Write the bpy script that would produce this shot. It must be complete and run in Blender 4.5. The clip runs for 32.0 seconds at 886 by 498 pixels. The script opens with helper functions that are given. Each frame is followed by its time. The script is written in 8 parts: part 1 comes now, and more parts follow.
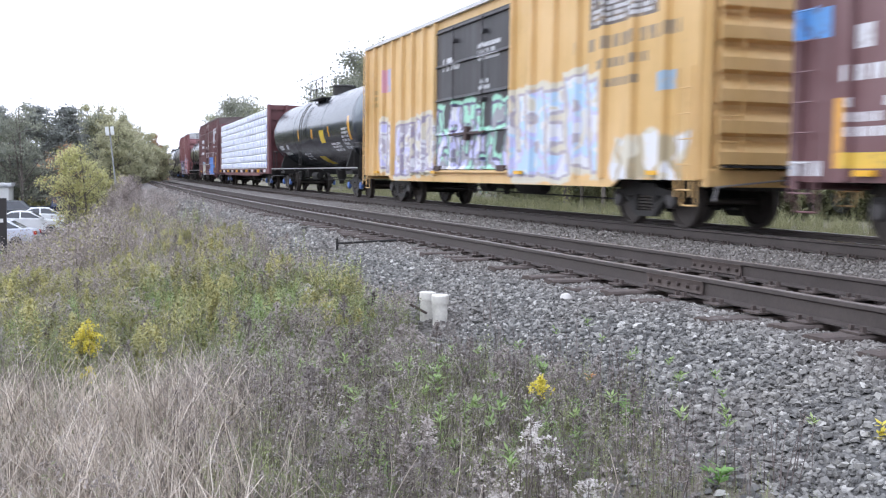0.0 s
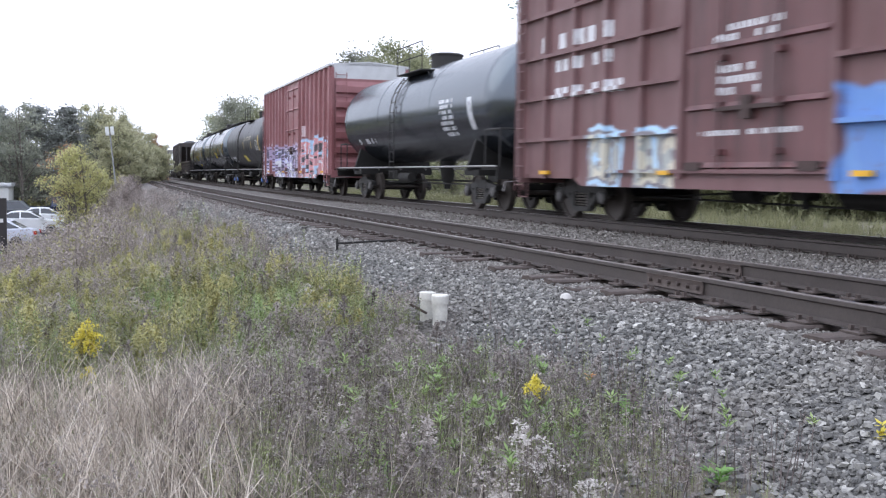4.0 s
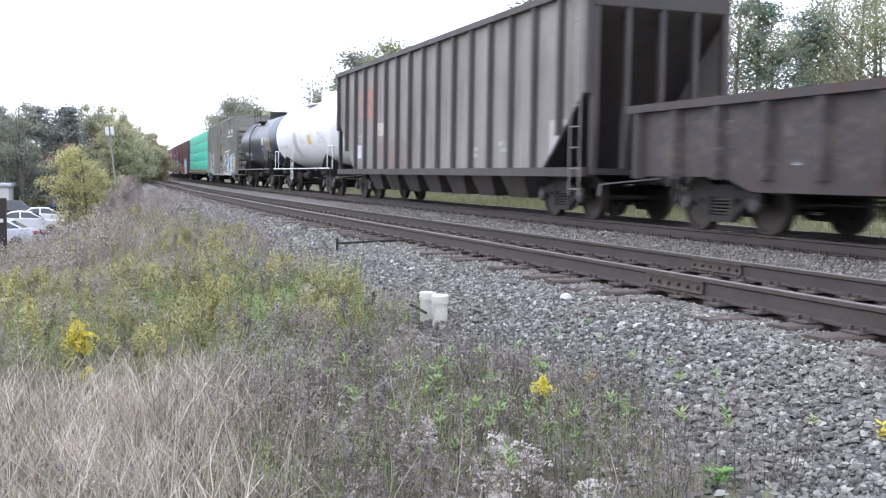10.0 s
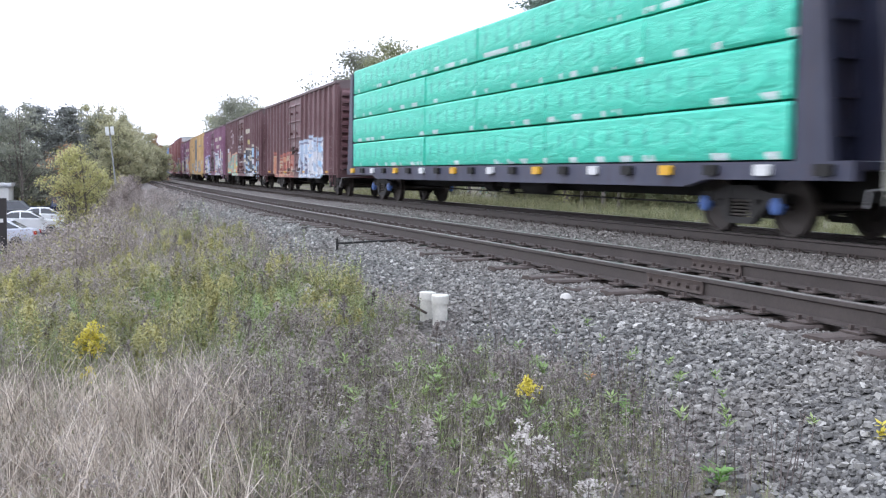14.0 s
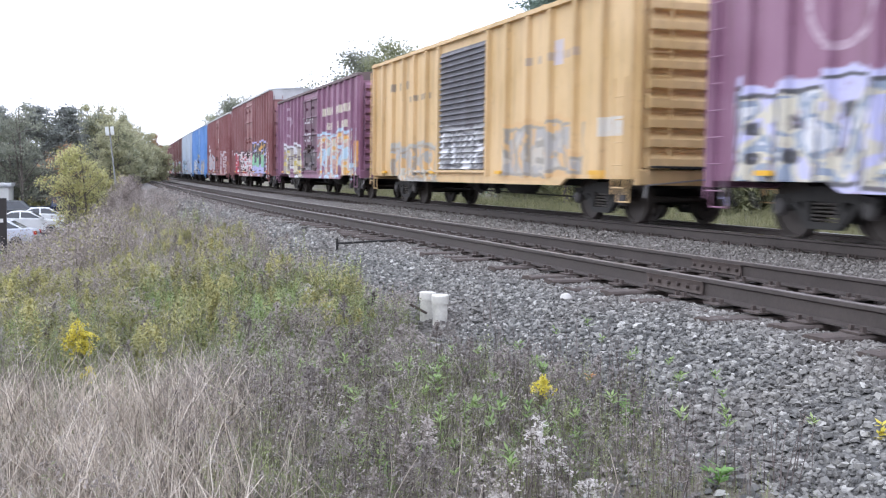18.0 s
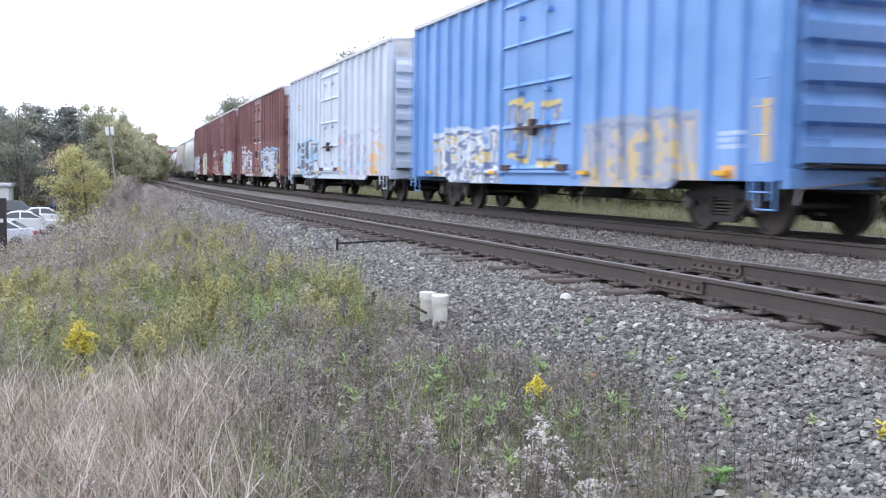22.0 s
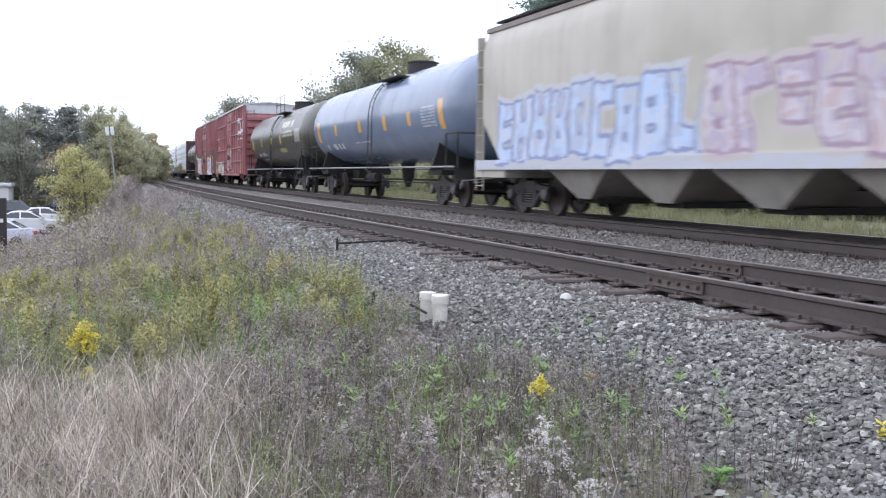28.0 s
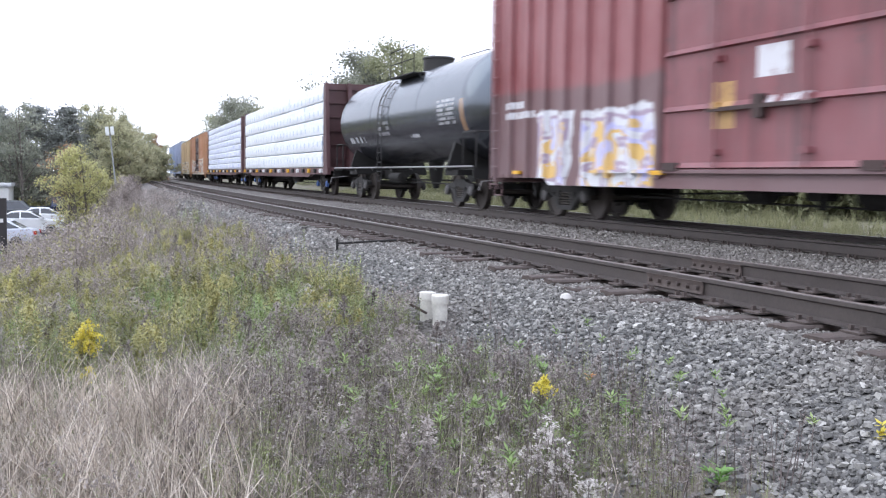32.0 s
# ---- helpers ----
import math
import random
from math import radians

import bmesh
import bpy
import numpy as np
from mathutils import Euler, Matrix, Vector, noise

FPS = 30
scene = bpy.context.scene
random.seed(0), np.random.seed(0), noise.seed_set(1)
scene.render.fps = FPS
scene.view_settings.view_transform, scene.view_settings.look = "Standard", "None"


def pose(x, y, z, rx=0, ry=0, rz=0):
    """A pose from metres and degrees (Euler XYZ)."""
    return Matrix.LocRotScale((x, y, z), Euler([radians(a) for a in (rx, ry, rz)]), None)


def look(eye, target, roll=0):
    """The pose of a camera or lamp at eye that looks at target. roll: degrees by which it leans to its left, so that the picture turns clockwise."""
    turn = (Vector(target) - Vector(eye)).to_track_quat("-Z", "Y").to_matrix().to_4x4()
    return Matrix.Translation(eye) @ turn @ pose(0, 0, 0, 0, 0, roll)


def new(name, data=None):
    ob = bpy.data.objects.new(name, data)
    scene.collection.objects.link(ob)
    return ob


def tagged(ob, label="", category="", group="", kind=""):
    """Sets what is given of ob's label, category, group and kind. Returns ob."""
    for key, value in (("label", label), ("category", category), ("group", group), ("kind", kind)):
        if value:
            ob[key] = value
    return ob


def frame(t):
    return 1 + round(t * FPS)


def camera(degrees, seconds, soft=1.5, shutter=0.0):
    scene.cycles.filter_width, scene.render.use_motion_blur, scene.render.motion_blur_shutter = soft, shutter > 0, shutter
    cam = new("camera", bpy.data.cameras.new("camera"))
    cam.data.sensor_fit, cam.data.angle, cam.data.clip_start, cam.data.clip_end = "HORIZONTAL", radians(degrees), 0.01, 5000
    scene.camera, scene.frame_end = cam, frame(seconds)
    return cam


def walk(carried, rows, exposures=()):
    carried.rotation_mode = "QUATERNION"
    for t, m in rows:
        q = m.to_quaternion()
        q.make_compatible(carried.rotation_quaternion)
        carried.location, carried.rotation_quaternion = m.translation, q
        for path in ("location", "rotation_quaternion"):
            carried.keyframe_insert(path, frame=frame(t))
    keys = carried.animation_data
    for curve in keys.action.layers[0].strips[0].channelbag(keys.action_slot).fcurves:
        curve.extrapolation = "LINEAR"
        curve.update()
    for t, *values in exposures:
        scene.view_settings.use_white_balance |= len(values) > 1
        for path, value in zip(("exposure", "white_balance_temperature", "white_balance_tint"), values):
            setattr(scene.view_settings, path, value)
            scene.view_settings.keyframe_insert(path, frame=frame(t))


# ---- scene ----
EYE = (0.0, 0.0, 0.834)
AIM = (-0.9328, 0.3533, 0.834 - 0.07169)
cam = camera(47.2, 32.0, soft=1.2, shutter=0.3)
walk(cam, [(0.0, look(EYE, AIM, 0.78)), (32.0, look(EYE, AIM, 0.78))],
     exposures=[(0.0, 0.2), (1.0, 0.1), (2.0, 0.13), (3.0, -0.03), (4.5, 0.06), (6.0, 0.17), (7.0, 0.25), (8.0, 0.3), (10.0, 0.28), (11.0, 0.19), (12.0, 0.03), (13.0, 0.21), (14.0, 0.13), (17.0, 0.2), (20.0, 0.2), (22.0, 0.2), (23.0, 0.09), (24.0, 0.1), (25.0, 0.19), (26.5, 0.14), (28.0, 0.05), (29.0, 0.17), (30.0, 0.23), (31.0, 0.25), (32.0, 0.21)])

# ---- overcast sky, weak wide sun ----
world = bpy.data.worlds.new("overcast")
scene.world = world
world.use_nodes = True
wt = world.node_tree
wbg = wt.nodes["Background"]
sky = wt.nodes.new("ShaderNodeTexSky")
sky.sky_type, sky.sun_disc = "NISHITA", False
sky.sun_elevation, sky.sun_rotation = radians(42), radians(200)
sky.air_density, sky.dust_density, sky.ozone_density = 1.0, 4.0, 1.0
veil = wt.nodes.new("ShaderNodeMix")
veil.data_type, veil.blend_type = "RGBA", "MIX"
veil.inputs["Factor"].default_value = 0.93
# an overcast dome: brighter overhead than at the skyline
dome = wt.nodes.new("ShaderNodeValToRGB")
dome.color_ramp.interpolation = "EASE"
dome.color_ramp.elements[0].position, dome.color_ramp.elements[0].color = 0.0, (0.665, 0.695, 0.815, 1)
dome.color_ramp.elements[1].position, dome.color_ramp.elements[1].color = 0.95, (0.79, 0.86, 1.07, 1)
toward = wt.nodes.new("ShaderNodeSeparateXYZ")
wt.links.new(wt.nodes.new("ShaderNodeTexCoord").outputs["Generated"], toward.inputs[0])
wt.links.new(toward.outputs["Z"], dome.inputs["Fac"])
bright = wt.nodes.new("ShaderNodeVectorMath")
bright.operation = "SCALE"
bright.inputs["Scale"].default_value = 21.3
wt.links.new(dome.outputs["Color"], bright.inputs[0])
wt.links.new(bright.outputs[0], veil.inputs["B"])
wt.links.new(sky.outputs["Color"], veil.inputs["A"])
wt.links.new(veil.outputs["Result"], wbg.inputs["Color"])
wbg.inputs["Strength"].default_value = 0.1

sun = new("sun", bpy.data.lights.new("sun", "SUN"))
sun.data.energy, sun.data.angle, sun.data.color = 0.9, radians(70), (0.95, 0.98, 1.0)
sun.matrix_world = look((-20, -40, 45), (0, 0, 0))


# ---- materials ----
class Nodes:
    def __init__(self, name):
        self.mat = bpy.data.materials.new(name)
        self.mat.use_nodes = True
        self.tree = self.mat.node_tree
        self.bsdf = self.tree.nodes["Principled BSDF"]
        self.co = self.tree.nodes.new("ShaderNodeTexCoord").outputs["Object"]

    def put(self, socket, value):
        if isinstance(value, bpy.types.NodeSocket):
            self.tree.links.new(value, socket)
        elif isinstance(value, (tuple, list)) and len(value) == 3 and socket.type == "RGBA":
            socket.default_value = (*value, 1)
        else:
            socket.default_value = value

    def math(self, op, a, b=0.0, c=None, clamp=False):
        n = self.tree.nodes.new("ShaderNodeMath")
        n.operation, n.use_clamp = op, clamp
        self.put(n.inputs[0], a), self.put(n.inputs[1], b)
        if c is not None:
            self.put(n.inputs[2], c)
        return n.outputs[0]

    def scaled(self, v, s):
        n = self.tree.nodes.new("ShaderNodeVectorMath")
        n.operation = "MULTIPLY"
        self.put(n.inputs[0], v)
        n.inputs[1].default_value = s
        return n.outputs[0]

    def moved(self, v, s):
        n = self.tree.nodes.new("ShaderNodeVectorMath")
        n.operation = "ADD"
        self.put(n.inputs[0], v)
        n.inputs[1].default_value = s
        return n.outputs[0]

    def noise(self, v, scale, detail=3.0, rough=0.55, distort=0.0):
        n = self.tree.nodes.new("ShaderNodeTexNoise")
        self.put(n.inputs["Vector"], v)
        n.inputs["Scale"].default_value, n.inputs["Detail"].default_value = scale, detail
        n.inputs["Roughness"].default_value, n.inputs["Distortion"].default_value = rough, distort
        return n.outputs["Fac"]

    def ramp(self, fac, stops, mode="LINEAR"):
        n = self.tree.nodes.new("ShaderNodeValToRGB")
        r = n.color_ramp
        r.interpolation = mode
        while len(r.elements) < len(stops):
            r.elements.new(0.5)
        for e, (pos, col) in zip(r.elements, stops):
            e.position, e.color = pos, (*col, 1)
        self.put(n.inputs["Fac"], fac)
        return n.outputs["Color"]

    def step(self, v, lo, hi):
        n = self.tree.nodes.new("ShaderNodeMapRange")
        n.interpolation_type = "SMOOTHSTEP"
        self.put(n.inputs["Value"], v), self.put(n.inputs["From Min"], lo), self.put(n.inputs["From Max"], hi)
        return n.outputs["Result"]

    def mix(self, fac, a, b, mode="MIX"):
        n = self.tree.nodes.new("ShaderNodeMix")
        n.data_type, n.blend_type = "RGBA", mode
        self.put(n.inputs["Factor"], fac), self.put(n.inputs["A"], a), self.put(n.inputs["B"], b)
        return n.outputs["Result"]

    def xyz(self):
        n = self.tree.nodes.new("ShaderNodeSeparateXYZ")
        self.put(n.inputs[0], self.co)
        return n.outputs

    def random(self, island=False):
        if island:
            return self.tree.nodes.new("ShaderNodeNewGeometry").outputs["Random Per Island"]
        return self.tree.nodes.new("ShaderNodeObjectInfo").outputs["Random"]

    def bump(self, height, strength, distance=0.02):
        n = self.tree.nodes.new("ShaderNodeBump")
        n.inputs["Strength"].default_value, n.inputs["Distance"].default_value = strength, distance
        self.put(n.inputs["Height"], height)
        self.tree.links.new(n.outputs["Normal"], self.bsdf.inputs["Normal"])

    def done(self, color, rough=0.6, metal=0.0, spec=None):
        self.put(self.bsdf.inputs["Base Color"], color)
        self.put(self.bsdf.inputs["Roughness"], rough)
        self.put(self.bsdf.inputs["Metallic"], metal)
        if spec is not None:
            self.bsdf.inputs["Specular IOR Level"].default_value = spec
        return self.mat


def shade(c, k):
    return tuple(min(1.0, x * k) for x in c)


def plain(name, col, rough=0.6, metal=0.0, scale=3.0, vary=0.25, bump=0.15, grain=40.0, island=0.0):
    """A worn surface: large stains and fine grain round one colour."""
    n = Nodes(name)
    big, fine = n.noise(n.co, scale, 4), n.noise(n.co, grain, 3)
    c = n.ramp(big, [(0.25, shade(col, 1 - vary)), (0.5, col), (0.8, shade(col, 1 + vary))])
    c = n.mix(0.25, c, n.ramp(fine, [(0.3, shade(col, 0.6)), (0.7, shade(col, 1.35))]))
    if island:
        r = n.random(True)
        c = n.mix(island, c, n.ramp(r, [(0.0, shade(col, 0.35)), (0.5, col), (1.0, shade(col, 1.8))]))
    if bump:
        n.bump(fine, bump, 0.01)
    return n.done(c, n.ramp(big, [(0.3, (rough * 0.85,) * 3), (0.8, (min(1, rough * 1.15),) * 3)]), metal)


def sprayed(n, x, z, area, cols, line, w, seed):
    """Bulky sprayed letter shapes in a row: where they lie, and their colour. Each letter takes its own strokes, height and hue."""
    x0, x1, z0, z1 = area
    banded = w > 2          # one band of colour over another, from the foot of the letters up
    w = w - 2 if banded else w
    wide, tall = 0.5 + 0.5 * w, (z1 - z0) * 1.06
    flat = n.scaled(n.co, (1.0, 0.0, 1.0))
    wob = n.math("MULTIPLY", n.math("SUBTRACT", n.noise(n.moved(flat, (seed * 3.7, 0, 0)), 1.1, 1.0), 0.5), 0.55 * wide)
    lean = n.math("MULTIPLY", n.math("SUBTRACT", z, z0), 0.16 if seed % 2 else -0.12)
    u = n.math("DIVIDE", n.math("ADD", n.math("ADD", n.math("SUBTRACT", x, x0), wob), lean), wide)
    cell = n.math("FLOOR", u)
    hashes = []
    for k in range(2):
        wn = n.tree.nodes.new("ShaderNodeTexWhiteNoise")
        wn.noise_dimensions = "1D"
        n.put(wn.inputs["W"], n.math("ADD", cell, seed * 7.31 + k * 0.37))
        sep = n.tree.nodes.new("ShaderNodeSeparateColor")
        n.put(sep.inputs[0], wn.outputs["Color"])
        hashes += [sep.outputs[0], sep.outputs[1], sep.outputs[2]]
    px = n.math("MULTIPLY", n.math("SUBTRACT", n.math("FRACT", u), 0.5), wide)
    pz = n.math("SUBTRACT", n.math("SUBTRACT", z, (z0 + z1) / 2), n.math("MULTIPLY", n.math("SUBTRACT", hashes[5], 0.5), 0.16 * tall))
    pz = n.math("ADD", pz, n.math("MULTIPLY", wob, 0.5))
    d = None
    for cx, cz, hw, hh, h, odds in ((-0.27, 0.0, 0.14, 0.44, 0, 0.9), (0.27, 0.0, 0.14, 0.44, 1, 0.72), (0.0, 0.34, 0.4, 0.11, 2, 0.75), (0.0, 0.0, 0.34, 0.1, 3, 0.6), (0.0, -0.34, 0.4, 0.11, 4, 0.75)):
        a = n.math("SUBTRACT", n.math("ABSOLUTE", n.math("SUBTRACT", px, cx * wide)), hw * wide)
        b = n.math("SUBTRACT", n.math("ABSOLUTE", n.math("SUBTRACT", pz, cz * tall)), hh * tall)
        e = n.math("ADD", n.math("MAXIMUM", a, b), n.math("MULTIPLY", n.math("GREATER_THAN", hashes[h], odds), 4.0))
        d = e if d is None else n.math("SMOOTH_MIN", d, e, 0.16 * wide)
    rag = n.noise(flat, 4.5, 3)
    d = n.math("ADD", d, n.math("MULTIPLY", n.math("SUBTRACT", rag, 0.5), 0.2 * wide))
    m = len(cols)
    hue = n.math("ADD", n.noise(n.moved(flat, (0, 0, seed * 1.9)), 1.5 / wide, 1.5, 0.5, 0.9), n.math("MULTIPLY", n.math("SUBTRACT", hashes[3], 0.5), 0.16))
    tag = n.ramp(n.math("ADD", hue, n.math("MULTIPLY", pz, 0.12 / tall)), [(0.0 if i == 0 else 0.30 + 0.40 * i / m, q) for i, q in enumerate(cols)], "CONSTANT")
    if banded:
        up = n.math("ADD", n.math("DIVIDE", pz, tall), n.math("MULTIPLY", rag, 0.12))
        tag = n.ramp(n.math("ADD", up, 0.58), [(i / m, q) for i, q in enumerate(cols)], "CONSTANT")
    tag = n.mix(n.step(d, -0.02, 0.015), tag, line)
    tag = n.mix(n.step(d, 0.045, 0.08), tag, cols[0] if banded else cols[-1])
    halo = n.math("ADD", 0.1, n.math("MULTIPLY", n.noise(flat, 0.9, 2), 0.16 * wide))
    on = n.math("SUBTRACT", 1.0, n.step(n.math("SUBTRACT", d, halo), -0.03, 0.03))
    xx = n.math("ADD", x, wob)
    return n.math("MULTIPLY", on, n.math("MULTIPLY", n.step(xx, x0, x0 + 0.1), n.math("SUBTRACT", 1.0, n.step(xx, x1 - 0.1, x1)))), tag


def paint(name, col, tags=(), marks=(), wear=0.3, rust=(0.10, 0.045, 0.03), rough=0.5, band=None, dust_haze=0.17):
    """Weathered paint of a freight car in the car's own space, with its sprayed lettering. tags: x0, x1, z0, z1, colours, outline, letter width;
    marks: x0, x1, z0, z1, colour, lines of small lettering (0: a solid patch, -1: a ring)."""
    n = Nodes(name)
    x, y, z = n.xyz()
    streak = n.noise(n.scaled(n.co, (2.2, 2.2, 0.22)), 1.6, 5, 0.62)
    patch = n.noise(n.co, 0.45, 4)
    c = n.ramp(patch, [(0.25, shade(col, 0.78)), (0.5, col), (0.8, shade(col, 1.18))])
    c = n.mix(n.math("MULTIPLY", n.step(streak, 0.45, 0.72), wear), c, shade(rust, 0.7))
    spot = n.noise(n.co, 5.0, 6, 0.7)
    c = n.mix(n.math("MULTIPLY", n.step(spot, 0.58, 0.7), wear), c, rust)
    if band:
        edge = n.math("ADD", z, n.math("MULTIPLY", n.math("SUBTRACT", patch, 0.5), 0.5))
        c = n.mix(n.math("MULTIPLY", n.math("SUBTRACT", 1.0, n.step(edge, band[0] - 0.1, band[0] + 0.1)), 0.85), c, band[1])
    for x0, x1, z0, z1, ink, rows in marks:
        on = n.math("MULTIPLY", n.math("COMPARE", x, (x0 + x1) / 2, (x1 - x0) / 2), n.math("COMPARE", z, (z0 + z1) / 2, (z1 - z0) / 2))
        on = n.math("MULTIPLY", on, n.math("LESS_THAN", y, 0.0))
        if rows < 0:
            # a plain ring
            dx, dz = n.math("SUBTRACT", x, (x0 + x1) / 2), n.math("SUBTRACT", z, (z0 + z1) / 2)
            far = n.math("SQRT", n.math("ADD", n.math("MULTIPLY", dx, dx), n.math("MULTIPLY", dz, dz)))
            on = n.math("MULTIPLY", on, n.math("COMPARE", far, (x1 - x0) / 2 - 0.07, 0.06))
        if rows > 0:
            up = n.math("FRACT", n.math("MULTIPLY", n.math("SUBTRACT", z, z0), rows / (z1 - z0)))
            on = n.math("MULTIPLY", on, n.math("LESS_THAN", up, 0.66))
            along = n.math("FRACT", n.math("MULTIPLY", x, 1.15 * rows / (z1 - z0)))
            on = n.math("MULTIPLY", on, n.math("LESS_THAN", along, 0.74))
            gap = n.tree.nodes.new("ShaderNodeTexWhiteNoise")
            gap.noise_dimensions = "1D"
            n.put(gap.inputs["W"], n.math("ADD", n.math("FLOOR", n.math("MULTIPLY", x, 1.15 * rows / (z1 - z0))), n.math("MULTIPLY", n.math("FLOOR", n.math("MULTIPLY", n.math("SUBTRACT", z, z0), rows / (z1 - z0))), 31.7)))
            on = n.math("MULTIPLY", on, n.math("GREATER_THAN", gap.outputs["Value"], 0.16 if rows == 1 else 0.26))
        on = n.math("MULTIPLY", on, n.math("SUBTRACT", 0.92, n.math("MULTIPLY", n.step(spot, 0.5, 0.68), 0.6)))
        c = n.mix(on, c, ink)
    for k, (x0, x1, z0, z1, cols, line, w) in enumerate(tags):
        if w > 0:
            on, tag = sprayed(n, x, z, (x0, x1, z0, z1), cols, line, w, k + len(name))
            on = n.math("MULTIPLY", on, n.math("LESS_THAN", y, 0.0))
            on = n.math("MULTIPLY", on, n.math("SUBTRACT", 1.0, n.math("MULTIPLY", n.step(spot, 0.55, 0.7), 0.45)))
            c = n.mix(on, c, tag)
            continue
        w = -0.72 * w
        v = n.moved(n.scaled(n.co, (1.0, 0.0, 1.0)), (k * 9.7, 0, k * 3.1))
        fill = n.noise(n.scaled(v, (0.9 / w, 1, 0.55 / w)), 1.15, 1.5, 0.5, 1.6)
        m = len(cols)
        tag = n.ramp(fill, [(0.0 if i == 0 else 0.30 + 0.40 * i / m, q) for i, q in enumerate(cols)], "CONSTANT")
        vor = n.tree.nodes.new("ShaderNodeTexVoronoi")
        vor.feature = "DISTANCE_TO_EDGE"
        wob = n.tree.nodes.new("ShaderNodeTexNoise")
        wob.inputs["Scale"].default_value, wob.inputs["Detail"].default_value = 1.8 / w, 1.0
        n.put(wob.inputs["Vector"], v)
        va = n.tree.nodes.new("ShaderNodeVectorMath")
        va.operation = "MULTIPLY_ADD"
        n.put(va.inputs[0], wob.outputs["Color"])
        va.inputs[1].default_value = (0.8 * w, 0, 0.8 * w)
        n.put(va.inputs[2], v)
        n.put(vor.inputs["Vector"], n.scaled(va.outputs[0], (1.0 / w, 1, 0.45 / w)))
        vor.inputs["Scale"].default_value = 1.0
        tag = n.mix(n.math("SUBTRACT", 1.0, n.step(vor.outputs["Distance"], 0.045, 0.09)), tag, line)
        jag = n.math("MULTIPLY", n.math("SUBTRACT", n.noise(n.scaled(v, (0.9 / w, 0, 0.25)), 1.0, 2), 0.5), 0.75)
        jx = n.math("MULTIPLY", n.math("SUBTRACT", n.noise(n.scaled(v, (0.2, 0, 1.2)), 1.0, 2), 0.5), 1.0)
        zz, xx = n.math("ADD", z, jag), n.math("ADD", x, jx)
        on = n.math("MULTIPLY", n.step(zz, z0 - 0.05, z0 + 0.05), n.math("SUBTRACT", 1.0, n.step(zz, z1 - 0.05, z1 + 0.05)))
        on = n.math("MULTIPLY", on, n.math("MULTIPLY", n.step(xx, x0, x0 + 0.12), n.math("SUBTRACT", 1.0, n.step(xx, x1 - 0.12, x1))))
        on = n.math("MULTIPLY", on, n.math("LESS_THAN", y, 0.0))
        on = n.math("MULTIPLY", on, n.math("SUBTRACT", 1.0, n.math("MULTIPLY", n.step(spot, 0.55, 0.7), 0.5)))
        c = n.mix(on, c, tag)
    if rough > 0.36:
        # a thin film of road dust that also puts pale haze into the paint
        c = n.mix(n.math("MULTIPLY", n.step(patch, 0.2, 0.7), dust_haze * min(1.0, 0.25 + 2.4 * max(col))), c, (0.5, 0.48, 0.5))
    gloss = 1.0 if rough < 0.36 else 0.5
    if rough > 0.36:
        n.bump(n.noise(n.co, 2.5, 2), 0.12, 0.03)
    if rough < 0.32 and sum(col) < 0.15:
        # blue-black gloss enamel; its specular tint paints a bluer sky into the reflections
        n.bsdf.inputs["IOR"].default_value, n.bsdf.inputs["Specular Tint"].default_value = 1.8, (0.8, 0.9, 1.0, 1)
    return n.done(c, n.ramp(streak, [(0.3, (rough * 0.85,) * 3), (0.8, (min(1, rough * 1.25),) * 3)]), 0.0, gloss)


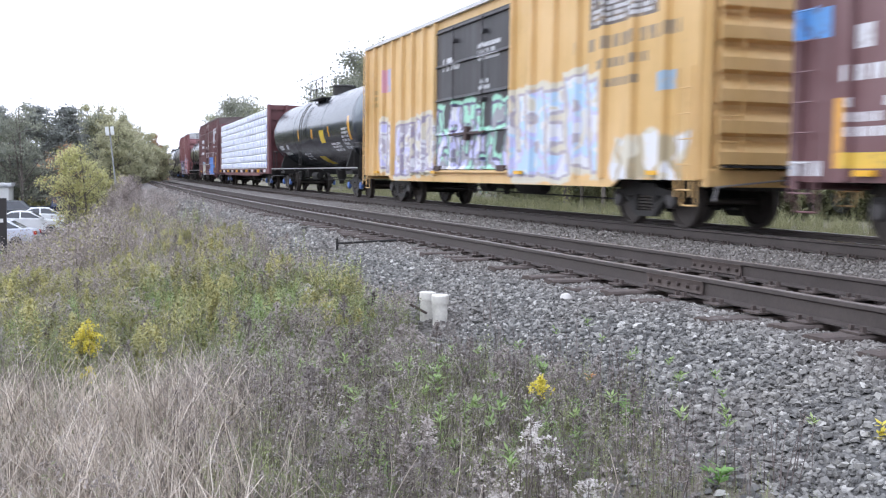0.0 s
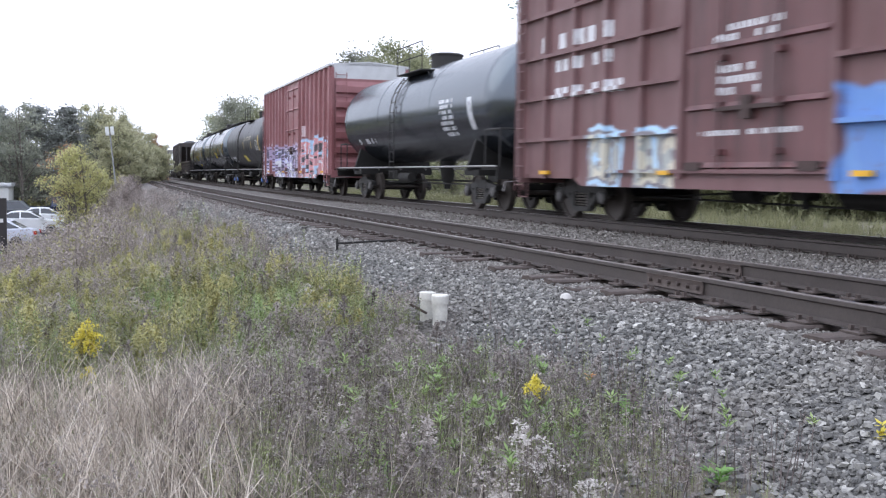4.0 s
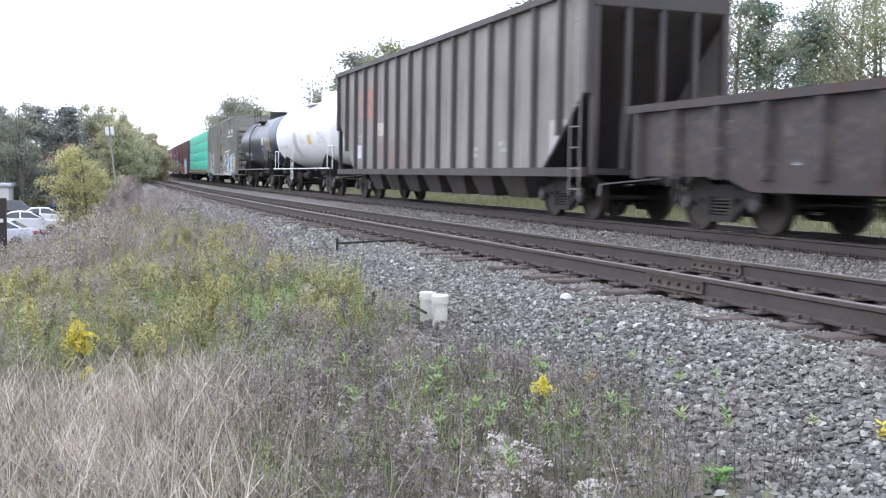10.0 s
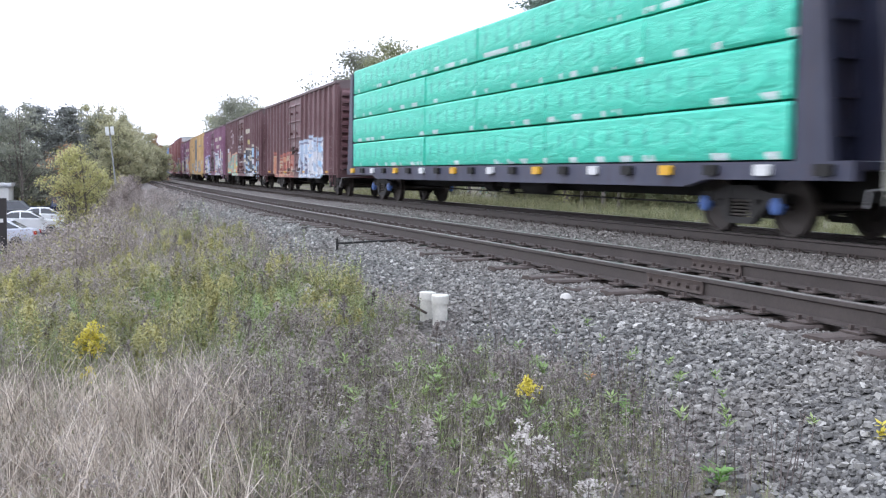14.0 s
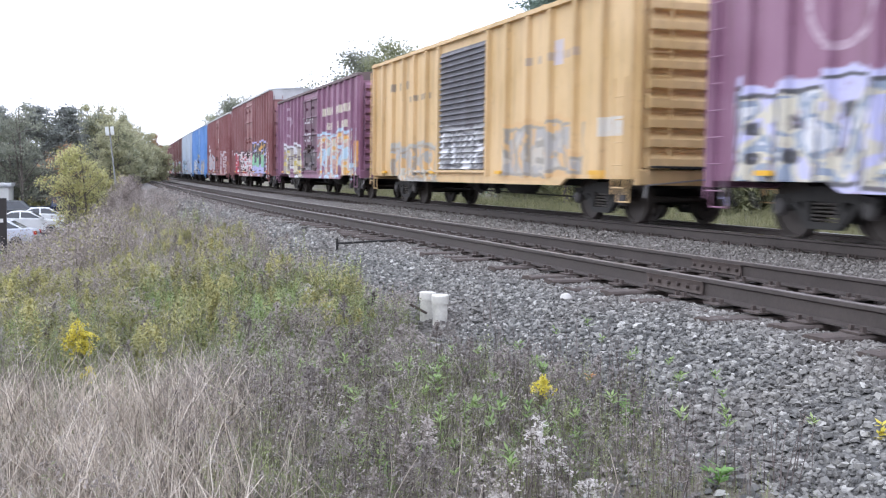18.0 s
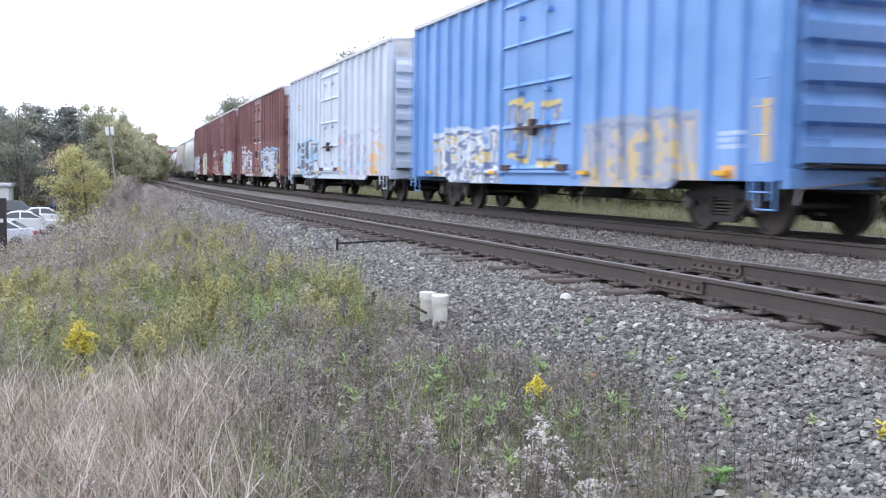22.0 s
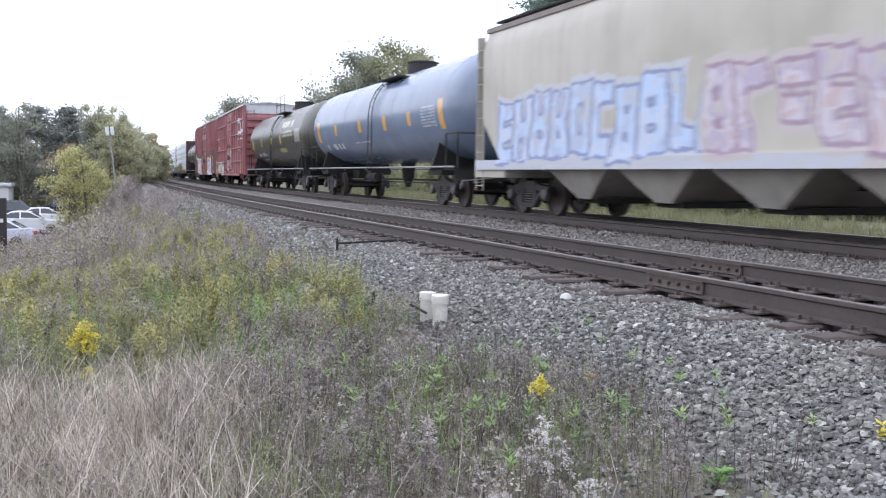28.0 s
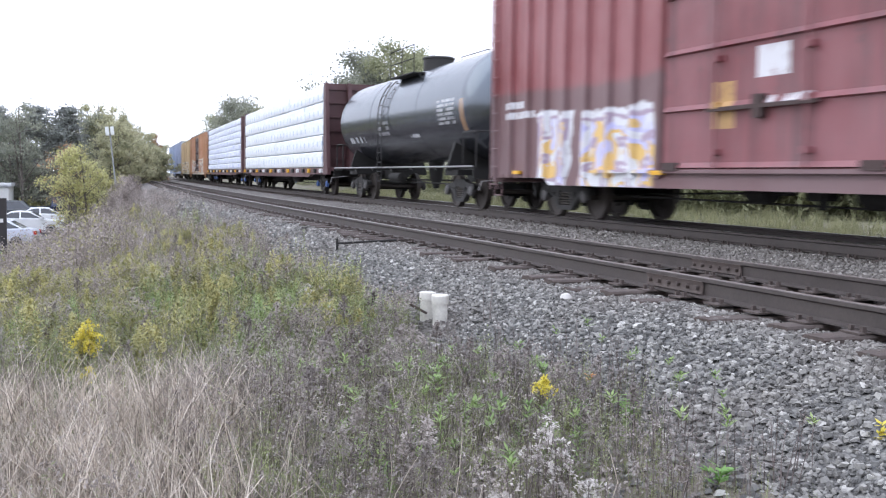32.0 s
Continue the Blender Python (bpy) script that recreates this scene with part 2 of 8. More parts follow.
# ---- shapes ----
class Shape:
    """Gathers boxes, tubes and prisms into one mesh."""

    def __init__(self):
        self.v, self.f = [], []

    def add(self, verts, faces):
        k = len(self.v)
        self.v += [tuple(q) for q in verts]
        self.f += [tuple(i + k for i in g) for g in faces]
        return self

    def box(self, x0, x1, y0, y1, z0, z1, ch=0.0):
        if ch:
            return self.prism([(x0 + ch, z0), (x1 - ch, z0), (x1, z0 + ch), (x1, z1 - ch), (x1 - ch, z1), (x0 + ch, z1), (x0, z1 - ch), (x0, z0 + ch)], y0, y1, "y")
        v = [(x, y, z) for x in (x0, x1) for y in (y0, y1) for z in (z0, z1)]
        return self.add(v, [(0, 1, 3, 2), (4, 6, 7, 5), (0, 4, 5, 1), (2, 3, 7, 6), (0, 2, 6, 4), (1, 5, 7, 3)])

    def prism(self, poly, a, b, axis="y"):
        """A polygon pushed from a to b along an axis; poly in (x, z) for y, (y, z) for x, (x, y) for z."""
        def at(p, w):
            return (p[0], w, p[1]) if axis == "y" else (w, p[0], p[1]) if axis == "x" else (p[0], p[1], w)
        m = len(poly)
        v = [at(q, a) for q in poly] + [at(q, b) for q in poly]
        f = [tuple(range(m)), tuple(range(2 * m - 1, m - 1, -1))]
        return self.add(v, f + [(i, i + m, (i + 1) % m + m, (i + 1) % m) for i in range(m)])

    def lathe(self, prof, axis="x", n=24, at=(0, 0, 0)):
        """prof: (place along the axis, radius)."""
        v, f = [], []
        for d, r in prof:
            for i in range(n):
                a = 2 * math.pi * i / n
                p, q = r * math.cos(a), r * math.sin(a)
                w = (d, p, q) if axis == "x" else (p, d, q) if axis == "y" else (p, q, d)
                v.append(tuple(w[j] + at[j] for j in range(3)))
        for k in range(len(prof) - 1):
            f += [(k * n + i, k * n + (i + 1) % n, (k + 1) * n + (i + 1) % n, (k + 1) * n + i) for i in range(n)]
        f += [tuple(range(n)), tuple(range(len(prof) * n - 1, len(prof) * n - n - 1, -1))]
        return self.add(v, f)

    def rod(self, a, b, r, n=6):
        a, b = Vector(a), Vector(b)
        w = (b - a).normalized()
        u = w.orthogonal().normalized()
        t = w.cross(u)
        v = [p + (u * math.cos(6.2832 * i / n) + t * math.sin(6.2832 * i / n)) * r for p in (a, b) for i in range(n)]
        return self.add(v, [(i, (i + 1) % n, (i + 1) % n + n, i + n) for i in range(n)] + [tuple(range(n))[::-1], tuple(range(n, 2 * n))])

    def mesh(self, name, smooth=35):
        me = bpy.data.meshes.new(name)
        me.from_pydata(self.v, [], self.f)
        bm = bmesh.new()
        bm.from_mesh(me)
        bmesh.ops.recalc_face_normals(bm, faces=bm.faces)
        bm.to_mesh(me)
        bm.free()
        me.shade_smooth()
        me.set_sharp_from_angle(angle=radians(smooth))
        return me


def part(name, shape, material, parent, label="", at=None):
    """Links a shape, or a mesh in use already, as one mesh object under a thing or a part."""
    me = shape.mesh(name) if isinstance(shape, Shape) else shape
    if material and not me.materials:
        me.materials.append(material)
    ob = new(name, me)
    ob.parent = parent
    if at is not None:
        ob.matrix_basis = at
    return tagged(ob, label)


def grid_mesh(name, verts, faces, material, smooth=True, kin=0.5):
    """A large mesh straight from arrays of corners and of faces of three or four corners; kin: one number per plant or bough, for its own hue."""
    me = bpy.data.meshes.new(name)
    verts, faces = np.asarray(verts, np.float32), np.asarray(faces, np.int32)
    m = faces.shape[1]
    me.vertices.add(len(verts))
    me.vertices.foreach_set("co", verts.ravel())
    me.loops.add(faces.size)
    me.loops.foreach_set("vertex_index", faces.ravel())
    me.polygons.add(len(faces))
    me.polygons.foreach_set("loop_start", np.arange(len(faces), dtype=np.int32) * m)
    me.update(calc_edges=True)
    me.attributes.new("kin", "FLOAT", "POINT").data.foreach_set("value", np.broadcast_to(np.asarray(kin, np.float32), (len(verts),)).copy())
    if smooth:
        me.shade_smooth()
    else:
        me.shade_flat()
    me.materials.append(material)
    return me


# ---- the line of the railway ----
RAIL_GAUGE = 1.51          # between the middles of the rail heads
TRACKS_APART = 4.576
FAR_Y = 10.853
NEAR_DROP = -0.064
BENDS = ((60, -0.16), (0, -0.18), (-30, -1.07), (-70, -0.29), (-130, -0.14), (-150, 0.0), (-190, 1.5), (-900, 1.5))


def lay_line():
    g = np.arange(160.0, -900.0, -1.0)
    k = np.interp(-g, [-b[0] for b in BENDS], [b[1] / 1000 for b in BENDS])
    th = np.concatenate([[0], np.cumsum((k[1:] + k[:-1]) / 2)])
    mid = (th[1:] + th[:-1]) / 2
    z0 = 160
    th0 = th[z0]
    th, mid = th - th0, mid - th0
    cx = np.concatenate([[0], np.cumsum(-np.cos(mid))])
    cy = np.concatenate([[0], np.cumsum(-np.sin(mid))])
    return -g, cx - cx[z0], cy - cy[z0] + FAR_Y, th


LINE = lay_line()


def on_line(s, off=0.0):
    """Place and heading at s metres along the far track (falling to where the train comes from), off metres to its far side."""
    q, cx, cy, th = LINE
    t = np.interp(-np.asarray(s, float), q, th)
    x, y = np.interp(-np.asarray(s, float), q, cx), np.interp(-np.asarray(s, float), q, cy)
    return x - off * np.sin(t), y + off * np.cos(t), t


def off_line(x, y):
    """How far a place lies beyond the far track's middle (negative on the camera's side), for the stretch in view."""
    q, cx, cy, th = LINE
    return (y - np.interp(-np.asarray(x, float), -cx[:500], cy[:500])) * np.cos(np.interp(-np.asarray(x, float), -cx[:500], th[:500]))


SPEED, GAIN = 18.67, 0.01763


def gone(t):
    """Metres that the train has run by t seconds."""
    return SPEED * t + GAIN * t * t


def ease(v, a, b):
    t = np.clip((np.asarray(v, float) - a) / (b - a), 0, 1)
    return t * t * (3 - 2 * t)


def ground_z(x, y):
    """The land: a bed under the tracks, a shallow ditch, a bank down to the car park."""
    o = off_line(x, y)
    bed = np.interp(o, [-9.5, -8.0, -7.2, -6.2, 2.4, 4.2, 6.0, 12.0], [-0.86, -0.82, -0.76, -0.45, -0.45, -0.85, -0.75, -0.55])
    fall = ease(-np.asarray(x, float), 10, 36) * ease(-o, 8.5, 10.9) * (1 - ease(-np.asarray(x, float), 125, 170))
    lump = 0.05 * np.sin(np.asarray(x) * 1.3 + np.asarray(y) * 0.7) * np.sin(np.asarray(y) * 1.9 - np.asarray(x) * 0.4)
    wood = 0.6 * ease(o, 14, 40)
    return bed - 2.42 * fall + lump * ease(np.abs(o + 2), 5.5, 7.5) + wood


# ---- ground, ballast and tracks ----
def earth_material():
    n = Nodes("weedy_soil")
    big, mid, fine = n.noise(n.co, 0.35, 4), n.noise(n.co, 2.3, 5), n.noise(n.co, 30, 4)
    c = n.ramp(mid, [(0.3, (0.12, 0.10, 0.08)), (0.5, (0.19, 0.165, 0.13)), (0.72, (0.27, 0.24, 0.19))])
    c = n.mix(n.step(big, 0.45, 0.62), c, n.ramp(mid, [(0.3, (0.09, 0.11, 0.05)), (0.7, (0.2, 0.2, 0.1))]))
    c = n.mix(0.35, c, n.ramp(fine, [(0.3, (0.05, 0.045, 0.035)), (0.7, (0.2, 0.18, 0.14))]))
    n.bump(fine, 0.6, 0.05)
    return n.done(c, 0.95)


def stone_material(name, island):
    n = Nodes(name)
    fine, mid, big = n.noise(n.co, 55, 4), n.noise(n.co, 9, 4), n.noise(n.co, 0.5, 3)
    base = [(0.0, (0.05, 0.049, 0.047)), (0.3, (0.125, 0.122, 0.113)), (0.62, (0.23, 0.223, 0.204)), (0.9, (0.365, 0.353, 0.322)), (1.0, (0.66, 0.64, 0.595))]
    if island:
        c = n.ramp(n.random(True), base)
    else:
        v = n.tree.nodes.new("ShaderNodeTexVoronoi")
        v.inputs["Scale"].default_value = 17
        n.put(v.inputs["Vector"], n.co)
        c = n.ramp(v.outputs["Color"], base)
        # near-black between the stones: shade in the gaps is put into the colour
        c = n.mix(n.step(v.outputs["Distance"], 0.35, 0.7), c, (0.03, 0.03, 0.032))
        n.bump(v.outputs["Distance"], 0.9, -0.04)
    c = n.mix(0.3, c, n.ramp(fine, [(0.3, (0.08, 0.08, 0.08)), (0.7, (0.35, 0.345, 0.33))]))
    # iron-brown dust that the trains drop beside the rails
    x, y, z = n.xyz()
    rust = n.math("MULTIPLY", n.step(n.math("ADD", y, n.math("MULTIPLY", n.math("SUBTRACT", big, 0.5), 2.4)), 4.1, 5.5), 0.42)
    c = n.mix(n.math("MAXIMUM", rust, n.math("MULTIPLY", n.step(big, 0.45, 0.7), 0.35)), c, (0.165, 0.135, 0.115))
    return n.done(c, 0.85)


MAT_SOIL = earth_material()
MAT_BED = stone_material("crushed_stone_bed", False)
MAT_STONE = stone_material("crushed_stone", True)
MAT_RAIL = plain("brown_rail_steel", (0.076, 0.063, 0.058), 0.6, 0.25, 4, 0.3, 0.2)
MAT_SHINE = plain("polished_rail_top", (0.45, 0.43, 0.42), 0.3, 0.9, 6, 0.2, 0.05)
MAT_DULL = plain("dull_rail_top", (0.2, 0.172, 0.155), 0.5, 0.35, 6, 0.3, 0.1)
MAT_TIE = plain("weathered_tie_wood", (0.082, 0.063, 0.055), 0.9, 0, 5, 0.5, 0.6, 30)
MAT_PLATE = plain("rusty_tie_plate", (0.095, 0.074, 0.066), 0.75, 0.2, 9, 0.35, 0.3)


def lay_ground():
    xs = np.concatenate([-np.geomspace(3500, 75, 22), np.arange(-72, 10.1, 0.6), np.geomspace(12, 3500, 22)])
    ys = np.concatenate([-np.geomspace(3500, 14, 22), np.arange(-12, 34, 0.5), np.geomspace(36, 3500, 24)])
    gx, gy = np.meshgrid(xs, ys, indexing="ij")
    gz = ground_z(gx, gy)
    far = np.hypot(gx, gy) > 600
    gz[far] = -1.0
    idx = np.arange(gx.size).reshape(gx.shape)
    f = np.stack([idx[:-1, :-1], idx[1:, :-1], idx[1:, 1:], idx[:-1, 1:]], -1).reshape(-1, 4)
    ob = new("ground", grid_mesh("ground", np.stack([gx, gy, gz], -1).reshape(-1, 3), f, MAT_SOIL))
    tagged(ob, "rough weedy ground beside the railway, brown soil", "ground", kind="structure")


def sweep(name, profile, s_list, material, zs=0.0, close=True):
    """A cross-section (off, z) drawn along the line."""
    prof = np.array(profile, float)
    m, k = len(prof), len(s_list)
    x, y, _ = on_line(np.repeat(s_list, m), np.tile(prof[:, 0], k))
    v = np.stack([x, y, np.tile(prof[:, 1], k) + zs], -1)
    f = []
    for i in range(k - 1):
        for j in range(m if close else m - 1):
            f.append((i * m + j, (i + 1) * m + j, (i + 1) * m + (j + 1) % m, i * m + (j + 1) % m))
    return grid_mesh(name, v, f, material, smooth=False)


S_LONG = np.concatenate([np.arange(150, 12, -8.0), np.arange(12, -200, -1.5), np.arange(-200, -860, -5.0)])
S_TOP = 0.2


def rail_profile(off):
    h = [(0.036, -0.004), (0.036, -0.034), (0.010, -0.05), (0.010, -0.155), (0.07, -0.172), (0.07, -0.186)]
    p = [(off + a, b) for a, b in h] + [(off - a, b) for a, b in reversed(h)]
    return p + [(off - 0.028, 0.0), (off + 0.028, 0.0)]


def lay_ballast():
    prof = [(-8.1, -0.95), (-7.5, -0.82), (-6.4, -0.39), (-5.92, -0.32), (-3.3, -0.308), (-2.4, -0.28), (-1.3, -0.215), (1.3, -0.215), (1.75, -0.23), (3.3, -0.75), (3.9, -0.95)]
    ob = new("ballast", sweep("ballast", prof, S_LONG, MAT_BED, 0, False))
    tagged(ob, "grey crushed-stone ballast bed under two railway tracks", "ballast", kind="structure")


def lay_track(name, mid, drop, spaced, first, label, worn=None):
    top = new(name)
    tagged(top, label, "railway track", kind="structure")
    for side in (-1, 1):
        off = mid + side * RAIL_GAUGE / 2
        r = part("rail", sweep("rail", rail_profile(off), S_LONG, MAT_RAIL, drop), None, top)
        part("running_surface", sweep("running_surface", [(off - 0.03, 0.0005), (off - 0.02, 0.004), (off + 0.02, 0.004), (off + 0.03, 0.0005)], S_LONG, worn or MAT_SHINE, drop, False), None, r, "dull worn top of the rail" if worn else "polished steel top of the rail")
    tie = Shape().box(-0.115, 0.115, -1.3, 1.3, -0.36, -0.197, 0.018).mesh("tie")
    tie.materials.append(MAT_TIE)
    plate = Shape().box(-0.1, 0.1, -0.19, 0.19, -0.197, -0.184)
    for sx in (-0.06, 0.06):
        for sy in (-0.115, 0.105):
            plate.box(sx - 0.014, sx + 0.014, sy - 0.018, sy + 0.018, -0.186, -0.145)
    plate = plate.mesh("tie_plate")
    plate.materials.append(MAT_PLATE)
    rnd = random.Random(first)
    rest = Shape()
    s, i = 6.0, 0
    while s > -420:
        x, y, t = (float(a) for a in on_line(s, mid))
        skew, slip = rnd.uniform(-0.06, 0.06), rnd.uniform(-0.15, 0.15)
        if i < 150:
            m = pose(x - slip * math.sin(t), y + slip * math.cos(t), drop - max(0.0, rnd.uniform(-0.03, 0.045)), 0, 0, math.degrees(t + skew))
            part("tie", tie, None, top, at=m)
            for side in (-1, 1):
                px, py, _ = (float(a) for a in on_line(s, mid + side * RAIL_GAUGE / 2))
                part("tie_plate", plate, None, top, at=pose(px, py, drop, 0, 0, math.degrees(t)))
        else:
            c, q = math.cos(t), math.sin(t)
            v = [(x + a * c - b * q, y + a * q + b * c, drop + z) for a in (-0.115, 0.115) for b in (-1.3, 1.3) for z in (-0.36, -0.197)]
            rest.add(v, [(0, 1, 3, 2), (4, 6, 7, 5), (0, 4, 5, 1), (2, 3, 7, 6), (0, 2, 6, 4), (1, 5, 7, 3)])
        s -= spaced
        i += 1
    tagged(part("tie_row", rest, MAT_TIE, top, "far ties of weathered wood"), kind="stuff")
    return top


def joint_bar(top, s, off, drop):
    x, y, t = (float(a) for a in on_line(s, off))
    b = Shape().prism([(-0.018, -0.16), (-0.045, -0.15), (-0.03, -0.11), (-0.03, -0.07), (-0.045, -0.035), (-0.012, -0.03)], -0.47, 0.47, "x")
    for k in range(6):
        b.rod((-0.4 + k * 0.16, -0.03, -0.095), (-0.4 + k * 0.16, -0.065, -0.095), 0.02, 8)
    part("joint_bar", b, MAT_PLATE, top, "rusty bolted joint bar on the rail", pose(x, y, drop, 0, 0, math.degrees(t)))


def lay_tracks():
    lay_ballast()
    lay_track("track_far", 0.0, 0.0, 0.56, 3, "railway track of brown steel rails on wooden ties")
    near = lay_track("track_near", -TRACKS_APART, NEAR_DROP, 0.56, 7, "empty railway track of rusty rails with bolted joints", MAT_DULL)
    joint_bar(near, -8.25, -TRACKS_APART - RAIL_GAUGE / 2, NEAR_DROP)
    joint_bar(near, -9.7, -TRACKS_APART + RAIL_GAUGE / 2, NEAR_DROP)


lay_ground()
lay_tracks()
# ---- freight cars: shared pieces ----
MAT_TRUCK = plain("grimy_cast_steel", (0.04, 0.038, 0.037), 0.75, 0.2, 4, 0.35, 0.3)
MAT_WHEEL = plain("rolled_wheel_steel", (0.058, 0.048, 0.043), 0.6, 0.4, 6, 0.3, 0.2)
MAT_UNDER = plain("black_underframe_grime", (0.02, 0.019, 0.018), 0.85, 0.1, 3, 0.4, 0.3)
MAT_GRIME = plain("rust_stained_door_fitting", (0.07, 0.045, 0.042), 0.8, 0.1, 5, 0.45, 0.3)
MAT_CAP_BLUE = plain("blue_bearing_cap", (0.08, 0.16, 0.42), 0.5, 0, 6, 0.25, 0.1)
MAT_CAP_DARK = plain("greasy_bearing_cap", (0.08, 0.075, 0.075), 0.5, 0.2, 6, 0.3, 0.1)
MAT_GALV = plain("galvanised_roof_sheet", (0.55, 0.56, 0.57), 0.5, 0.35, 2, 0.18, 0.1)
MAT_YELLOW = plain("yellow_reflector", (0.78, 0.42, 0.03), 0.4, 0, 8, 0.12, 0.05)
MAT_WHITE = plain("white_stencil_paint", (0.7, 0.7, 0.7), 0.6, 0, 8, 0.2, 0.05)
MAT_HOSE = plain("black_rubber_hose", (0.025, 0.025, 0.025), 0.7, 0, 8, 0.2, 0.05)
MAT_ROD = plain("pale_worn_steel_rod", (0.33, 0.32, 0.32), 0.5, 0.5, 8, 0.25, 0.1)
MAT_SPRING = plain("dusty_spring_steel", (0.14, 0.125, 0.115), 0.7, 0.3, 8, 0.3, 0.1)

WHEELS = []      # wheelset, its place in the truck, its place on the train
ROLLING = []     # thing, place of its middle on the train, half the distance between truck centres


def truck_pieces():
    prof = [(0.03, 0.08), (0.06, 0.22), (0.045, 0.30), (0.035, 0.40), (0.0, 0.405), (0.0, 0.457), (0.10, 0.452), (0.105, 0.478), (0.135, 0.48), (0.14, 0.40), (0.10, 0.38), (0.085, 0.24), (0.12, 0.20), (0.12, 0.08)]
    w = Shape().lathe([(-1.02, 0.06), (1.02, 0.06)], "y", 12)
    near, far = [(d - 0.815, r) for d, r in prof], [(0.815 - d, r) for d, r in prof]
    w.lathe(near, "y", 28).lathe(far, "y", 28)
    f = Shape()
    f.prism([(-0.42, 0.70), (-0.34, 0.76), (0.34, 0.76), (0.42, 0.70), (1.05, 0.60), (1.05, 0.50), (0.72, 0.50), (0.42, 0.56), (-0.42, 0.56), (-0.72, 0.50), (-1.05, 0.50), (-1.05, 0.60)], -1.06, -0.93)
    f.prism([(-0.68, 0.50), (-0.30, 0.17), (0.30, 0.17), (0.68, 0.50), (0.55, 0.53), (0.25, 0.27), (-0.25, 0.27), (-0.55, 0.53)], -1.06, -0.93)
    f.box(-0.40, -0.26, -1.07, -0.92, 0.22, 0.72, 0.02).box(0.26, 0.40, -1.07, -0.92, 0.22, 0.72, 0.02)
    for sx in (-0.89, 0.89):
        f.box(sx - 0.16, sx + 0.16, -1.08, -0.9, 0.50, 0.64, 0.03)
    spring = Shape()
    for sx in (-0.16, 0.0, 0.16):
        for k in range(5):
            spring.lathe([(0.285 + k * 0.055, 0.055), (0.30 + k * 0.055, 0.07), (0.318 + k * 0.055, 0.055)], "z", 10, (sx, -1.0, 0))
    cap = Shape().lathe([(-1.02, 0.13), (-1.1, 0.13), (-1.125, 0.10), (-1.13, 0.0)], "y", 14)
    bolster = Shape().prism([(-1.02, 0.52), (-0.8, 0.40), (0.8, 0.40), (1.02, 0.52), (1.02, 0.66), (-1.02, 0.66)], -0.2, 0.2, "x")
    beam = Shape().box(-0.06, 0.06, -0.9, 0.9, 0.34, 0.46).box(-0.05, 0.05, -0.84, -0.68, 0.26, 0.52).box(-0.05, 0.05, 0.68, 0.84, 0.26, 0.52)
    out = {}
    for k, sh, mt in (("wheelset", w, MAT_WHEEL), ("side_frame", f, MAT_TRUCK), ("spring_group", spring, MAT_SPRING), ("cap", cap, None), ("bolster", bolster, MAT_TRUCK), ("brake_beam", beam, MAT_UNDER)):
        out[k] = sh.mesh(k)
        if mt:
            out[k].materials.append(mt)
    out["cap_blue"], out["cap_dark"] = out["cap"].copy(), out["cap"].copy()
    out["cap_blue"].materials.append(MAT_CAP_BLUE)
    out["cap_dark"].materials.append(MAT_CAP_DARK)
    return out


TRUCK = truck_pieces()
TURN = Matrix.Rotation(math.pi, 4, "Z")


def truck(car, x, place, blue=False):
    b = part("truck", TRUCK["bolster"], None, car, "grimy cast-steel four-wheel truck", Matrix.Translation((x, 0, 0)))
    for m in (Matrix.Identity(4), TURN):
        part("side_frame", TRUCK["side_frame"], None, b, at=m)
        part("spring_group", TRUCK["spring_group"], None, b, at=m)
        for sx in (-0.89, 0.89):
            part("bearing_cap", TRUCK["cap_blue" if blue else "cap_dark"], None, b, "blue bearing cap" if blue else "", m @ Matrix.Translation((sx, 0, 0.457)))
    for sx in (-0.89, 0.89):
        w = part("wheelset", TRUCK["wheelset"], None, b, "steel wheels on their axle", Matrix.Translation((sx, 0, 0.457)))
        WHEELS.append((w, sx, place + x + sx))
    for sx in (-0.38, 0.38):
        part("brake_beam", TRUCK["brake_beam"], None, b, at=Matrix.Translation((sx, 0, 0)))


def couplers(car, half, reach=0.62):
    for e, m in ((1, Matrix.Identity(4)), (-1, TURN)):
        c = Shape().box(half - 0.5, half + reach - 0.2, -0.09, 0.09, 0.76, 0.90, 0.02)
        c.prism([(half + reach - 0.22, -0.14), (half + reach - 0.05, -0.2), (half + reach + 0.06, -0.16), (half + reach + 0.02, -0.05), (half + reach - 0.05, 0.0), (half + reach + 0.04, 0.14), (half + reach - 0.16, 0.18)], 0.70, 0.97, "z")
        part("coupler", c, MAT_TRUCK, car, at=m)
        h = Shape()
        last = (half + 0.1, 0.35, 0.74)
        for k in range(1, 7):
            p = (half + 0.1 + (reach + 0.05) * k / 6, 0.35 - 0.25 * k / 6, 0.74 - 0.36 * math.sin(math.pi * k / 6.6))
            h.rod(last, p, 0.022)
            last = p
        part("air_hose", h, MAT_HOSE, car, at=m)
        part("uncoupling_lever", Shape().rod((half + 0.12, -1.35, 0.72), (half + 0.14, 0.1, 0.86), 0.014).rod((half + 0.12, -1.35, 0.72), (half + 0.12, -1.4, 0.5), 0.014), MAT_ROD, car, at=m)


def ladder_shape(x, y, z0, z1, w=0.42, step=0.4, axis="x"):
    s = Shape()
    dx, dy = (w / 2, 0) if axis == "x" else (0, w / 2)
    for k in (-1, 1):
        s.rod((x + k * dx, y + k * dy, z0), (x + k * dx, y + k * dy, z1), 0.017, 5)
    z = z0 + 0.12
    while z < z1:
        s.rod((x - dx, y - dy, z), (x + dx, y + dy, z), 0.012, 5)
        z += step
    return s


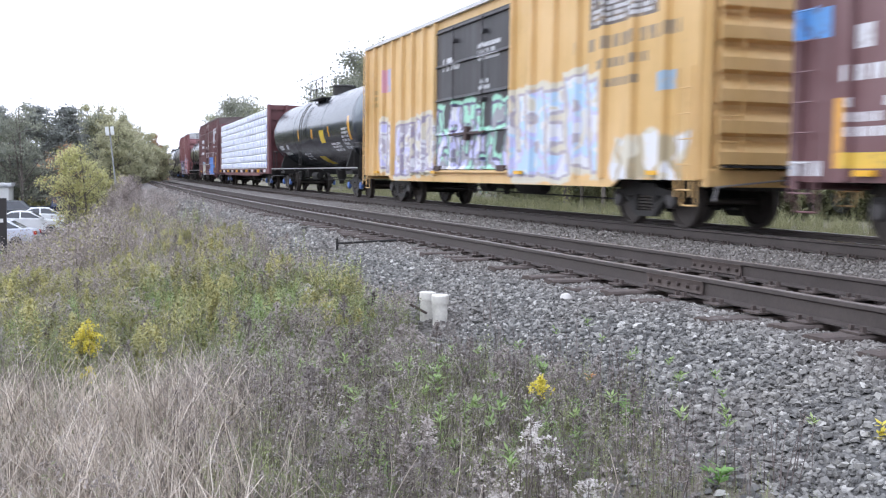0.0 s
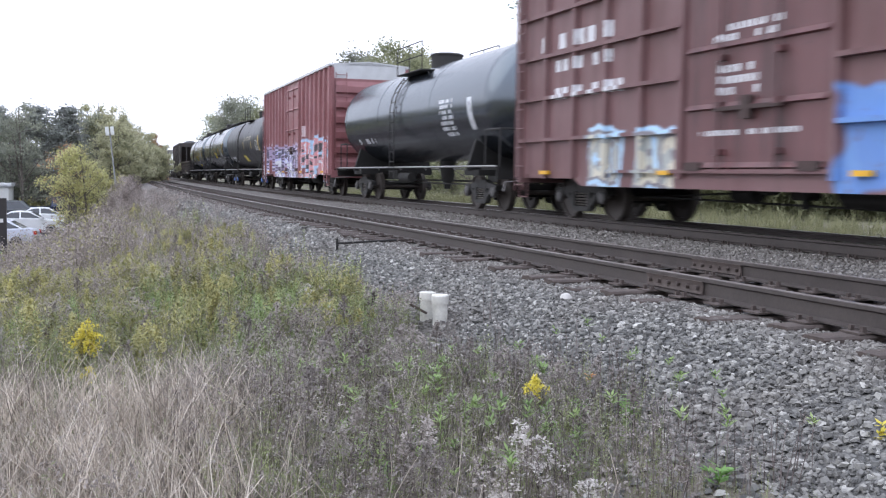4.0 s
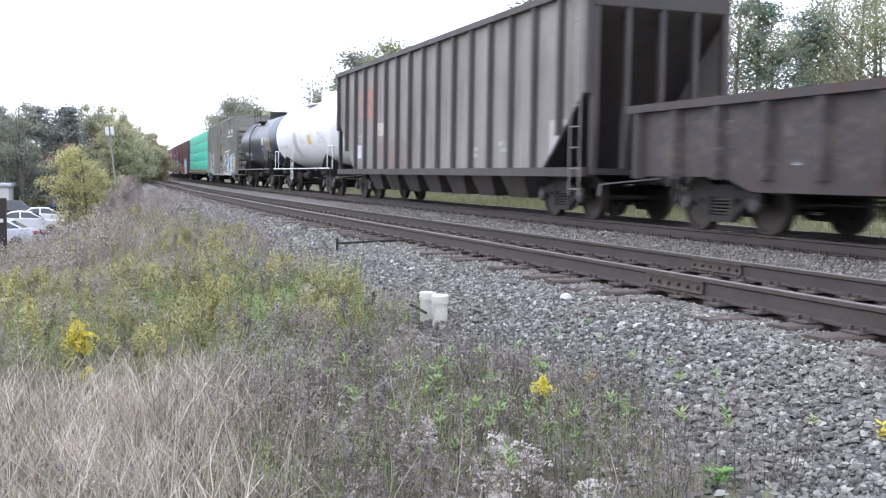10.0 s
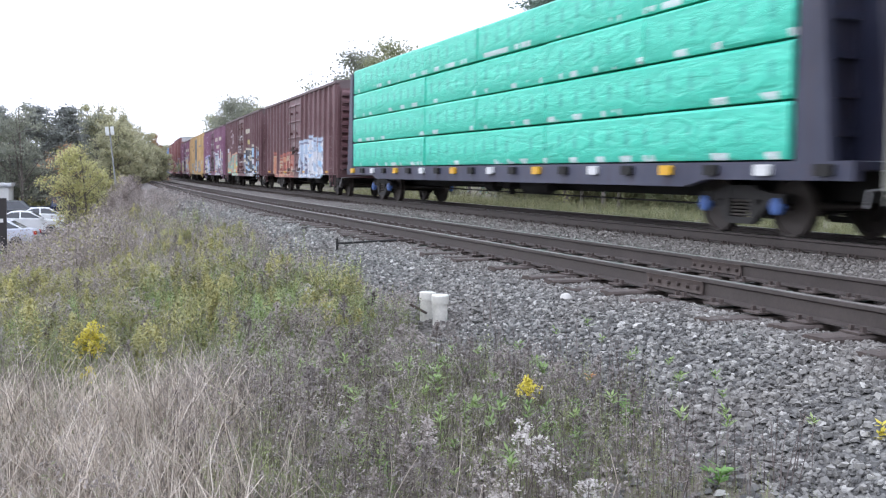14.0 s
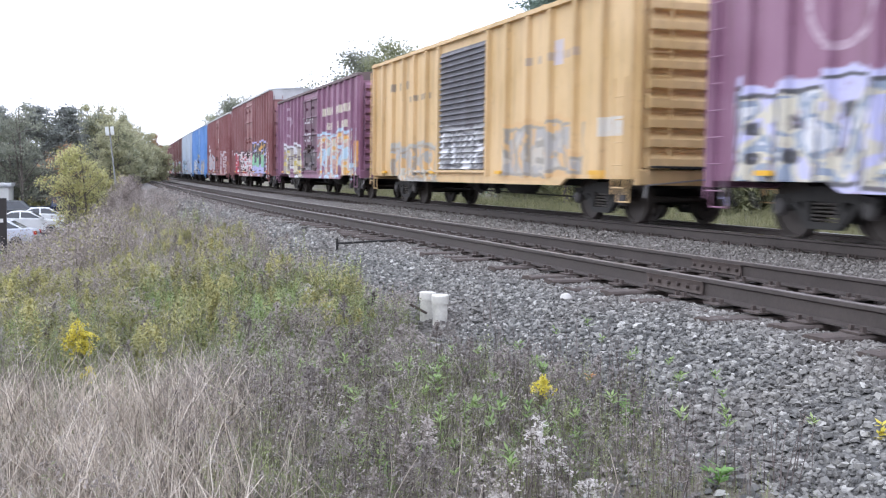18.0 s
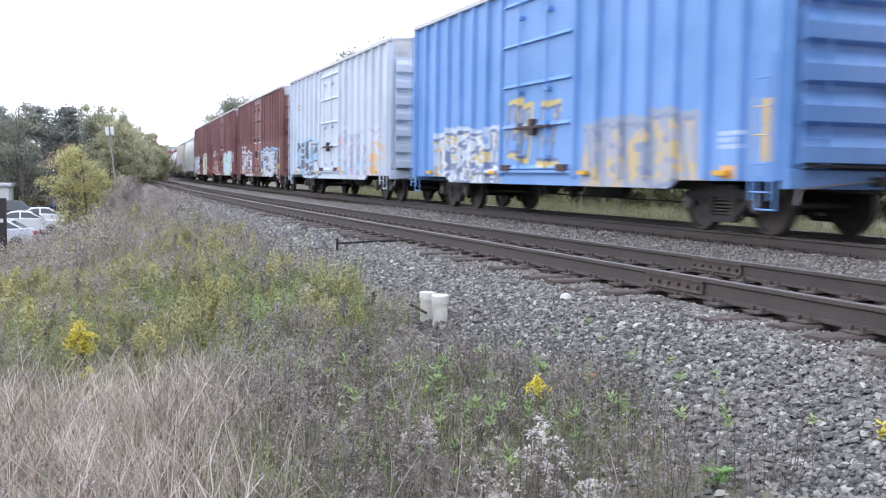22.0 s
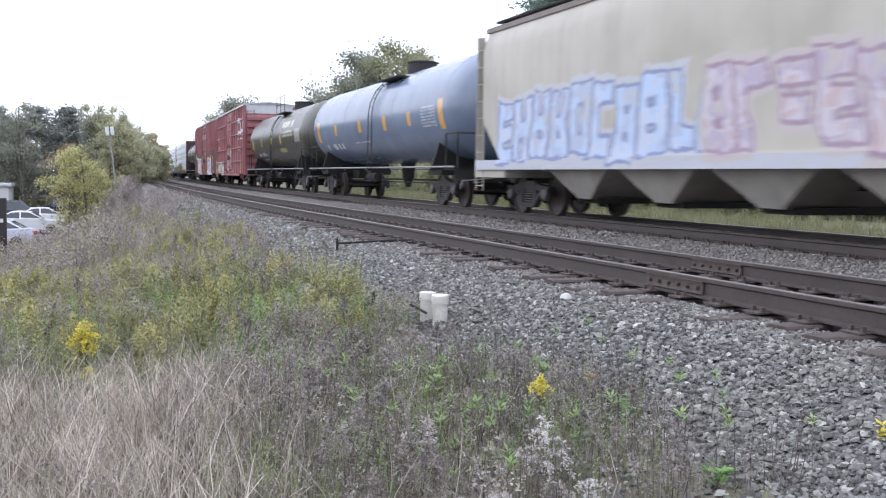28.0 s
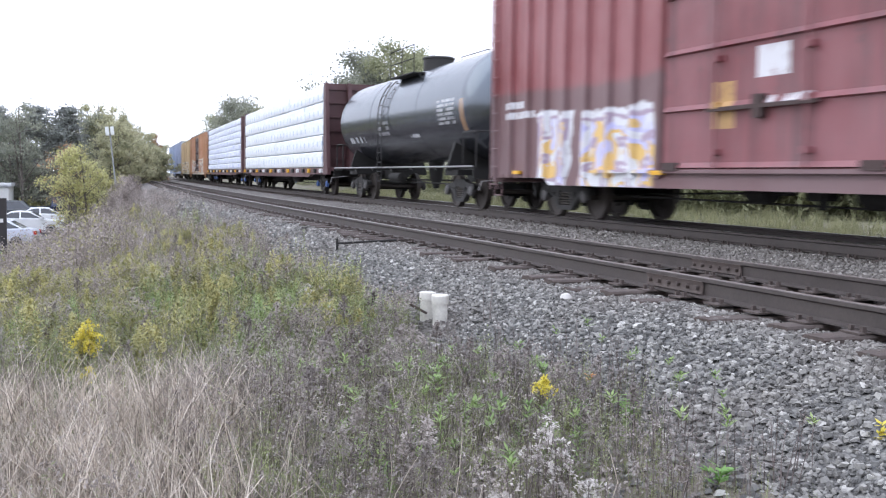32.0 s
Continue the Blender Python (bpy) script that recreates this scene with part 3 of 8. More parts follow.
def brake_gear(car, half):
    part("air_reservoir", Shape().lathe([(-0.75, 0.0), (-0.7, 0.14), (-0.6, 0.2), (0.6, 0.2), (0.7, 0.14), (0.75, 0.0)], "x", 16, (1.6, -0.65, 0.66)), MAT_UNDER, car)
    part("brake_cylinder", Shape().lathe([(-0.3, 0.06), (-0.28, 0.17), (0.25, 0.17), (0.27, 0.05), (0.75, 0.03)], "x", 14, (-1.4, -0.5, 0.64)), MAT_UNDER, car)
    part("brake_valve", Shape().box(0.0, 0.38, -0.85, -0.55, 0.55, 0.85, 0.04).rod((0.2, -0.7, 0.6), (0.2, -0.7, 0.42), 0.08, 10), MAT_UNDER, car)
    part("brake_rod", Shape().rod((-half + 3.0, -0.35, 0.5), (half - 3.0, -0.45, 0.42), 0.018).rod((-half + 3.4, 0.3, 0.52), (-1.2, -0.5, 0.64), 0.018), MAT_TRUCK, car)


def start_car(name, label, lo, hi, bogie, blue=False, category="freight car"):
    """A car's empty at rail height with its trucks and couplers; lo and hi: the body's ends on the train."""
    car = new(name)
    tagged(car, label, category, group="cars of the freight train")
    half, place = (hi - lo) / 2, (hi + lo) / 2
    for x in (-bogie, bogie):
        truck(car, x, place, blue)
    couplers(car, half)
    ROLLING.append((car, place, bogie))
    return car, half


def boxcar(label, lo, hi, high, mat, door, door_mat, posts=(7, 7), ribs=8, roof=None, end_mat=None, louvre=False, bars=False, cap=0.5, bogie=None, sill=0.74, inset=None, rails=0, blue=False):
    car, half = start_car("boxcar", label, lo, hi, bogie or (hi - lo) / 2 - 2.05, blue, "boxcar")
    roof, end_mat = roof or MAT_GALV, end_mat or mat
    d0, d1 = door
    for e in (-1, 1):
        ya, yb = sorted((e * 1.42, e * 1.5))
        walls = [part("side_wall", Shape().box(a, b, ya, yb, 0.82, high), mat, car) for a, b in ((-half, d0), (d1, half))]
        part("door_header", Shape().box(d0, d1, ya, yb, high - 0.28, high), mat, car)
        part("door_threshold", Shape().box(d0, d1, ya, yb, 0.82, 1.02), mat, car)
        k = half - 2.9
        part("side_sill", Shape().prism([(-k - 0.35, 0.85), (-k, sill - 0.06), (k, sill - 0.06), (k + 0.35, 0.85)], *sorted((e * 1.47, e * 1.53))), mat, car)
        for side, a, b, n in ((walls[0], -half + 0.12, d0 - 0.1, posts[0]), (walls[1], d1 + 0.1, half - 0.12, posts[1])):
            for i in range(n + 1):
                x = a + (b - a) * i / n
                sh = Shape().prism([(x - 0.085, e * 1.5), (x - 0.05, e * 1.6), (x + 0.05, e * 1.6), (x + 0.085, e * 1.5)], 0.84, high - 0.05, "z")
                part("side_post", sh, mat, side)
            for j in range(rails):
                z = 1.15 + (high - 1.6) * (j + 0.5) / rails
                part("side_rail", Shape().box(a, b, *sorted((e * 1.5, e * 1.615)), z, z + 0.07), mat, side)
        dr = part("door", Shape().box(d0 + 0.02, d1 - 0.02, *sorted((e * 1.44, e * 1.535)), 0.98, high - 0.26, 0.015), door_mat, car, "louvred grey door" if louvre else "plug door of the boxcar")
        n = 22 if louvre else 9 if bars else 5
        for j in range(n):
            z = 1.05 + (high - 1.4) * j / (n - 1)
            t = 0.05
            part("door_bar", Shape().prism([(e * 1.535, z - t), (e * 1.6, z - t * 0.6), (e * 1.535, z + t)], d0 + 0.06, d1 - 0.06, "x"), door_mat, dr)
        if not louvre:
            for x in (d0 + (d1 - d0) * 0.3, d0 + (d1 - d0) * 0.7):
                part("lock_rod", Shape().rod((x, e * 1.625, 1.0), (x, e * 1.625, high - 0.35), 0.022), door_mat, dr)
                for z in (1.25, 1.95, 2.65, high - 0.7):
                    part("rod_guide", Shape().box(x - 0.07, x + 0.07, *sorted((e * 1.535, e * 1.66)), z - 0.05, z + 0.05, 0.012), door_mat, dr)
            xm, wm = (d0 + d1) / 2, (d1 - d0) * 0.24
            part("lock_bar", Shape().box(xm - wm, xm + wm, *sorted((e * 1.6, e * 1.65)), 1.86, 1.92, 0.012).box(xm - 0.1, xm + 0.1, *sorted((e * 1.535, e * 1.66)), 1.72, 2.06, 0.02), MAT_GRIME, dr)
            for x in (d0 + 0.32, d1 - 0.32):
                part("door_roller", Shape().box(x - 0.22, x + 0.22, *sorted((e * 1.5, e * 1.63)), 0.97, 1.1, 0.02), MAT_GRIME, dr)
        part("door_track", Shape().box(d0 - 2.4 if d0 > -6 else d0, d1 + 0.1, *sorted((e * 1.5, e * 1.6)), 0.93, 0.99), mat, car)
        part("eave", Shape().box(-half - 0.02, half + 0.02, *sorted((e * 1.44, e * 1.6)), high - 0.04, high + 0.05, 0.015), roof, car)
        for x in (-half + 0.35, half - 0.35):
            part("ladder", ladder_shape(x, e * 1.66, 0.55, high - 0.2 if x * e > 0 else 2.6), mat, car)
            part("sill_step", Shape().rod((x - 0.2, e * 1.55, 0.9), (x - 0.2, e * 1.55, 0.42), 0.015).rod((x + 0.2, e * 1.55, 0.9), (x + 0.2, e * 1.55, 0.42), 0.015).rod((x - 0.2, e * 1.55, 0.42), (x + 0.2, e * 1.55, 0.42), 0.015), mat, car)
        for i in range(4):
            x = -half + 1.4 + (2 * half - 2.8) * i / 3
            part("reflector", Shape().box(x - 0.17, x + 0.17, *sorted((e * 1.53, e * 1.606)), 0.9, 0.975), MAT_YELLOW, car, "small yellow reflector")
    for e in (-1, 1):
        end = part("end_wall", Shape().box(*sorted((e * (half - 0.08), e * half)), -1.42, 1.42, 0.82, high - cap), end_mat, car)
        part("end_cap", Shape().prism([(-1.5, high - cap), (1.5, high - cap), (1.5, high), (0, high + 0.13), (-1.5, high)], *sorted((e * (half - 0.1), e * half)), "x"), roof, car, "light end panel below the roof")
        for j in range(ribs):
            z0 = 1.0 + (high - cap - 1.05) * j / ribs
            h = (high - cap - 1.05) / ribs
            p = [(e * half, z0 + h * 0.06), (e * (half + 0.15), z0 + h * 0.16), (e * (half + 0.15), z0 + h * 0.55), (e * half, z0 + h * 0.92)]
            part("end_rib", Shape().prism(p, -1.36, 1.36), end_mat, end)
        for y in (-1.46, 1.46):
            part("corner_post", Shape().box(*sorted((e * (half - 0.1), e * (half + 0.06))), y - 0.05, y + 0.05, 0.82, high - 0.1, 0.012), mat, car)
        part("end_sill", Shape().box(*sorted((e * (half - 0.1), e * (half + 0.08))), -1.5, 1.5, 0.72, 1.0, 0.02), end_mat, car)
        part("end_ladder", ladder_shape(e * (half + 0.14), -e * 1.15, 0.9, high - 0.3, axis="y"), mat, car)
    part("brake_wheel", Shape().lathe([(0, 0.27), (0.03, 0.29), (0.06, 0.27), (0.03, 0.25)], "x", 20, (half + 0.2, 0.55, 2.2)).rod((half, 0.55, 2.2), (half + 0.24, 0.55, 2.2), 0.03).rod((half + 0.22, 0.3, 2.2), (half + 0.22, 0.8, 2.2), 0.015).rod((half + 0.22, 0.55, 1.95), (half + 0.22, 0.55, 2.45), 0.015).box(half, half + 0.16, 0.42, 0.68, 1.6, 2.1, 0.02), MAT_UNDER, car)
    part("crossover_platform", Shape().box(half + 0.05, half + 0.28, -1.3, 1.3, 1.02, 1.06), MAT_UNDER, car)
    r = Shape().prism([(-1.57, high), (-1.57, high + 0.05), (0, high + 0.18), (1.57, high + 0.05), (1.57, high)], -half, half, "x")
    for i in range(int(half * 2 / 1.25) + 1):
        x = -half + 0.1 + i * 1.25
        r.prism([(-1.56, high + 0.05), (-1.56, high + 0.09), (0, high + 0.22), (1.56, high + 0.09), (1.56, high + 0.05), (0, high + 0.17)], x - 0.03, x + 0.03, "x")
    part("roof", r, roof, car)
    u = Shape().box(-half, half, -0.2, 0.2, 0.66, 1.0).box(-half, half, -1.42, 1.42, 0.98, 1.04)
    for i in range(9):
        x = -half + 1.0 + (2 * half - 2.0) * i / 8
        u.box(x - 0.05, x + 0.05, -1.4, 1.4, 0.8, 0.98)
    part("underframe", u, MAT_UNDER, car)
    brake_gear(car, half)
    return car, half


def tank_car(label, lo, hi, radius, mat, mid=2.7, dome_at=0.0, ladder_at=-0.9, railing=True, walk_mat=None, trim=None, blue=False, cap_mat=None, roof_walk=False):
    """A tank car; lo and hi are the coupling faces on the train."""
    car, half = start_car("tank_car", label, lo + 0.62, hi - 0.62, (hi - lo) / 2 - 2.75, blue, "tank car")
    trim = trim or MAT_TRUCK
    L = half - 0.08
    prof = [(-L - 0.02, 0.0), (-L, radius * 0.25), (-L + 0.1, radius * 0.55), (-L + 0.28, radius * 0.8), (-L + 0.5, radius * 0.94), (-L + 0.75, radius)]
    step = [(-L + 0.85, radius), (-L + 1.1, radius), (L - 1.1, radius), (L - 0.85, radius)]
    shell = part("tank_shell", Shape().lathe(prof + step + [(-a, b) for a, b in reversed(prof)], "x", 56, (0, 0, mid)), mat, car)
    for x in (-L + 0.95, -L * 0.34, L * 0.34, L - 0.95):
        part("weld_seam", Shape().lathe([(x - 0.025, radius - 0.01), (x - 0.015, radius + 0.006), (x + 0.015, radius + 0.006), (x + 0.025, radius - 0.01)], "x", 56, (0, 0, mid)), mat, shell)
    top = mid + radius
    part("manway", Shape().lathe([(top - 0.15, 0.48), (top + 0.28, 0.48), (top + 0.29, 0.51), (top + 0.33, 0.51), (top + 0.36, 0.44), (top + 0.37, 0.0)], "z", 24, (dome_at, 0, 0)), cap_mat or trim, car, "round valve housing on the tank top")
    for y in (-1.0, 1.0):
        deck = Shape()
        deck.box(dome_at - 1.2, dome_at + 1.2, y - 0.22, y + 0.22, top - 0.27, top - 0.24)
        deck.rod((dome_at - 1.2, y, top - 0.3), (dome_at - 1.2, y * 0.9, top - 0.8), 0.02).rod((dome_at + 1.2, y, top - 0.3), (dome_at + 1.2, y * 0.9, top - 0.8), 0.02)
        part("platform", deck, trim, car, "steel grating platform beside the valve housing")
    if roof_walk:
        plank = Shape().box(-L + 0.4, L + 0.25, -0.3, 0.3, top + 0.17, top + 0.21)
        for k in range(9):
            x = -L + 0.9 + (2 * L - 1.8) * k / 8
            plank.box(x - 0.03, x + 0.03, -0.28, 0.28, top - 0.04, top + 0.17)
        part("roof_walkway", plank, trim, car, "dark grating walkway along the tank top")
    if railing:
        for y in (-1.2, 1.2):
            rl = Shape()
            for x in (-1.2, 0.0, 1.2):
                rl.rod((dome_at + x, y, top - 0.25), (dome_at + x, y, top + 0.55), 0.018)
            for z in (top + 0.15, top + 0.55):
                rl.rod((dome_at - 1.2, y, z), (dome_at + 1.2, y, z), 0.016)
            part("safety_railing", rl, trim, car)
    for e in (-1, 1):
        ld = Shape()
        for x in (ladder_at - 0.22, ladder_at + 0.22):
            pts = [(x, e * (radius * math.sin(a) + 0.1), mid + (radius + 0.05) * math.cos(a)) for a in np.linspace(0.75, 1.57, 6)] + [(x, e * (radius + 0.1), 0.6)]
            for a, b in zip(pts, pts[1:]):
                ld.rod(a, b, 0.018, 5)
        for k in range(11):
            z = 0.65 + k * 0.3
            y = radius * math.sqrt(max(0.05, 1 - max(0, (z - mid) / radius) ** 2)) + 0.1
            ld.rod((ladder_at - 0.22, e * y, z), (ladder_at + 0.22, e * y, z), 0.013, 5)
        part("ladder", ld, trim, car)
        hr = Shape().rod((-half + 0.1, e * 1.5, 1.08), (half - 0.1, e * 1.5, 1.08), 0.024)
        for i in range(5):
            x = -half + 3.0 + (2 * half - 6.0) * i / 4
            hr.rod((x, e * 1.5, 1.08), (x, e * 1.42, 1.0), 0.011, 5)
        part("side_handrail", hr, walk_mat or MAT_ROD, car, "pale handrail along the tank")
    for e in (-1, 1):
        x = e * (half - 2.15)
        sd = Shape().prism([(-1.45, 0.98), (1.45, 0.98), (1.2, mid - radius * 0.66), (radius * 0.62, mid - radius * 0.78), (0, mid - radius), (-radius * 0.62, mid - radius * 0.78), (-1.2, mid - radius * 0.66)], x - 0.06, x + 0.06, "x")
        sd.box(x - 0.5, x + 0.5, -1.3, 1.3, 0.86, 1.0)
        part("saddle", sd, MAT_UNDER, car)
        part("stub_sill", Shape().box(*sorted((e * (half - 3.6), e * half)), -0.28, 0.28, 0.7, 1.02, 0.02), MAT_UNDER, car)
        part("end_platform", Shape().box(*sorted((e * (half - 1.1), e * half)), -1.45, 1.45, 1.0, 1.05).box(*sorted((e * (half - 0.06), e * half)), -1.5, 1.5, 0.78, 1.05), MAT_UNDER, car)
        for y in (-1.4, 1.4):
            gr = Shape()
            gr.rod((e * (half - 0.1), y, 1.02), (e * (half - 0.1), y, 1.95), 0.022).rod((e * (half - 1.0), y, 1.02), (e * (half - 1.0), y, 1.95), 0.022).rod((e * (half - 0.1), y, 1.95), (e * (half - 1.0), y, 1.95), 0.022)
            part("end_railing", gr, trim, car)
        part("cross_rail", Shape().rod((e * (half - 0.1), -1.4, 1.95), (e * (half - 0.1), 1.4, 1.95), 0.022), trim, car)
    part("brake_wheel", Shape().lathe([(0, 0.25), (0.03, 0.27), (0.06, 0.25), (0.03, 0.23)], "x", 20, (half - 0.02, 0.6, 1.7)).rod((half, 0.6, 1.0), (half, 0.6, 1.75), 0.03).rod((half, 0.36, 1.7), (half, 0.84, 1.7), 0.014), MAT_UNDER, car)
    part("outlet_valve", Shape().lathe([(0.45, 0.09), (0.6, 0.12), (0.75, 0.2), (mid - radius + 0.05, 0.25)], "z", 14, (0.2, 0, 0)), MAT_UNDER, car)
    part("brake_rod", Shape().rod((-half + 3.0, -0.35, 0.62), (half - 3.0, -0.35, 0.62), 0.02).rod((-half + 3.0, 0.4, 0.7), (half - 3.0, 0.4, 0.7), 0.03), MAT_UNDER, car)
    part("air_reservoir", Shape().lathe([(-0.6, 0.0), (-0.56, 0.15), (0.56, 0.15), (0.6, 0.0)], "x", 14, (-2.0, -0.6, 0.78)), MAT_UNDER, car)
    return car


def lumber_car(label, lo, hi, wrap0, wrap1, high, deck_mat, wrap_mat, tiers, lengths, load_label, bulk_h, wrap_low=1.13):
    car, half = start_car("centerbeam_flatcar", label, lo, hi, (hi - lo) / 2 - 2.9, True, "flatcar")
    place = (lo + hi) / 2
    part("deck", Shape().box(-half, half, -1.42, 1.42, 0.98, 1.1, 0.01), deck_mat, car)
    for e in (-1, 1):
        part("side_sill", Shape().prism([(-half, 0.84), (-half + 3.2, 0.84), (-half + 3.8, 0.72), (half - 3.8, 0.72), (half - 3.2, 0.84), (half, 0.84), (half, 1.1), (-half, 1.1)], *sorted((e * 1.36, e * 1.5))), deck_mat, car)
        for i in range(int(half * 2 / 1.25)):
            x = -half + 0.9 + i * 1.25
            part("winch", Shape().box(x - 0.16, x + 0.16, *sorted((e * 1.5, e * 1.58)), 0.9, 1.06, 0.02), (MAT_YELLOW, MAT_UNDER, MAT_WHITE, MAT_UNDER)[i % 4], car, ("yellow reflector", "dark tie-down winch", "pale tie-down winch", "dark tie-down winch")[i % 4])
    k = wrap1 - place
    for e, x in ((1, k + 0.05), (-1, wrap0 - place - 0.05)):
        b = Shape().box(*sorted((x, x + e * 0.1)), -1.45, 1.45, 1.1, bulk_h)
        bulk = part("bulkhead", b, deck_mat, car)
        for y in (-1.42, -0.5, 0.5, 1.42):
            part("bulkhead_post", Shape().prism([(x + e * 0.1, 1.1), (x + e * 0.75, 1.1), (x + e * 0.38, bulk_h), (x + e * 0.1, bulk_h)], y - 0.07, y + 0.07), deck_mat, bulk)
        for j in range(6):
            z = 1.5 + (bulk_h - 1.7) * j / 5
            part("bulkhead_rib", Shape().box(*sorted((x + e * 0.1, x + e * 0.2)), -1.4, 1.4, z - 0.05, z + 0.05), deck_mat, bulk)
    part("center_beam", Shape().box(wrap0 - place, k, -0.06, 0.06, 1.1, high), deck_mat, car)
    part("center_sill", Shape().box(-half, half, -0.25, 0.25, 0.55, 0.98).box(-half + 4, half - 4, -0.6, 0.6, 0.72, 0.98), MAT_UNDER, car)
    brake_gear(car, half)
    load = new("lumber_load")
    tagged(load, load_label, "lumber", group="wrapped lumber on the flatcars")
    ROLLING.append((load, place, (hi - lo) / 2 - 2.9))
    th, tl = (high - wrap_low) / tiers, (wrap1 - wrap0) / lengths
    rnd = random.Random(int(-place))
    for e in (-1, 1):
        for j in range(tiers):
            for i in range(lengths):
                x0 = wrap0 - place + i * tl
                jy, jz = rnd.uniform(-0.025, 0.02), rnd.uniform(-0.012, 0.0)
                z0, z1 = wrap_low + j * th, wrap_low + (j + 1) * th - 0.035
                y1 = 1.5 + jy
                pack = Shape()
                nx = 7
                v, f = [], []
                for q in range(nx + 1):
                    x = x0 + 0.012 + (tl - 0.024) * q / nx
                    sag = rnd.uniform(-0.02, 0.015)
                    for yy, zz in ((0.08, z0), (y1 - 0.03, z0), (y1 + sag * 0.6, z0 + 0.05), (y1 + sag, (z0 + z1) / 2), (y1 + sag * 0.5, z1 - 0.05), (y1 - 0.04, z1 + jz), (0.08, z1 + jz)):
                        v.append((x, e * yy, zz))
                for q in range(nx):
                    for m in range(7):
                        f.append((q * 7 + m, (q + 1) * 7 + m, (q + 1) * 7 + (m + 1) % 7, q * 7 + (m + 1) % 7))
                f += [tuple(range(7)), tuple(range(nx * 7 + 6, nx * 7 - 1, -1))]
                pack.add(v, f)
                part("lumber_package", pack, wrap_mat, load)
    return car


def wrap_material(name, col, mark, period, marks_z, tier):
    """Plastic lumber wrap with printed smudges."""
    n = Nodes(name)
    x, y, z = n.xyz()
    crease = n.noise(n.scaled(n.co, (1.0, 1, 2.4)), 2.2, 5, 0.6, 0.8)
    # crease shading is put into the colour: dips darker, folds lighter
    c = n.ramp(crease, [(0.3, shade(col, 0.88)), (0.55, col), (0.75, shade(col, 1.1))])
    sx = n.math("ADD", x, n.math("MULTIPLY", z, -0.35 if marks_z else 0.0))
    ph = n.math("FRACT", n.math("MULTIPLY", sx, 1 / period))
    pz = n.math("FRACT", n.math("MULTIPLY", n.math("SUBTRACT", z, 1.13), 1 / tier))
    reach, tall = ((0.3, 0.12), (0.46, 0.3)) if marks_z else ((0.13, 0.07), (0.22, 0.12))
    dot = n.math("MULTIPLY", n.step(n.math("ABSOLUTE", n.math("SUBTRACT", ph, 0.5)), *reach), n.step(n.math("ABSOLUTE", n.math("SUBTRACT", pz, 0.5)), *tall))
    blot = n.step(n.noise(n.co, 3.0, 3), 0.3, 0.52)
    c = n.mix(n.math("MULTIPLY", n.math("MULTIPLY", dot, blot), 0.9), c, mark)
    if not marks_z:
        # pale patches along the foot of each tier
        end = n.math("MULTIPLY", n.math("LESS_THAN", pz, 0.13), n.math("GREATER_THAN", n.noise(n.scaled(n.co, (1.0, 0, 0.4)), 1.7, 2), 0.56))
        c = n.mix(n.math("MULTIPLY", end, 0.85), c, (0.8, 0.86, 0.86))
    n.bump(crease, 0.75, 0.06)
    return n.done(c, 0.38, 0, 0.5)


def gondola(label, lo, hi, high, mat):
    car, half = start_car("gondola", label, lo, hi, (hi - lo) / 2 - 2.0, False, "gondola")
    for e in (-1, 1):
        side = part("side_wall", Shape().prism([(-half, 0.88), (-half + 2.6, 0.88), (-half + 3.3, 0.66), (half - 3.3, 0.66), (half - 2.6, 0.88), (half, 0.88), (half, high), (-half, high)], *sorted((e * 1.4, e * 1.46))), mat, car)
        for i in range(16):
            x = -half + 0.25 + (2 * half - 0.5) * i / 15
            part("side_post", Shape().prism([(x - 0.13, e * 1.46), (x - 0.06, e * 1.58), (x + 0.06, e * 1.58), (x + 0.13, e * 1.46)], 0.84, high - 0.08, "z"), mat, side)
        part("top_rail", Shape().box(-half - 0.03, half + 0.03, *sorted((e * 1.38, e * 1.6)), high - 0.09, high + 0.04, 0.02), mat, car)
        part("ladder", ladder_shape(half - 0.4, e * 1.62, 0.5, high - 0.1, step=0.3), mat, car)
        end = part("end_wall", Shape().box(*sorted((e * (half - 0.06), e * half)), -1.42, 1.42, 0.88, high), mat, car)
        for j in range(4):
            z = 1.0 + j * 0.27
            part("end_rib", Shape().prism([(e * half, z), (e * (half + 0.1), z + 0.05), (e * (half + 0.1), z + 0.12), (e * half, z + 0.17)], -1.38, 1.38), mat, end)
        part("top_rail", Shape().box(*sorted((e * (half - 0.08), e * (half + 0.12))), -1.5, 1.5, high - 0.09, high + 0.04, 0.02), mat, car)
    part("floor", Shape().box(-half, half, -1.4, 1.4, 0.9, 1.0).box(-half, half, -0.2, 0.2, 0.6, 0.9), MAT_UNDER, car)
    brake_gear(car, half)
    part("brake_wheel", Shape().lathe([(0, 0.25), (0.03, 0.27), (0.06, 0.25), (0.03, 0.23)], "x", 20, (half + 0.2, 0.6, 1.75)).rod((half, 0.6, 1.75), (half + 0.22, 0.6, 1.75), 0.03), MAT_UNDER, car)


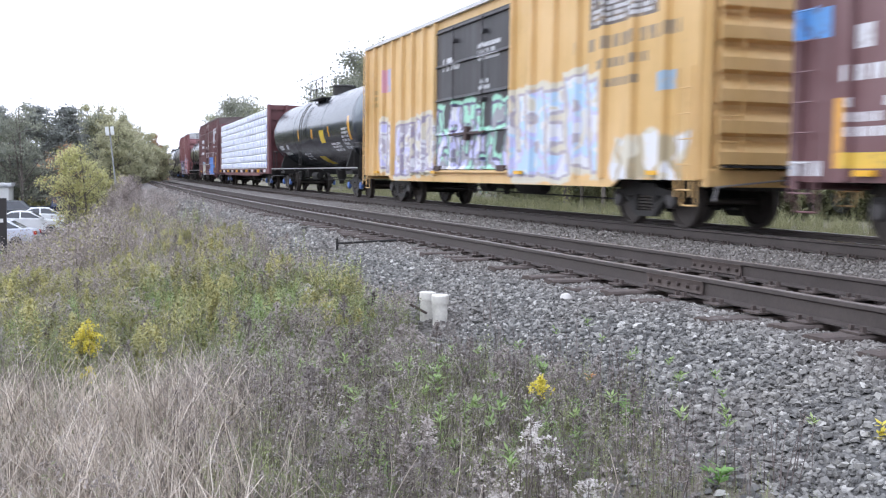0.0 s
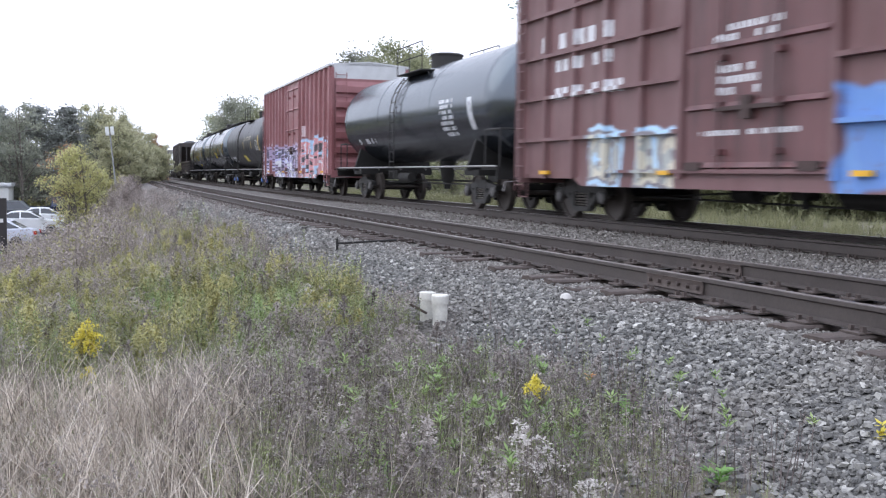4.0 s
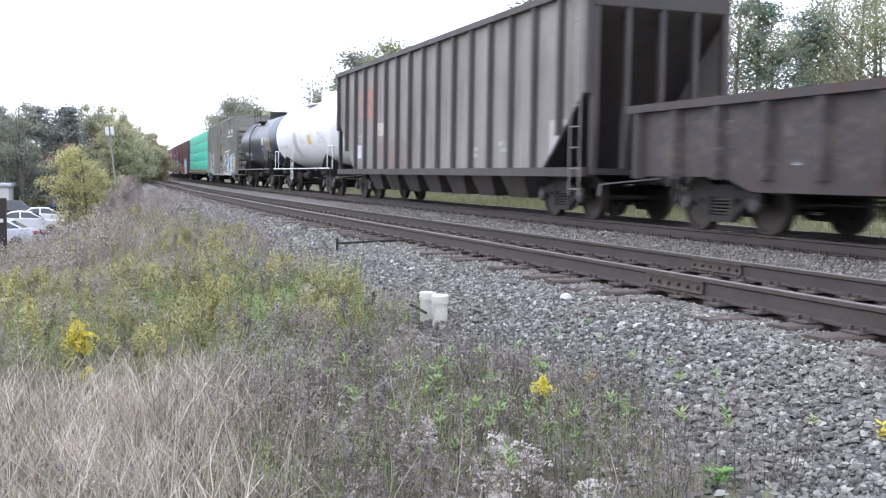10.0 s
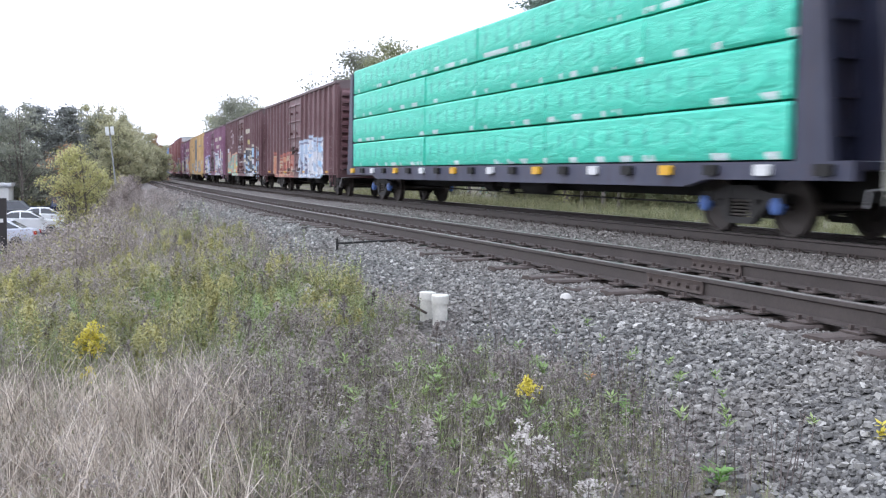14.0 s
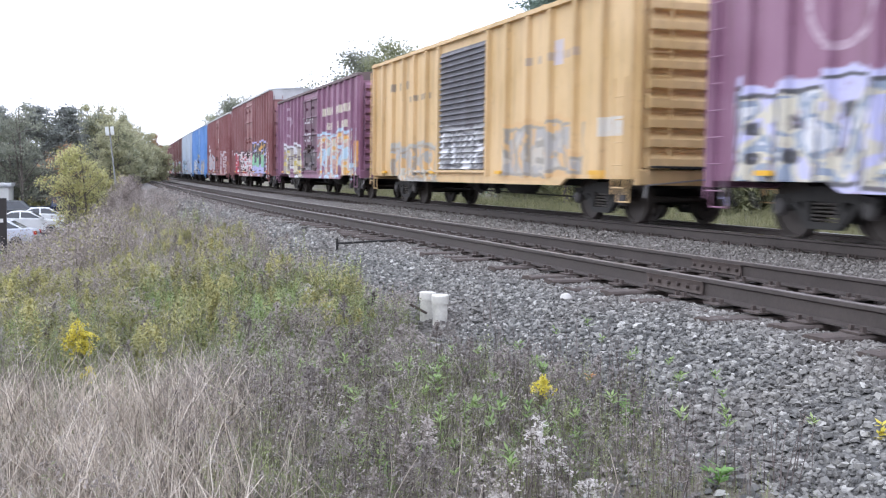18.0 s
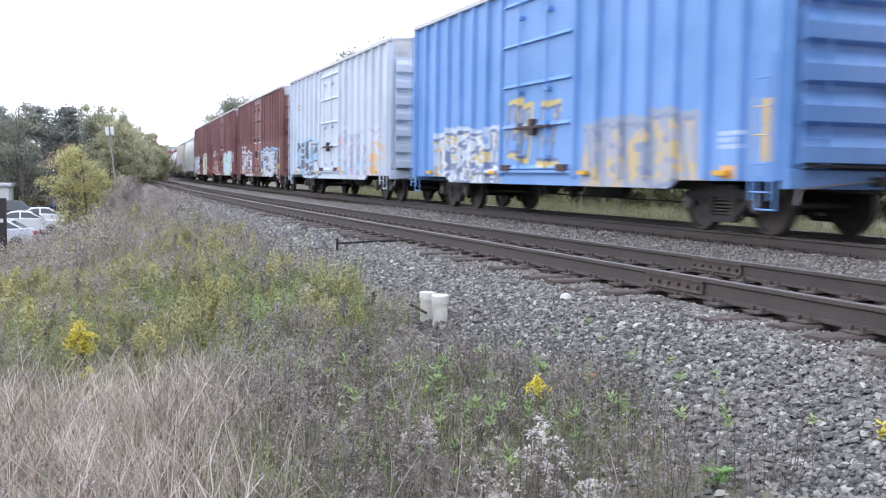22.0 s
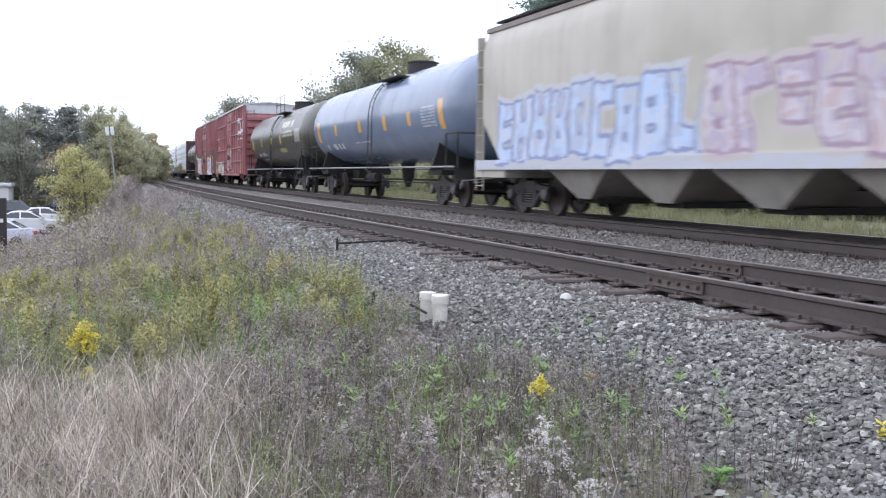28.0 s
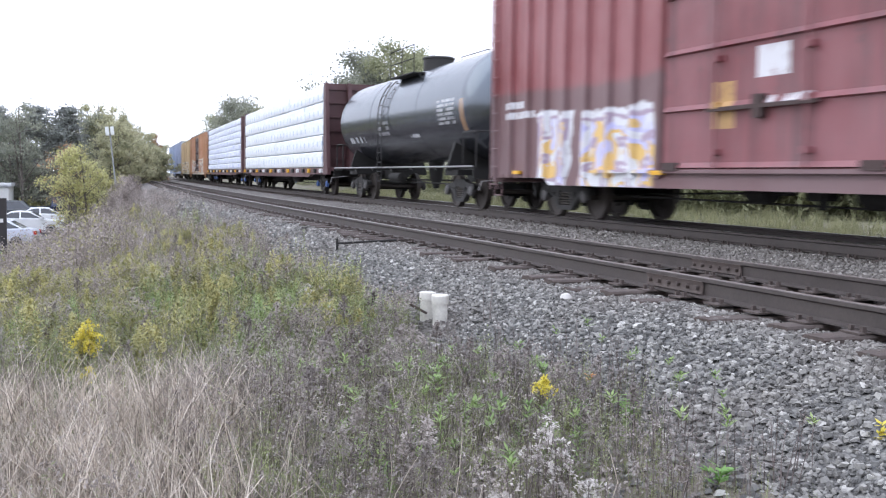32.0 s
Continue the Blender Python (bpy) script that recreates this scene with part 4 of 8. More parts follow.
def open_hopper(label, lo, hi, high, mat, coal_mat, post_mat):
    car, half = start_car("open_hopper", label, lo, hi, (hi - lo) / 2 - 2.1, False, "hopper car")
    slope = 2.3
    for e in (-1, 1):
        ya, yb = sorted((e * 1.42, e * 1.47))
        side = part("side_wall", Shape().prism([(-half + slope, 0.95), (half - slope, 0.95), (half - 0.3, 2.6), (half, high), (-half, high), (-half + 0.3, 2.6)], ya, yb), mat, car)
        part("side_sill", Shape().box(-half + 0.2, half - 0.2, *sorted((e * 1.36, e * 1.56)), 0.86, 1.04, 0.02), post_mat, car)
        for i in range(17):
            x = -half + 0.15 + (2 * half - 0.3) * i / 16
            low = 1.04 if abs(x) < half - 2.4 else 1.04 + (abs(x) - half + 2.4) * 0.62
            part("side_post", Shape().prism([(x - 0.1, e * 1.47), (x - 0.05, e * 1.58), (x + 0.05, e * 1.58), (x + 0.1, e * 1.47)], low, high - 0.06, "z"), post_mat, side)
        part("top_chord", Shape().box(-half - 0.05, half + 0.05, *sorted((e * 1.38, e * 1.6)), high - 0.06, high + 0.08, 0.02), post_mat, car)
        part("ladder", ladder_shape(half - 0.5, e * 1.6, 0.5, high - 0.1), mat, car)
        part("slope_sheet", Shape().prism([(e * (half - 0.02), high - 0.4), (e * (half - slope - 1.0), 1.0), (e * (half - slope - 1.06), 1.0), (e * (half - 0.08), high - 0.35)], -1.42, 1.42), post_mat, car)
        part("end_panel", Shape().box(*sorted((e * (half - 0.06), e * half)), -1.5, 1.5, high - 0.38, high + 0.06), post_mat, car)
        for y in (-1.42, -0.75, 0.0, 0.75, 1.42):
            part("end_post", Shape().box(*sorted((e * (half - 0.16), e * (half - 0.02))), y - 0.06, y + 0.06, 1.0, high - 0.36), post_mat, car)
        part("end_sill", Shape().box(*sorted((e * (half - 1.9), e * half)), -1.45, 1.45, 0.9, 1.02), post_mat, car)
    for i in range(7):
        x = -5.7 + 1.9 * i
        bay = Shape()
        bay.add([(x - 0.72, -1.34, 1.0), (x + 0.72, -1.34, 1.0), (x + 0.72, 1.34, 1.0), (x - 0.72, 1.34, 1.0), (x - 0.5, -1.1, 0.38), (x + 0.5, -1.1, 0.38), (x + 0.5, 1.1, 0.38), (x - 0.5, 1.1, 0.38)], [(0, 1, 5, 4), (1, 2, 6, 5), (2, 3, 7, 6), (3, 0, 4, 7), (4, 5, 6, 7), (3, 2, 1, 0)])
        part("discharge_bay", bay, post_mat, car)
    part("center_sill", Shape().box(-half, half, -0.2, 0.2, 0.72, 1.0), MAT_UNDER, car)
    load = new("coal_load")
    tagged(load, "heaped black coal filling the open hopper car", "coal", kind="stuff")
    ROLLING.append((load, (lo + hi) / 2, (hi - lo) / 2 - 2.1))
    nx, ny = 90, 16
    gx, gy = np.meshgrid(np.linspace(-half + 0.1, half - 0.1, nx), np.linspace(-1.36, 1.36, ny), indexing="ij")
    rs = np.random.RandomState(4)
    gz = high - 0.25 + 0.75 * (1 - (gy / 1.4) ** 2) * (0.72 + 0.28 * np.cos(gx * 1.3)) * ease(half - np.abs(gx), 0.1, 1.6) + rs.uniform(-0.05, 0.05, gx.shape)
    idx = np.arange(gx.size).reshape(gx.shape)
    f = np.stack([idx[:-1, :-1], idx[1:, :-1], idx[1:, 1:], idx[:-1, 1:]], -1).reshape(-1, 4)
    part("coal_heap", grid_mesh("coal_heap", np.stack([gx, gy, gz], -1).reshape(-1, 3), f, coal_mat, False), None, load)


# bay grime, darker than the body to carry the shade beneath it
MAT_BAY = plain("shaded_grimy_hopper_bay", (0.27, 0.25, 0.225), 0.85, 0.0, 2, 0.35, 0.3)


def covered_hopper(label, lo, hi, high, mat, roof_mat, bays=4, round_side=True, rim=None):
    car, half = start_car("covered_hopper", label, lo, hi, (hi - lo) / 2 - 2.1, False, "hopper car")
    hb = half - 0.5
    if round_side:
        sec = [(-1.30, 1.2), (-1.47, 1.7), (-1.58, 2.5), (-1.55, 3.3), (-1.42, high - 0.35), (-1.30, high)]
    else:
        sec = [(-1.50, 1.2), (-1.52, 2.5), (-1.52, high - 0.5), (-1.46, high - 0.25), (-1.36, high)]
    full = sec + [(-a, b) for a, b in reversed(sec)]
    v, f = [], []
    xs = [-hb, -hb + 0.5, -hb + 1.0, -2, 0, 2, hb - 1.0, hb - 0.5, hb]
    m = len(full)
    for x in xs:
        for yy, zz in full:
            low = 1.2 if abs(x) < hb - 0.9 else 1.2 + 0.9 * (abs(x) - hb + 1.0)
            v.append((x, yy, max(zz, low)))
    for q in range(len(xs) - 1):
        f += [(q * m + i, (q + 1) * m + i, (q + 1) * m + (i + 1) % m, q * m + (i + 1) % m) for i in range(m)]
    f += [tuple(range(m)), tuple(range(len(xs) * m - 1, (len(xs) - 1) * m - 1, -1))]
    body = part("hopper_body", Shape().add(v, f), mat, car)
    for e in (-1, 1):
        part("side_sill", Shape().box(-half + 0.2, half - 0.2, *sorted((e * 1.42, e * 1.58)), 1.0, 1.22, 0.02), mat, car)
        part("top_rim", Shape().box(-hb - 0.1, hb + 0.1, *sorted((e * 1.22, e * 1.42)), high - 0.05, high + 0.06, 0.02), rim or mat, car)
        for x in (-half + 0.3, half - 0.3):
            part("ladder", ladder_shape(x, e * 1.5, 0.5, high - 0.1), mat, car)
        end = Shape()
        for y in (-1.4, 1.4):
            end.box(*sorted((e * (half - 0.12), e * half)), y - 0.08, y + 0.08, 0.9, high - 0.1)
        end.box(*sorted((e * (half - 0.1), e * half)), -1.4, 1.4, high - 0.35, high - 0.2).box(*sorted((e * (half - 0.1), e * half)), -1.4, 1.4, 2.4, 2.5)
        part("end_frame", end, mat, car)
        part("slope_sheet", Shape().prism([(e * (half - 0.7), 2.6), (e * (half - 3.6), 0.95), (e * (half - 3.7), 0.95), (e * (half - 0.8), 2.65)], -1.4, 1.4), mat, car)
        part("end_sill", Shape().box(*sorted((e * (half - 1.8), e * half)), -1.5, 1.5, 0.82, 1.05, 0.02), mat, car)
        part("end_ladder", ladder_shape(e * (half + 0.05), -e * 0.9, 1.0, high, axis="y"), mat, car)
    span = (2 * half - 7.0) / bays
    for i in range(bays):
        x = -half + 3.5 + span * (i + 0.5)
        w = span * 0.48
        bay = Shape()
        bay.add([(x - w, -1.4, 1.1), (x + w, -1.4, 1.1), (x + w, 1.4, 1.1), (x - w, 1.4, 1.1), (x - 0.25, -1.15, 0.42), (x + 0.25, -1.15, 0.42), (x + 0.25, 1.15, 0.42), (x - 0.25, 1.15, 0.42)], [(0, 1, 5, 4), (1, 2, 6, 5), (2, 3, 7, 6), (3, 0, 4, 7), (4, 5, 6, 7), (3, 2, 1, 0)])
        part("discharge_bay", bay, MAT_BAY, car, "grimy hopper bay, darkened for the shade beneath the car")
        part("outlet_gate", Shape().box(x - 0.35, x + 0.35, -1.0, 1.0, 0.34, 0.44).rod((x, -1.3, 0.4), (x, 1.3, 0.4), 0.03), MAT_UNDER, car)
    walkway = Shape()
    for y in (-0.75, 0.75):
        walkway.box(-hb - 0.4, hb + 0.4, y - 0.3, y + 0.3, high + 0.26, high + 0.3)
        for i in range(9):
            x = -hb + 2 * hb * i / 8
            walkway.box(x - 0.03, x + 0.03, y - 0.28, y + 0.28, high, high + 0.26)
    part("roof_walkway", walkway, MAT_UNDER, car, "dark grating walkway on the roof")
    for i in range(4):
        x = -hb + 2 * hb * (i + 0.5) / 4
        part("roof_hatch", Shape().box(x - hb / 4 + 0.2, x + hb / 4 - 0.2, -0.32, 0.32, high - 0.02, high + 0.2, 0.03), roof_mat, car)
    part("center_sill", Shape().box(-half, half, -0.2, 0.2, 0.7, 1.0), MAT_UNDER, car)
    part("air_reservoir", Shape().lathe([(-0.6, 0.0), (-0.56, 0.18), (0.56, 0.18), (0.6, 0.0)], "x", 14, (half - 1.2, -0.5, 1.35)), MAT_UNDER, car)
    part("brake_wheel", Shape().lathe([(0, 0.25), (0.03, 0.27), (0.06, 0.25), (0.03, 0.23)], "x", 20, (half + 0.08, 0.6, 1.9)).rod((half, 0.6, 1.9), (half + 0.1, 0.6, 1.9), 0.03), MAT_UNDER, car)


# ---- the train, car by car in the order in which it passes ----
CREAM, WHITE, INK, ORANGE = (0.66, 0.62, 0.5), (0.72, 0.73, 0.76), (0.05, 0.05, 0.06), (0.8, 0.4, 0.05)
SKYB, LILAC, MINT = (0.45, 0.66, 0.85), (0.55, 0.55, 0.82), (0.35, 0.68, 0.52)
MAROON, PLUM, OCHRE = (0.155, 0.062, 0.065), (0.265, 0.105, 0.19), (0.70, 0.44, 0.15)
MAT_ROOF_DARK = plain("rust_stained_roof_sheet", (0.17, 0.13, 0.13), 0.75, 0.1, 2, 0.3, 0.2)
MAT_DOOR_BLACK = paint("black_door_paint", (0.03, 0.03, 0.034), dust_haze=0.05, marks=[(-2.2, -1.0, 3.55, 3.95, WHITE, 2), (0.2, 1.6, 3.6, 4.05, WHITE, 3), (0.3, 1.0, 2.9, 3.2, WHITE, 2)], tags=[(-2.7, 2.2, 0.9, 2.6, (WHITE, LILAC, (0.3, 0.3, 0.33), MINT), (0.1, 0.08, 0.16), 0.8)], wear=0.2)
MAT_DOOR_BROWN = paint("rusty_brown_door_paint", (0.075, 0.042, 0.04), marks=[(-1.0, 0.6, 2.9, 3.2, WHITE, 2), (-0.9, 0.1, 2.1, 2.6, WHITE, 3), (-1.3, 1.0, 1.5, 1.62, WHITE, 1)], wear=0.5, dust_haze=0.06)
MAT_DOOR_PLUM = paint("grimy_plum_door_paint", (0.17, 0.07, 0.115), marks=[(-1.2, 0.2, 2.95, 3.2, WHITE, 2), (-0.9, 0.1, 2.2, 2.6, WHITE, 3)], tags=[(-1.8, 1.0, 0.9, 1.9, ((0.1, 0.05, 0.06), (0.06, 0.05, 0.06), (0.3, 0.26, 0.28)), (0.07, 0.05, 0.055), -0.6)], wear=0.8, rust=(0.05, 0.036, 0.04), dust_haze=0.06)
MAT_DOOR_MAROON = paint("grimy_maroon_door_paint", (0.14, 0.052, 0.054), marks=[(-1.0, 0.6, 2.9, 3.2, WHITE, 2), (-0.9, 0.1, 2.1, 2.6, WHITE, 3), (-1.3, 1.0, 1.5, 1.62, WHITE, 1)], wear=0.7, rust=(0.05, 0.036, 0.036), dust_haze=0.08)
MAT_DOOR_GREY = paint("dark_grey_door_paint", (0.10, 0.10, 0.115), tags=[(-1.8, 1.4, 1.0, 1.9, (WHITE, (0.35, 0.35, 0.36)), INK, 0.6)], wear=0.3)
MAT_COAL = plain("coal", (0.02, 0.02, 0.022), 0.55, 0, 3, 0.4, 0.6, 18)


def train_head():
    m = paint("maroon_car_paint", MAROON, marks=[(-7.4, -6.2, 2.5, 2.95, WHITE, 1), (-7.3, -6.2, 2.1, 2.4, WHITE, 1), (-7.1, -6.0, 1.4, 1.95, WHITE, 3), (-8.1, -7.5, 2.7, 3.1, (0.1, 0.35, 0.75), 0), (-7.4, -7.12, 1.0, 1.9, ORANGE, 0), (-7.2, -5.5, 1.0, 1.2, (0.75, 0.5, 0.05), 0), (-8.1, -7.6, 0.9, 1.1, WHITE, 0)])
    boxcar("maroon boxcar with white stencils on the freight train", -11.3, 5.0, 4.95, m, (-1.6, 1.5), MAT_DOOR_BROWN)

    m = paint("ochre_yellow_car_paint", OCHRE, marks=[(5.3, 8.9, 3.2, 3.55, (0.25, 0.19, 0.12), 1), (6.1, 7.9, 2.85, 3.1, (0.2, 0.16, 0.11), 1), (6.2, 7.8, 2.5, 2.72, (0.2, 0.16, 0.11), 1), (8.2, 8.8, 2.3, 2.62, (0.25, 0.4, 0.55), 0), (5.8, 8.2, 3.62, 4.3, INK, 0), (5.9, 8.1, 3.68, 4.2, WHITE, 5), (-7.9, -7.3, 3.4, 4.1, (0.6, 0.25, 0.35), 0), (-7.3, -6.8, 3.4, 4.1, (0.3, 0.35, 0.65), 0), (-8.8, -8.3, 3.0, 3.6, (0.4, 0.28, 0.1), 3)],
              tags=[(-8.3, -2.7, 0.95, 2.4, (LILAC, WHITE, (0.45, 0.42, 0.5), WHITE, CREAM), (0.3, 0.26, 0.36), 0.75), (2.2, 6.4, 0.95, 2.7, (WHITE, LILAC, SKYB, WHITE, CREAM), (0.4, 0.36, 0.42), 0.9), (6.7, 9.3, 0.8, 1.6, (CREAM, WHITE, CREAM), (0.4, 0.33, 0.2), -1.2)], wear=0.15)
    boxcar("ochre yellow boxcar with black double doors and sprayed graffiti", -32.63, -13.3, 4.95, m, (-2.7, 2.2), MAT_DOOR_BLACK, posts=(7, 7), ribs=7, bogie=7.2)

    yel = (0.85, 0.6, 0.04)
    strips = [(-8.4, -8.2, 2.1, 2.9, ORANGE, 0), (-2.1, -1.9, 2.25, 2.75, ORANGE, 0), (0.8, 1.05, 2.3, 2.7, ORANGE, 0), (4.0, 4.2, 2.3, 2.7, ORANGE, 0), (7.3, 7.6, 2.1, 2.95, ORANGE, 0)]
    black = (0.006, 0.008, 0.013)
    m = paint("gloss_black_tank_paint", black, marks=strips + [(2.4, 3.2, 2.1, 2.6, yel, 0), (0.2, 1.3, 1.3, 1.6, yel, 0), (-7.4, -4.9, 2.0, 2.3, WHITE, 1), (-6.6, -5.0, 1.75, 1.92, WHITE, 1), (4.0, 5.6, 1.75, 2.1, WHITE, 3), (6.1, 7.2, 1.8, 2.6, WHITE, 6), (-2.4, -1.0, 1.5, 1.8, WHITE, 3)], wear=0.12, rough=0.2, rust=(0.07, 0.06, 0.055))
    tank_car("glossy black tank car with yellow labels and a railed platform", -52.4, -33.1, 1.5, m, 2.75, 0.6, -0.9, True, blue=True)

    deck = paint("red_oxide_deck_paint", (0.14, 0.035, 0.04), wear=0.3)
    wrap = wrap_material("white_printed_lumber_wrap", (0.88, 0.92, 0.98), (0.44, 0.5, 0.8), 0.62, True, 0.395)
    lumber_car("red centerbeam flatcar stacked with white wrapped lumber", -77.3, -52.55, -76.3, -53.5, 4.28, deck, wrap, 8, 6, "white plastic wrapped lumber packages stacked eight high", 4.45)

    m = paint("dull_maroon_car_paint", (0.15, 0.058, 0.058), marks=[(-7.2, -4.1, 3.4, 3.85, WHITE, 1), (-7.0, -4.1, 2.95, 3.3, WHITE, 1), (-7.0, -3.4, 2.4, 2.75, WHITE, 1), (5.3, 5.75, 3.15, 4.3, WHITE, 0), (5.75, 6.3, 4.0, 4.3, WHITE, 0), (5.75, 6.3, 3.15, 3.45, WHITE, 0), (6.45, 6.68, 3.2, 4.3, WHITE, 0), (6.68, 6.88, 3.9, 4.3, WHITE, 0), (6.86, 7.02, 3.5, 4.0, WHITE, 0), (7.0, 7.2, 3.2, 3.6, WHITE, 0), (7.2, 7.42, 3.2, 4.3, WHITE, 0), (5.3, 7.4, 2.85, 3.0, WHITE, 1), (4.2, 6.0, 2.05, 2.55, (0.4, 0.33, 0.33), 4), (6.5, 7.4, 2.3, 2.55, WHITE, 2), (7.6, 7.95, 1.2, 2.1, ORANGE, 0)],
              tags=[(1.7, 5.5, 0.75, 2.15, ((0.1, 0.25, 0.62), (0.13, 0.3, 0.66)), (0.1, 0.26, 0.62), -1.5), (-5.0, -1.9, 0.75, 1.6, (CREAM, (0.4, 0.42, 0.4), SKYB), (0.2, 0.18, 0.2), 0.7)], wear=0.3)
    boxcar("maroon boxcar with white lettering and a blue painted patch", -95.2, -79.05, 4.98, m, (-1.7, 1.6), MAT_DOOR_MAROON, posts=(5, 5), ribs=8, rails=4, roof=MAT_ROOF_DARK)

    m = paint("black_short_tank_paint", black, marks=[(-5.5, -3.4, 1.9, 2.15, WHITE, 1), (3.4, 4.4, 1.9, 2.9, WHITE, 7), (5.5, 5.8, 2.0, 2.8, WHITE, 0)], wear=0.12, rough=0.2, rust=(0.07, 0.06, 0.055))
    tank_car("black tank car with white stencils on the freight train", -112.35, -95.75, 1.45, m, 2.72, 0.0, -0.6, True)

    m = paint("brick_red_car_paint", (0.255, 0.077, 0.08), marks=[(6.5, 7.3, 2.0, 2.5, WHITE, 4), (2.1, 2.9, 2.45, 2.9, (0.62, 0.5, 0.52), 0), (-7.2, -5.7, 2.2, 2.75, WHITE, 2), (6.7, 7.3, 1.0, 1.25, ORANGE, 0), (6.7, 7.3, 1.3, 1.6, (0.35, 0.4, 0.48), 0)],
              tags=[(-7.6, 1.4, 0.65, 2.0, (WHITE, LILAC, (0.1, 0.09, 0.14), (0.5, 0.45, 0.6), (0.42, 0.34, 0.5)), (0.1, 0.07, 0.12), 0.9), (1.8, 7.4, 0.65, 2.1, (WHITE, (0.62, 0.3, 0.32), (0.05, 0.05, 0.06), SKYB), (0.75, 0.3, 0.3), 1.0)], wear=0.2)
    boxcar("brick red boxcar with a pale roof end and purple graffiti", -128.75, -112.8, 5.0, m, (-1.5, 1.6), m, ribs=6)


def train_tanks():
    black = (0.006, 0.008, 0.013)
    yel = (0.75, 0.6, 0.05)
    dull = paint("satin_black_tank_paint", (0.02, 0.021, 0.028), marks=[(-0.6, 0.6, 1.6, 1.95, yel, 0), (-7.6, -4.9, 1.6, 2.0, WHITE, 2), (5.9, 7.0, 2.15, 2.75, WHITE, 7), (7.1, 7.45, 2.1, 2.95, (0.6, 0.42, 0.1), 0), (1.0, 4.5, 2.8, 3.05, (0.45, 0.4, 0.3), 2), (0.75, 1.0, 2.3, 2.75, (0.5, 0.38, 0.12), 0), (4.1, 4.4, 2.3, 2.7, (0.5, 0.38, 0.12), 0), (7.2, 7.6, 1.3, 1.6, WHITE, 0)], wear=0.1, rough=0.42, rust=(0.06, 0.055, 0.05), dust_haze=0.02)
    tank_car("satin black tank car with yellow placards and a valve dome", -148.2, -129.35, 1.56, dull, 2.78, 0.4, -0.8, True, blue=True)
    for i, (lo, hi) in enumerate(((-167.0, -148.2), (-185.85, -167.0))):
        m = paint("gloss_black_long_tank_paint", black, marks=[(-8.1, -7.8, 2.2, 3.0, ORANGE, 0), (-2.6, -2.4, 2.3, 2.8, ORANGE, 0), (0.9, 1.15, 2.3, 2.7, ORANGE, 0), (1.7, 2.7, 2.0, 2.4, yel, 0), (4.1, 4.35, 2.3, 2.7, ORANGE, 0), (7.3, 7.55, 2.3, 3.1, ORANGE, 0), (-7.5, -5.3, 1.95, 2.25, WHITE, 1), (-6.7, -5.4, 1.68, 1.85, WHITE, 1), (5.5, 6.7, 2.1, 2.6, WHITE, 7), (0.4, 1.6, 1.35, 1.65, yel if i else black, 0), (7.3, 7.7, 1.3, 1.6, WHITE, 0), (-0.5, 0.6, 2.0, 2.1, WHITE, 1), (3.0, 3.9, 1.9, 2.0, WHITE, 1)], wear=0.1, rough=0.2, rust=(0.07, 0.06, 0.055))
        tank_car("long glossy black tank car with orange strips and a roof walkway", lo, hi, 1.58, m, 2.77, 0.2, -1.0, False, roof_walk=True)
    m = paint("sooty_brown_gondola_paint", (0.04, 0.032, 0.032), marks=[(-6.7, -5.6, 1.5, 1.85, WHITE, 1), (-6.6, -5.7, 1.2, 1.4, WHITE, 1), (-0.9, -0.2, 1.2, 1.75, (0.6, 0.62, 0.66), 0), (3.6, 4.4, 0.72, 0.92, (0.6, 0.58, 0.5), 0), (-7.9, -7.2, 1.1, 1.8, (0.4, 0.2, 0.06), 0), (-4.9, -3.6, 1.05, 1.8, (0.5, 0.58, 0.68), 2), (1.0, 2.2, 1.1, 1.7, (0.55, 0.55, 0.55), 3)], tags=[(-8.2, 8.2, 0.95, 1.9, ((0.04, 0.032, 0.032), (0.07, 0.054, 0.05), (0.034, 0.028, 0.028), (0.085, 0.062, 0.054)), (0.042, 0.034, 0.034), -0.45), (2.0, 3.6, 0.9, 1.85, ((0.3, 0.27, 0.2), (0.12, 0.09, 0.08)), (0.1, 0.08, 0.07), -0.7)], wear=0.6, dust_haze=0.04)
    gondola("low sooty brown gondola with ribbed sides", -204.0, -186.5, 2.05, m)
    m = paint("grimy_grey_hopper_paint", (0.24, 0.222, 0.205), marks=[(8.0, 8.8, 1.2, 2.0, (0.45, 0.42, 0.42), 0), (-7.2, -6.7, 1.4, 1.85, WHITE, 0), (-6.5, -6.0, 1.4, 1.85, WHITE, 0), (-7.2, -6.0, 1.95, 2.25, (0.4, 0.48, 0.58), 2), (-4.7, -4.0, 2.1, 2.5, CREAM, 0), (3.3, 4.0, 1.3, 1.6, (0.5, 0.5, 0.5), 2), (5.3, 6.0, 1.4, 1.7, (0.4, 0.42, 0.45), 2)], tags=[(-7.0, -5.1, 2.7, 3.7, ((0.5, 0.12, 0.1), (0.42, 0.2, 0.16), (0.3, 0.24, 0.21)), (0.24, 0.17, 0.15), -0.5), (-4.6, -1.0, 1.05, 1.95, ((0.24, 0.16, 0.13), (0.2, 0.19, 0.175)), (0.18, 0.15, 0.13), -0.6)], wear=0.45, rust=(0.09, 0.07, 0.06), dust_haze=0.1)
    open_hopper("tall grimy grey open hopper car heaped with coal", -225.2, -205.4, 4.45, m, MAT_COAL, paint("dark_hopper_post_paint", (0.045, 0.04, 0.039), wear=0.5, dust_haze=0.06))
